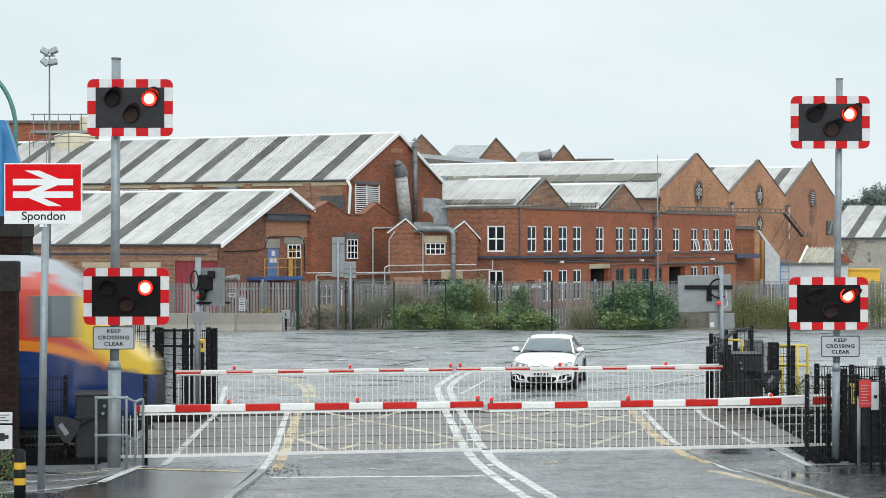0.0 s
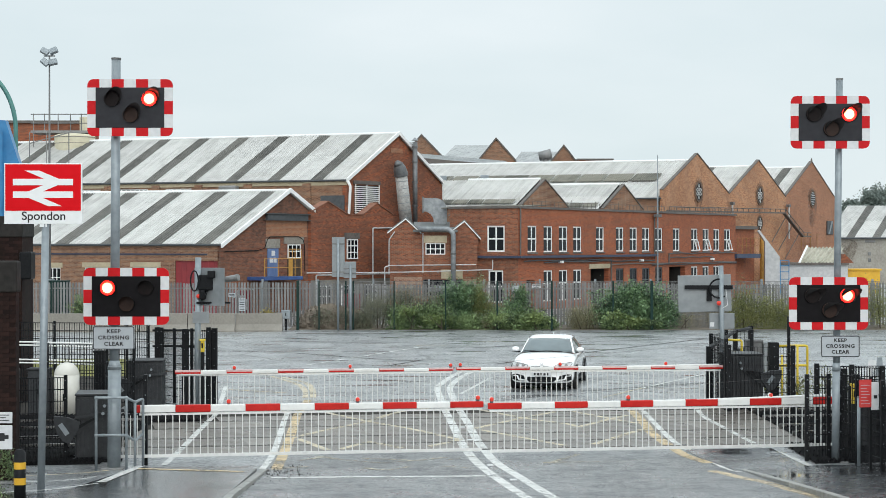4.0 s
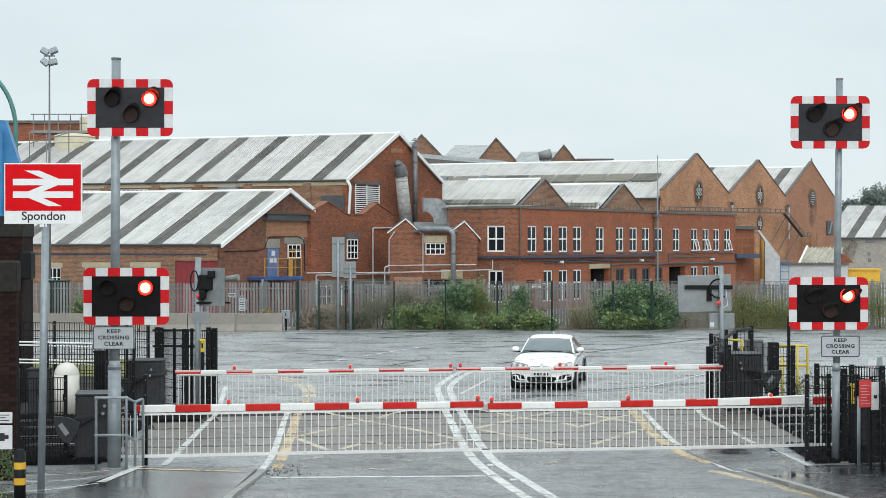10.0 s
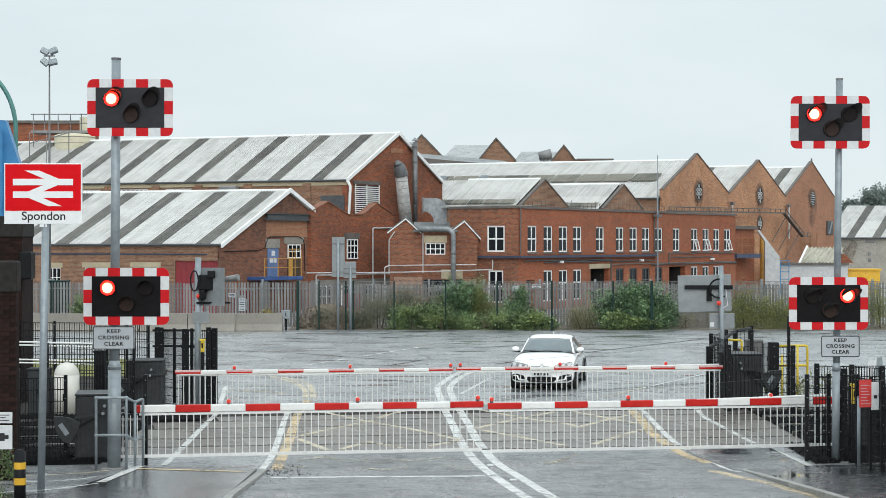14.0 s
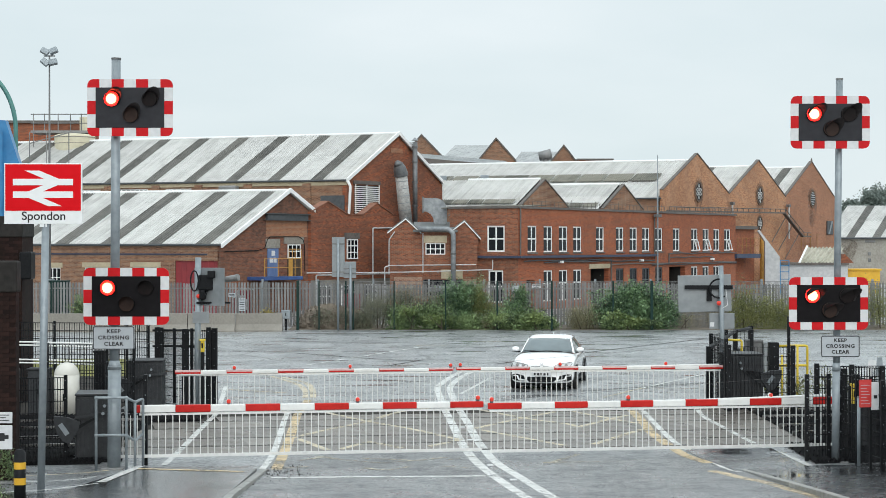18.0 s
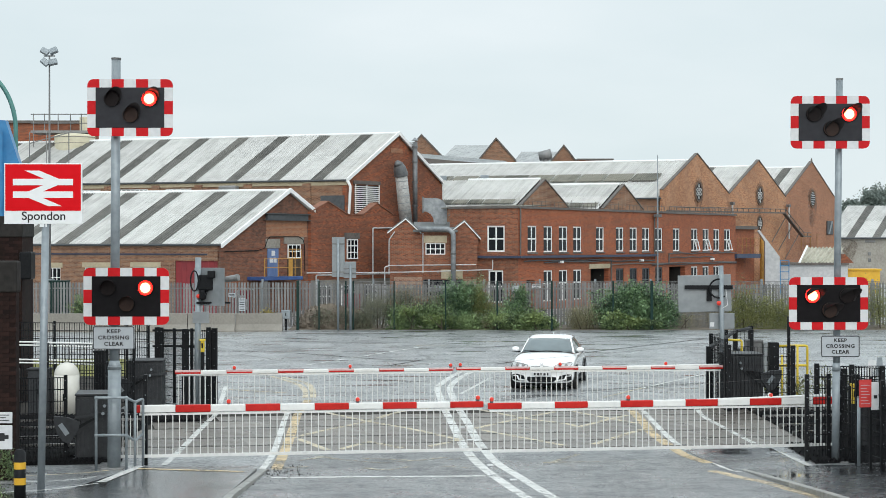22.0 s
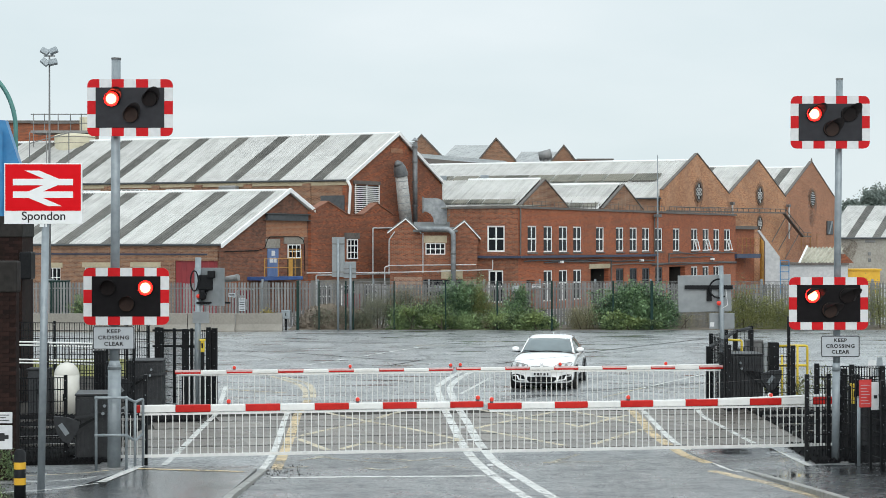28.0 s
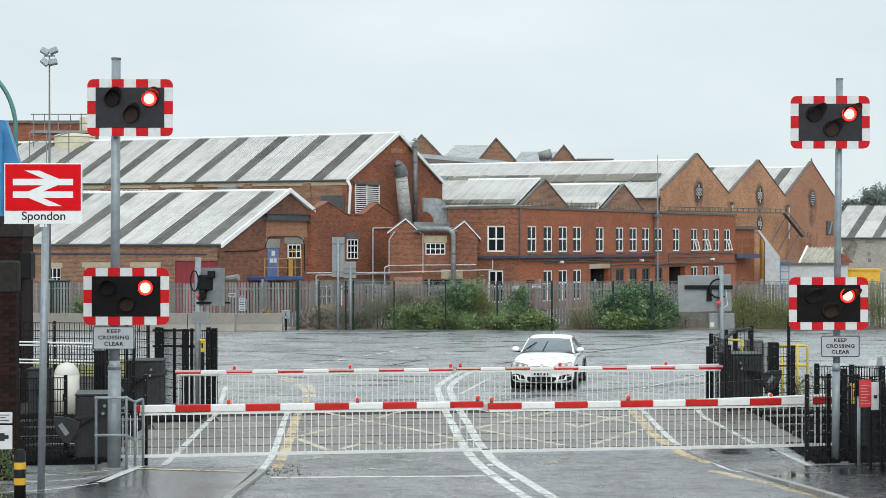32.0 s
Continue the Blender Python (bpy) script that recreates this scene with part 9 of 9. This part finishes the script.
bm = bmesh.new()
STN = [(0.0, 0.87, 0.23, 0.60, 0.655, 0.24), (0.05, 0.89, 0.19, 0.68, 0.725, 0.24), (0.15, 0.90, 0.18, 0.745, 0.775, 0.22), (0.4, 0.905, 0.18, 0.80, 0.835, 0.15), (0.8, 0.91, 0.19, 0.85, 0.89, 0.07),
       (1.1, 0.912, 0.2, 0.885, 0.945, 0.03), (1.42, 0.912, 0.2, 0.905, 0.992, 0.0), (1.6, 0.912, 0.2, 0.91, 0.96, 0.0), (2.2, 0.912, 0.2, 0.92, 0.95, 0.0), (3.2, 0.915, 0.2, 0.94, 0.96, 0.0), (4.0, 0.90, 0.22, 0.95, 1.01, 0.0),
       (4.45, 0.84, 0.26, 0.93, 1.02, -0.05), (4.62, 0.74, 0.32, 0.84, 0.95, -0.1)]
loft(bm, [car_ring(st_row[0], st_row[1] * 0.975, *st_row[2:]) for st_row in STN])
body = part("body", bm, "car_white", car, smooth=True)
sub = body.modifiers.new("rounding", "SUBSURF")
sub.levels = sub.render_levels = 2


def sheet(rows_of_points, thick):
    """A curved panel through rows of points, with a second skin below it."""
    bm = bmesh.new()
    down = Vector(thick)
    top = [[bm.verts.new(p) for p in r] for r in rows_of_points]
    low = [[bm.verts.new(Vector(p) + down) for p in r] for r in rows_of_points]
    for g, turn in ((top, 1), (low, -1)):
        for a, b in zip(g, g[1:]):
            for k in range(len(a) - 1):
                bm.faces.new((a[k], a[k + 1], b[k + 1], b[k])[::turn])
    rim = [*((0, k) for k in range(len(top[0]))), *((r, len(top[0]) - 1) for r in range(1, len(top))), *((len(top) - 1, k) for k in range(len(top[0]) - 2, -1, -1)), *((r, 0) for r in range(len(top) - 2, 0, -1))]
    for (r0, k0), (r1, k1) in zip(rim, rim[1:] + rim[:1]):
        bm.faces.new((top[r1][k1], top[r0][k0], low[r0][k0], low[r1][k1]))
    return bm


def blend(p, q, t):
    return p + (q - p) * t


def screen_at(u, t):
    return Vector((u * blend(0.725, 0.585, t), blend(1.34, 2.10, t) + blend(0.20, 0.10, t) * u * u, blend(0.978, 1.345, t) - blend(0.02, 0.028, t) * u * u + 0.02 * math.sin(t * math.pi)))


US = [k / 5 - 1 for k in range(11)]
part("windscreen", sheet([[screen_at(u, k / 6) for u in US] for k in range(7)], (0, 0.006, -0.004)), "screen", car, smooth=True)
ROOF = ((2.09, 1.350, 0.605, 0.10), (2.22, 1.375, 0.62, 0.08), (2.5, 1.412, 0.63, 0.05), (2.8, 1.422, 0.635, 0.02), (3.1, 1.412, 0.63, 0.0), (3.5, 1.355, 0.62, 0.0), (3.95, 1.20, 0.59, 0.0))
part("roof", sheet([[(u * w, y + b * u * u, z - 0.028 * u * u - 0.035 * u ** 8) for u in US] for y, z, w, b in ROOF], (0, 0, -0.02)), "car_white", car, smooth=True)
bm = bmesh.new()
slab(bm, [(x, 1.33 + 0.20 * (x / 0.745) ** 2, 0.958 - 0.02 * (x / 0.745) ** 2) for x in (-0.74, -0.5, -0.25, 0, 0.25, 0.5, 0.74)] + [(x, 1.26 + 0.18 * (x / 0.745) ** 2, 0.95 - 0.02 * (x / 0.745) ** 2) for x in (0.74, 0.5, 0.25, 0, -0.25, -0.5, -0.74)], (0, 0, 0.008))
part("wiper_cowl", bm, "black", car)
for sd in (-1, 1):
    outer = [Vector((sd * blend(0.79, 0.635, k / 6), blend(1.60, 2.26, k / 6), blend(0.94, 1.315, k / 6))) for k in range(7)]
    inner = [screen_at(sd, k / 6) for k in range(7)]
    part("pillar", sheet([[a, (a + b) / 2 + Vector((sd * 0.008, -0.008, 0.006)), b] for a, b in zip(inner, outer)], (-sd * 0.01, 0.015, -0.01)), "car_white", car, smooth=True)
    bm = bmesh.new()
    slab(bm, [(sd * 0.80, 1.64, 0.945), (sd * 0.815, 2.9, 0.965), (sd * 0.79, 3.75, 1.0), (sd * 0.60, 3.45, 1.295), (sd * 0.635, 2.8, 1.355), (sd * 0.635, 2.28, 1.315)], (-sd * 0.02, 0, 0))
    part("side_window", bm, "screen", car)
    bm = bmesh.new()
    ball(bm, (0, 0, 0), 0.115, 1.0, 0.75, 0.70)
    for v in bm.verts:
        v.co.y = min(v.co.y, 0.05)
        v.co.z = max(v.co.z, -0.055)
        v.co = Vector((sd * 0.93, 1.72, 1.03)) + v.co
    mi = part("door_mirror", bm, "car_white", car, smooth=True)
    bm = bmesh.new()
    box(bm, *sorted((sd * 0.80, sd * 0.90)), 1.68, 1.76, 0.945, 0.978)
    part("mirror_arm", bm, "black", mi)
    bm = bmesh.new()
    box(bm, sd * 0.93 - 0.085, sd * 0.93 + 0.085, 1.66, 1.765, 0.962, 0.9745)
    part("mirror_base", bm, "black", mi)
    # headlamps with two rings
    bz = part("headlamp", fascia([(sd * x, z) for x, z in ((0.38, 0.652), (0.60, 0.634), (0.79, 0.666), (0.845, 0.752), (0.79, 0.782), (0.60, 0.754), (0.39, 0.707))], 0.020, 0.10), "galv_dark", car)
    part("lamp_glass", fascia([(sd * x, z) for x, z in ((0.39, 0.66), (0.60, 0.642), (0.78, 0.672), (0.835, 0.75), (0.785, 0.772), (0.60, 0.745), (0.40, 0.70))], 0.030, 0.02), "lamp_glass", bz)
    for q in (0.50, 0.68):
        bm = bmesh.new()
        tube(bm, (sd * q, nose(q, 0.032), 0.700), (sd * q, nose(q, 0.044), 0.700), 0.044, 16)
        part("lamp_ring", bm, "chrome", bz)
    # kidney grilles
    kg = part("grille", fascia([(sd * x, z) for x, z in ((0.03, 0.535), (0.24, 0.54), (0.30, 0.60), (0.28, 0.665), (0.05, 0.675))], 0.012), "black", car)
    for k in range(6):
        x = sd * (0.06 + k * 0.036)
        bm = bmesh.new()
        box(bm, x - 0.004, x + 0.004, nose(x, 0.018), nose(x, 0.0125), 0.55, 0.66)
        part("grille_slat", bm, "chrome", kg)
    # corner intakes with their pale blades
    si = part("side_intake", fascia([(sd * x, z) for x, z in ((0.45, 0.27), (0.72, 0.255), (0.83, 0.30), (0.83, 0.43), (0.70, 0.445), (0.50, 0.40))], 0.012, 0.06), "black", car)
    part("intake_blade", fascia([(sd * x, z) for x, z in ((0.45, 0.30), (0.62, 0.315), (0.66, 0.41), (0.80, 0.415), (0.80, 0.39), (0.70, 0.385), (0.66, 0.285), (0.45, 0.27))], 0.026, 0.012), "car_white", si)
part("lower_intake", fascia([(-0.33, 0.235), (0, 0.225), (0.33, 0.235), (0.41, 0.30), (0.39, 0.375), (0, 0.375), (-0.39, 0.375), (-0.41, 0.30)], 0.012), "black", car)
bm = bmesh.new()
box(bm, -0.78, 0.78, 0.14, 0.5, 0.12, 0.185, bevel=0.02)
part("splitter", bm, "black", car)
bm = bmesh.new()
box(bm, -0.84, 0.84, 0.4, 4.3, 0.15, 0.215)
part("underbody", bm, "black", car)
bm = bmesh.new()
box(bm, -0.26, 0.26, -0.045, -0.02, 0.395, 0.51, bevel=0.004)
plate = part("number_plate", bm, "white", car)
for x0, x1 in ((-0.21, -0.14), (-0.125, -0.06), (-0.045, 0.02), (0.06, 0.12), (0.135, 0.20)):
    bm = bmesh.new()
    box(bm, x0, x1, -0.049, -0.0455, 0.42, 0.485)
    part("plate_bar", bm, "ink", plate)
bm = bmesh.new()
tube(bm, (0, 0.06, 0.728), (0, 0.02, 0.735), 0.042, 14)
part("bonnet_badge", bm, "chrome", car)
bm = bmesh.new()
tube(bm, (0, 3.3, 1.38), (0, 3.42, 1.46), 0.025, 6, 0.008)
part("aerial_fin", bm, "car_white", car)
bm = bmesh.new()
box(bm, -0.10, 0.10, 2.06, 2.08, 1.22, 1.28, bevel=0.01)
part("rear_view_mirror", bm, "black", car)
for x in (-0.37, 0.37):
    bm = bmesh.new()
    box(bm, x - 0.13, x + 0.13, 2.75, 2.87, 1.08, 1.24, bevel=0.04)
    part("headrest", bm, "black", car)
bm = bmesh.new()
tube(bm, (0.37, 2.0, 0.98), (0.37, 2.03, 0.985), 0.17, 18)
part("steering_wheel", bm, "black", car)
for sx in (-1, 1):
    for y in (0.83, 3.64):
        bm = bmesh.new()
        tube(bm, (sx * 0.70, y, 0.33), (sx * 0.925, y, 0.33), 0.33, 28)
        wh = part("tyre", bm, "tyre", car, smooth=False)
        bm = bmesh.new()
        tube(bm, (sx * 0.926, y, 0.33), (sx * 0.932, y, 0.33), 0.24, 24)
        part("rim", bm, "alloy", wh)
        bm = bmesh.new()
        a = [((0.36) * math.cos(t), (0.36) * math.sin(t)) for t in [k * math.pi / 12 for k in range(13)]]
        slab(bm, [(sx * 0.905, y + c, 0.33 + s) for c, s in a], (sx * 0.012, 0, 0))
        part("arch_lining", bm, "black", wh)
SLOPE = math.atan2(0.385, 0.74)


def wiper_pose(x, angle):
    return Matrix.Translation((x, 1.385, 0.972)) @ Matrix.Rotation(SLOPE, 4, "X") @ Matrix.Rotation(radians(angle), 4, "Z")


WIPERS = []
for x, L, gain in ((-0.65, 0.60, 0.92), (-0.11, 0.56, 1.25)):
    bm = bmesh.new()
    box(bm, 0.0, L * 0.55, -0.010, 0.010, 0.030, 0.045)
    box(bm, L * 0.28, L, -0.012, 0.012, 0.012, 0.032)
    w = part("wiper", bm, "black", car, "black windscreen wiper", at=wiper_pose(x, 0))
    WIPERS.append((w, x, gain))

# ---------------------------------------------------------------- the departing train
TA = math.atan(SKEW)
train = thing("train", "blue, orange and yellow passenger train speeding away", "train", at=pose(-5.80, across(-5.80, 35.27), 0, 0, 0, math.degrees(TA)))


def train_ring(x, w, zb, zt, crown):
    zs = (zb, zb + 0.15, 1.3, 1.5, 1.75, 2.15, 2.6, 3.05, 3.35)
    pts = []
    for z in zs:
        zz = zb + (z - zs[0]) * (zt - crown - zb) / (zs[-1] - zs[0])
        k = 0.93 if z == zs[0] else 1.0 - 0.10 * max(0.0, (zz - 2.4) / 1.4)
        pts.append((w * k, zz))
    pts += [(w * 0.72, zt - crown * 0.35), (w * 0.38, zt - crown * 0.06)]
    return [(x, -y, z) for y, z in pts] + [(x, y, z) for y, z in reversed(pts)]


rings = []
for x, w, zb, zt, cr in ((0.0, 0.75, 1.15, 1.72, 0.10), (-0.10, 0.95, 0.95, 1.85, 0.14), (-0.35, 1.15, 0.7, 2.05, 0.2), (-0.75, 1.28, 0.55, 2.45, 0.25), (-1.15, 1.33, 0.5, 2.98, 0.3),
                       (-1.5, 1.35, 0.48, 3.42, 0.35), (-1.95, 1.36, 0.45, 3.72, 0.4), (-2.5, 1.37, 0.45, 3.84, 0.42), (-3.6, 1.37, 0.45, 3.86, 0.42), (-8, 1.37, 0.45, 3.86, 0.42),
                       (-14, 1.37, 0.45, 3.86, 0.42), (-23, 1.37, 0.45, 3.86, 0.42)):
    rings.append(train_ring(x, w, zb, zt, cr))


def livery(c):
    near = max(0.0, c.x + 2.6)
    swoop = 2.12 - 0.24 * near
    if c.z > 3.45 or (c.x < -0.9 and c.z > 2.72 + (-0.9 - c.x) * 0.62):
        return "train_roof"
    if c.z < swoop - 0.05:
        return "train_blue"
    if c.x > -1.62 + max(0.0, 2.35 - c.z) * 1.1:
        return "train_yellow"
    if c.z < swoop + 0.16:
        return "train_orange"
    return "train_red"


fine = []
for a, b in zip(rings, rings[1:]):
    n = 4 if abs(a[0][0] - b[0][0]) < 1.5 else 3
    for k in range(n):
        s = k / n
        fine.append([tuple(p + (q - p) * s for p, q in zip(u, v)) for u, v in zip(a, b)])
fine.append(rings[-1])
dense = []
for r in fine:
    row = []
    for i in range(len(r)):
        p, q = Vector(r[i]), Vector(r[(i + 1) % len(r)])
        row += [p, (p + q) / 2]
    dense.append(row)
groups_t = {}
for a, b in zip(dense, dense[1:]):
    for i in range(len(a)):
        j = (i + 1) % len(a)
        quad = (a[i], a[j], b[j], b[i])
        c = sum(quad, Vector()) / 4
        groups_t.setdefault(livery(c), []).append(quad)
groups_t.setdefault("train_yellow", []).append(tuple(dense[0]))
for k, quads in groups_t.items():
    bm = bmesh.new()
    for q in quads:
        bm.faces.new([bm.verts.new(p) for p in q])
    bmesh.ops.remove_doubles(bm, verts=bm.verts[:], dist=0.0005)
    part({"train_roof": "roof", "train_blue": "skirt", "train_yellow": "nose", "train_orange": "waist_stripe", "train_red": "side"}[k], bm, k, train, smooth=True)
for x0, x1 in ((-2.4, -1.5), (-4.0, -3.0), (-7.0, -5.2), (-9.4, -7.6), (-11.8, -10.0), (-14.2, -12.4), (-16.6, -14.8), (-19, -17.2)):
    bm = bmesh.new()
    box(bm, x0, x1, -1.372, -1.33, 2.25, 3.05, bevel=0.01)
    part("window", bm, "screen", train)
bm = bmesh.new()
ball(bm, (-0.16, -0.55, 1.58), 0.16, 1.2, 1.4, 0.6)
part("tail_lamp", bm, "lamp_glass", train, smooth=True)
bm = bmesh.new()
slab(bm, [(-0.85, -0.9, 2.55), (-0.85, 0.9, 2.55), (-1.42, 0.75, 3.32), (-1.42, -0.75, 3.32)], (0.03, 0, 0.02))
part("cab_window", bm, "screen", train)
for x in (-3.2, -5.8, -18.0, -20.6):
    for y in (-0.75, 0.75):
        bm = bmesh.new()
        tube(bm, (x, y - 0.06, 0.46), (x, y + 0.06, 0.46), 0.44, 20)
        part("wheel", bm, "steel_rail", train)
for x in (-4.5, -19.3):
    bm = bmesh.new()
    box(bm, x - 1.9, x + 1.9, -1.15, 1.15, 0.3, 0.62, bevel=0.05)
    part("bogie", bm, "black", train)


# ---------------------------------------------------------------- what moves
def motions():
    # the train leaves along its track at about 38 m/s
    start = train.matrix_basis.copy()
    rows = []
    for k in range(0, 33):
        rows.append((float(k), start @ Matrix.Translation((-38.0 * k, 0, 0))))
    walk(train, rows)
    # each red lamp core slides forward to its lens while lit and back into the board while dark
    period = 0.8402
    for core, rest, (first, lit), side in GLOWS:
        rows = []
        on = Matrix.Translation(rest + Vector((0, -0.078, 0)))
        off = Matrix.Translation(rest)
        left_on = False
        rows.append((0.0, on if (side == 0) == left_on else off))
        changes = []
        n = 0
        while True:
            a, b = first + n * period, first + n * period + lit
            if a < 31.99:
                changes.append((a, True))
            if b < 31.99:
                changes.append((b, False))
            if a > 32:
                break
            n += 1
        for t, state in changes:
            before = on if (side == 0) == left_on else off
            after = on if (side == 0) == state else off
            rows.append((t - 1 / FPS, before))
            rows.append((t, after))
            left_on = state
        rows.append((32.0, on if (side == 0) == left_on else off))
        walk(core, rows)
    # the wipers sweep now and then
    sweep = ((0.0, 0), (1.93, 0), (2.0, 5), (2.1, 12), (2.2, 25), (2.3, 38), (2.4, 50), (2.5, 61), (2.6, 72), (2.75, 83), (2.9, 76), (3.0, 66), (3.1, 55), (3.2, 40), (3.3, 25), (3.4, 10), (3.5, 0),
             (8.35, 0), (8.5, 12), (8.7, 42), (8.9, 70), (9.0, 81), (9.1, 86), (9.2, 80), (9.3, 67), (9.5, 40), (9.7, 15), (9.85, 0),
             (18.33, 0), (18.4, 5), (18.6, 30), (18.8, 60), (19.0, 82), (19.1, 86), (19.2, 80), (19.4, 52), (19.6, 30), (19.75, 9), (19.85, 0), (31.5, 0), (31.6, 9), (31.7, 24), (32.0, 64))
    for w, x, gain in WIPERS:
        walk(w, [(t, wiper_pose(x, a * gain)) for t, a in sweep])


motions()
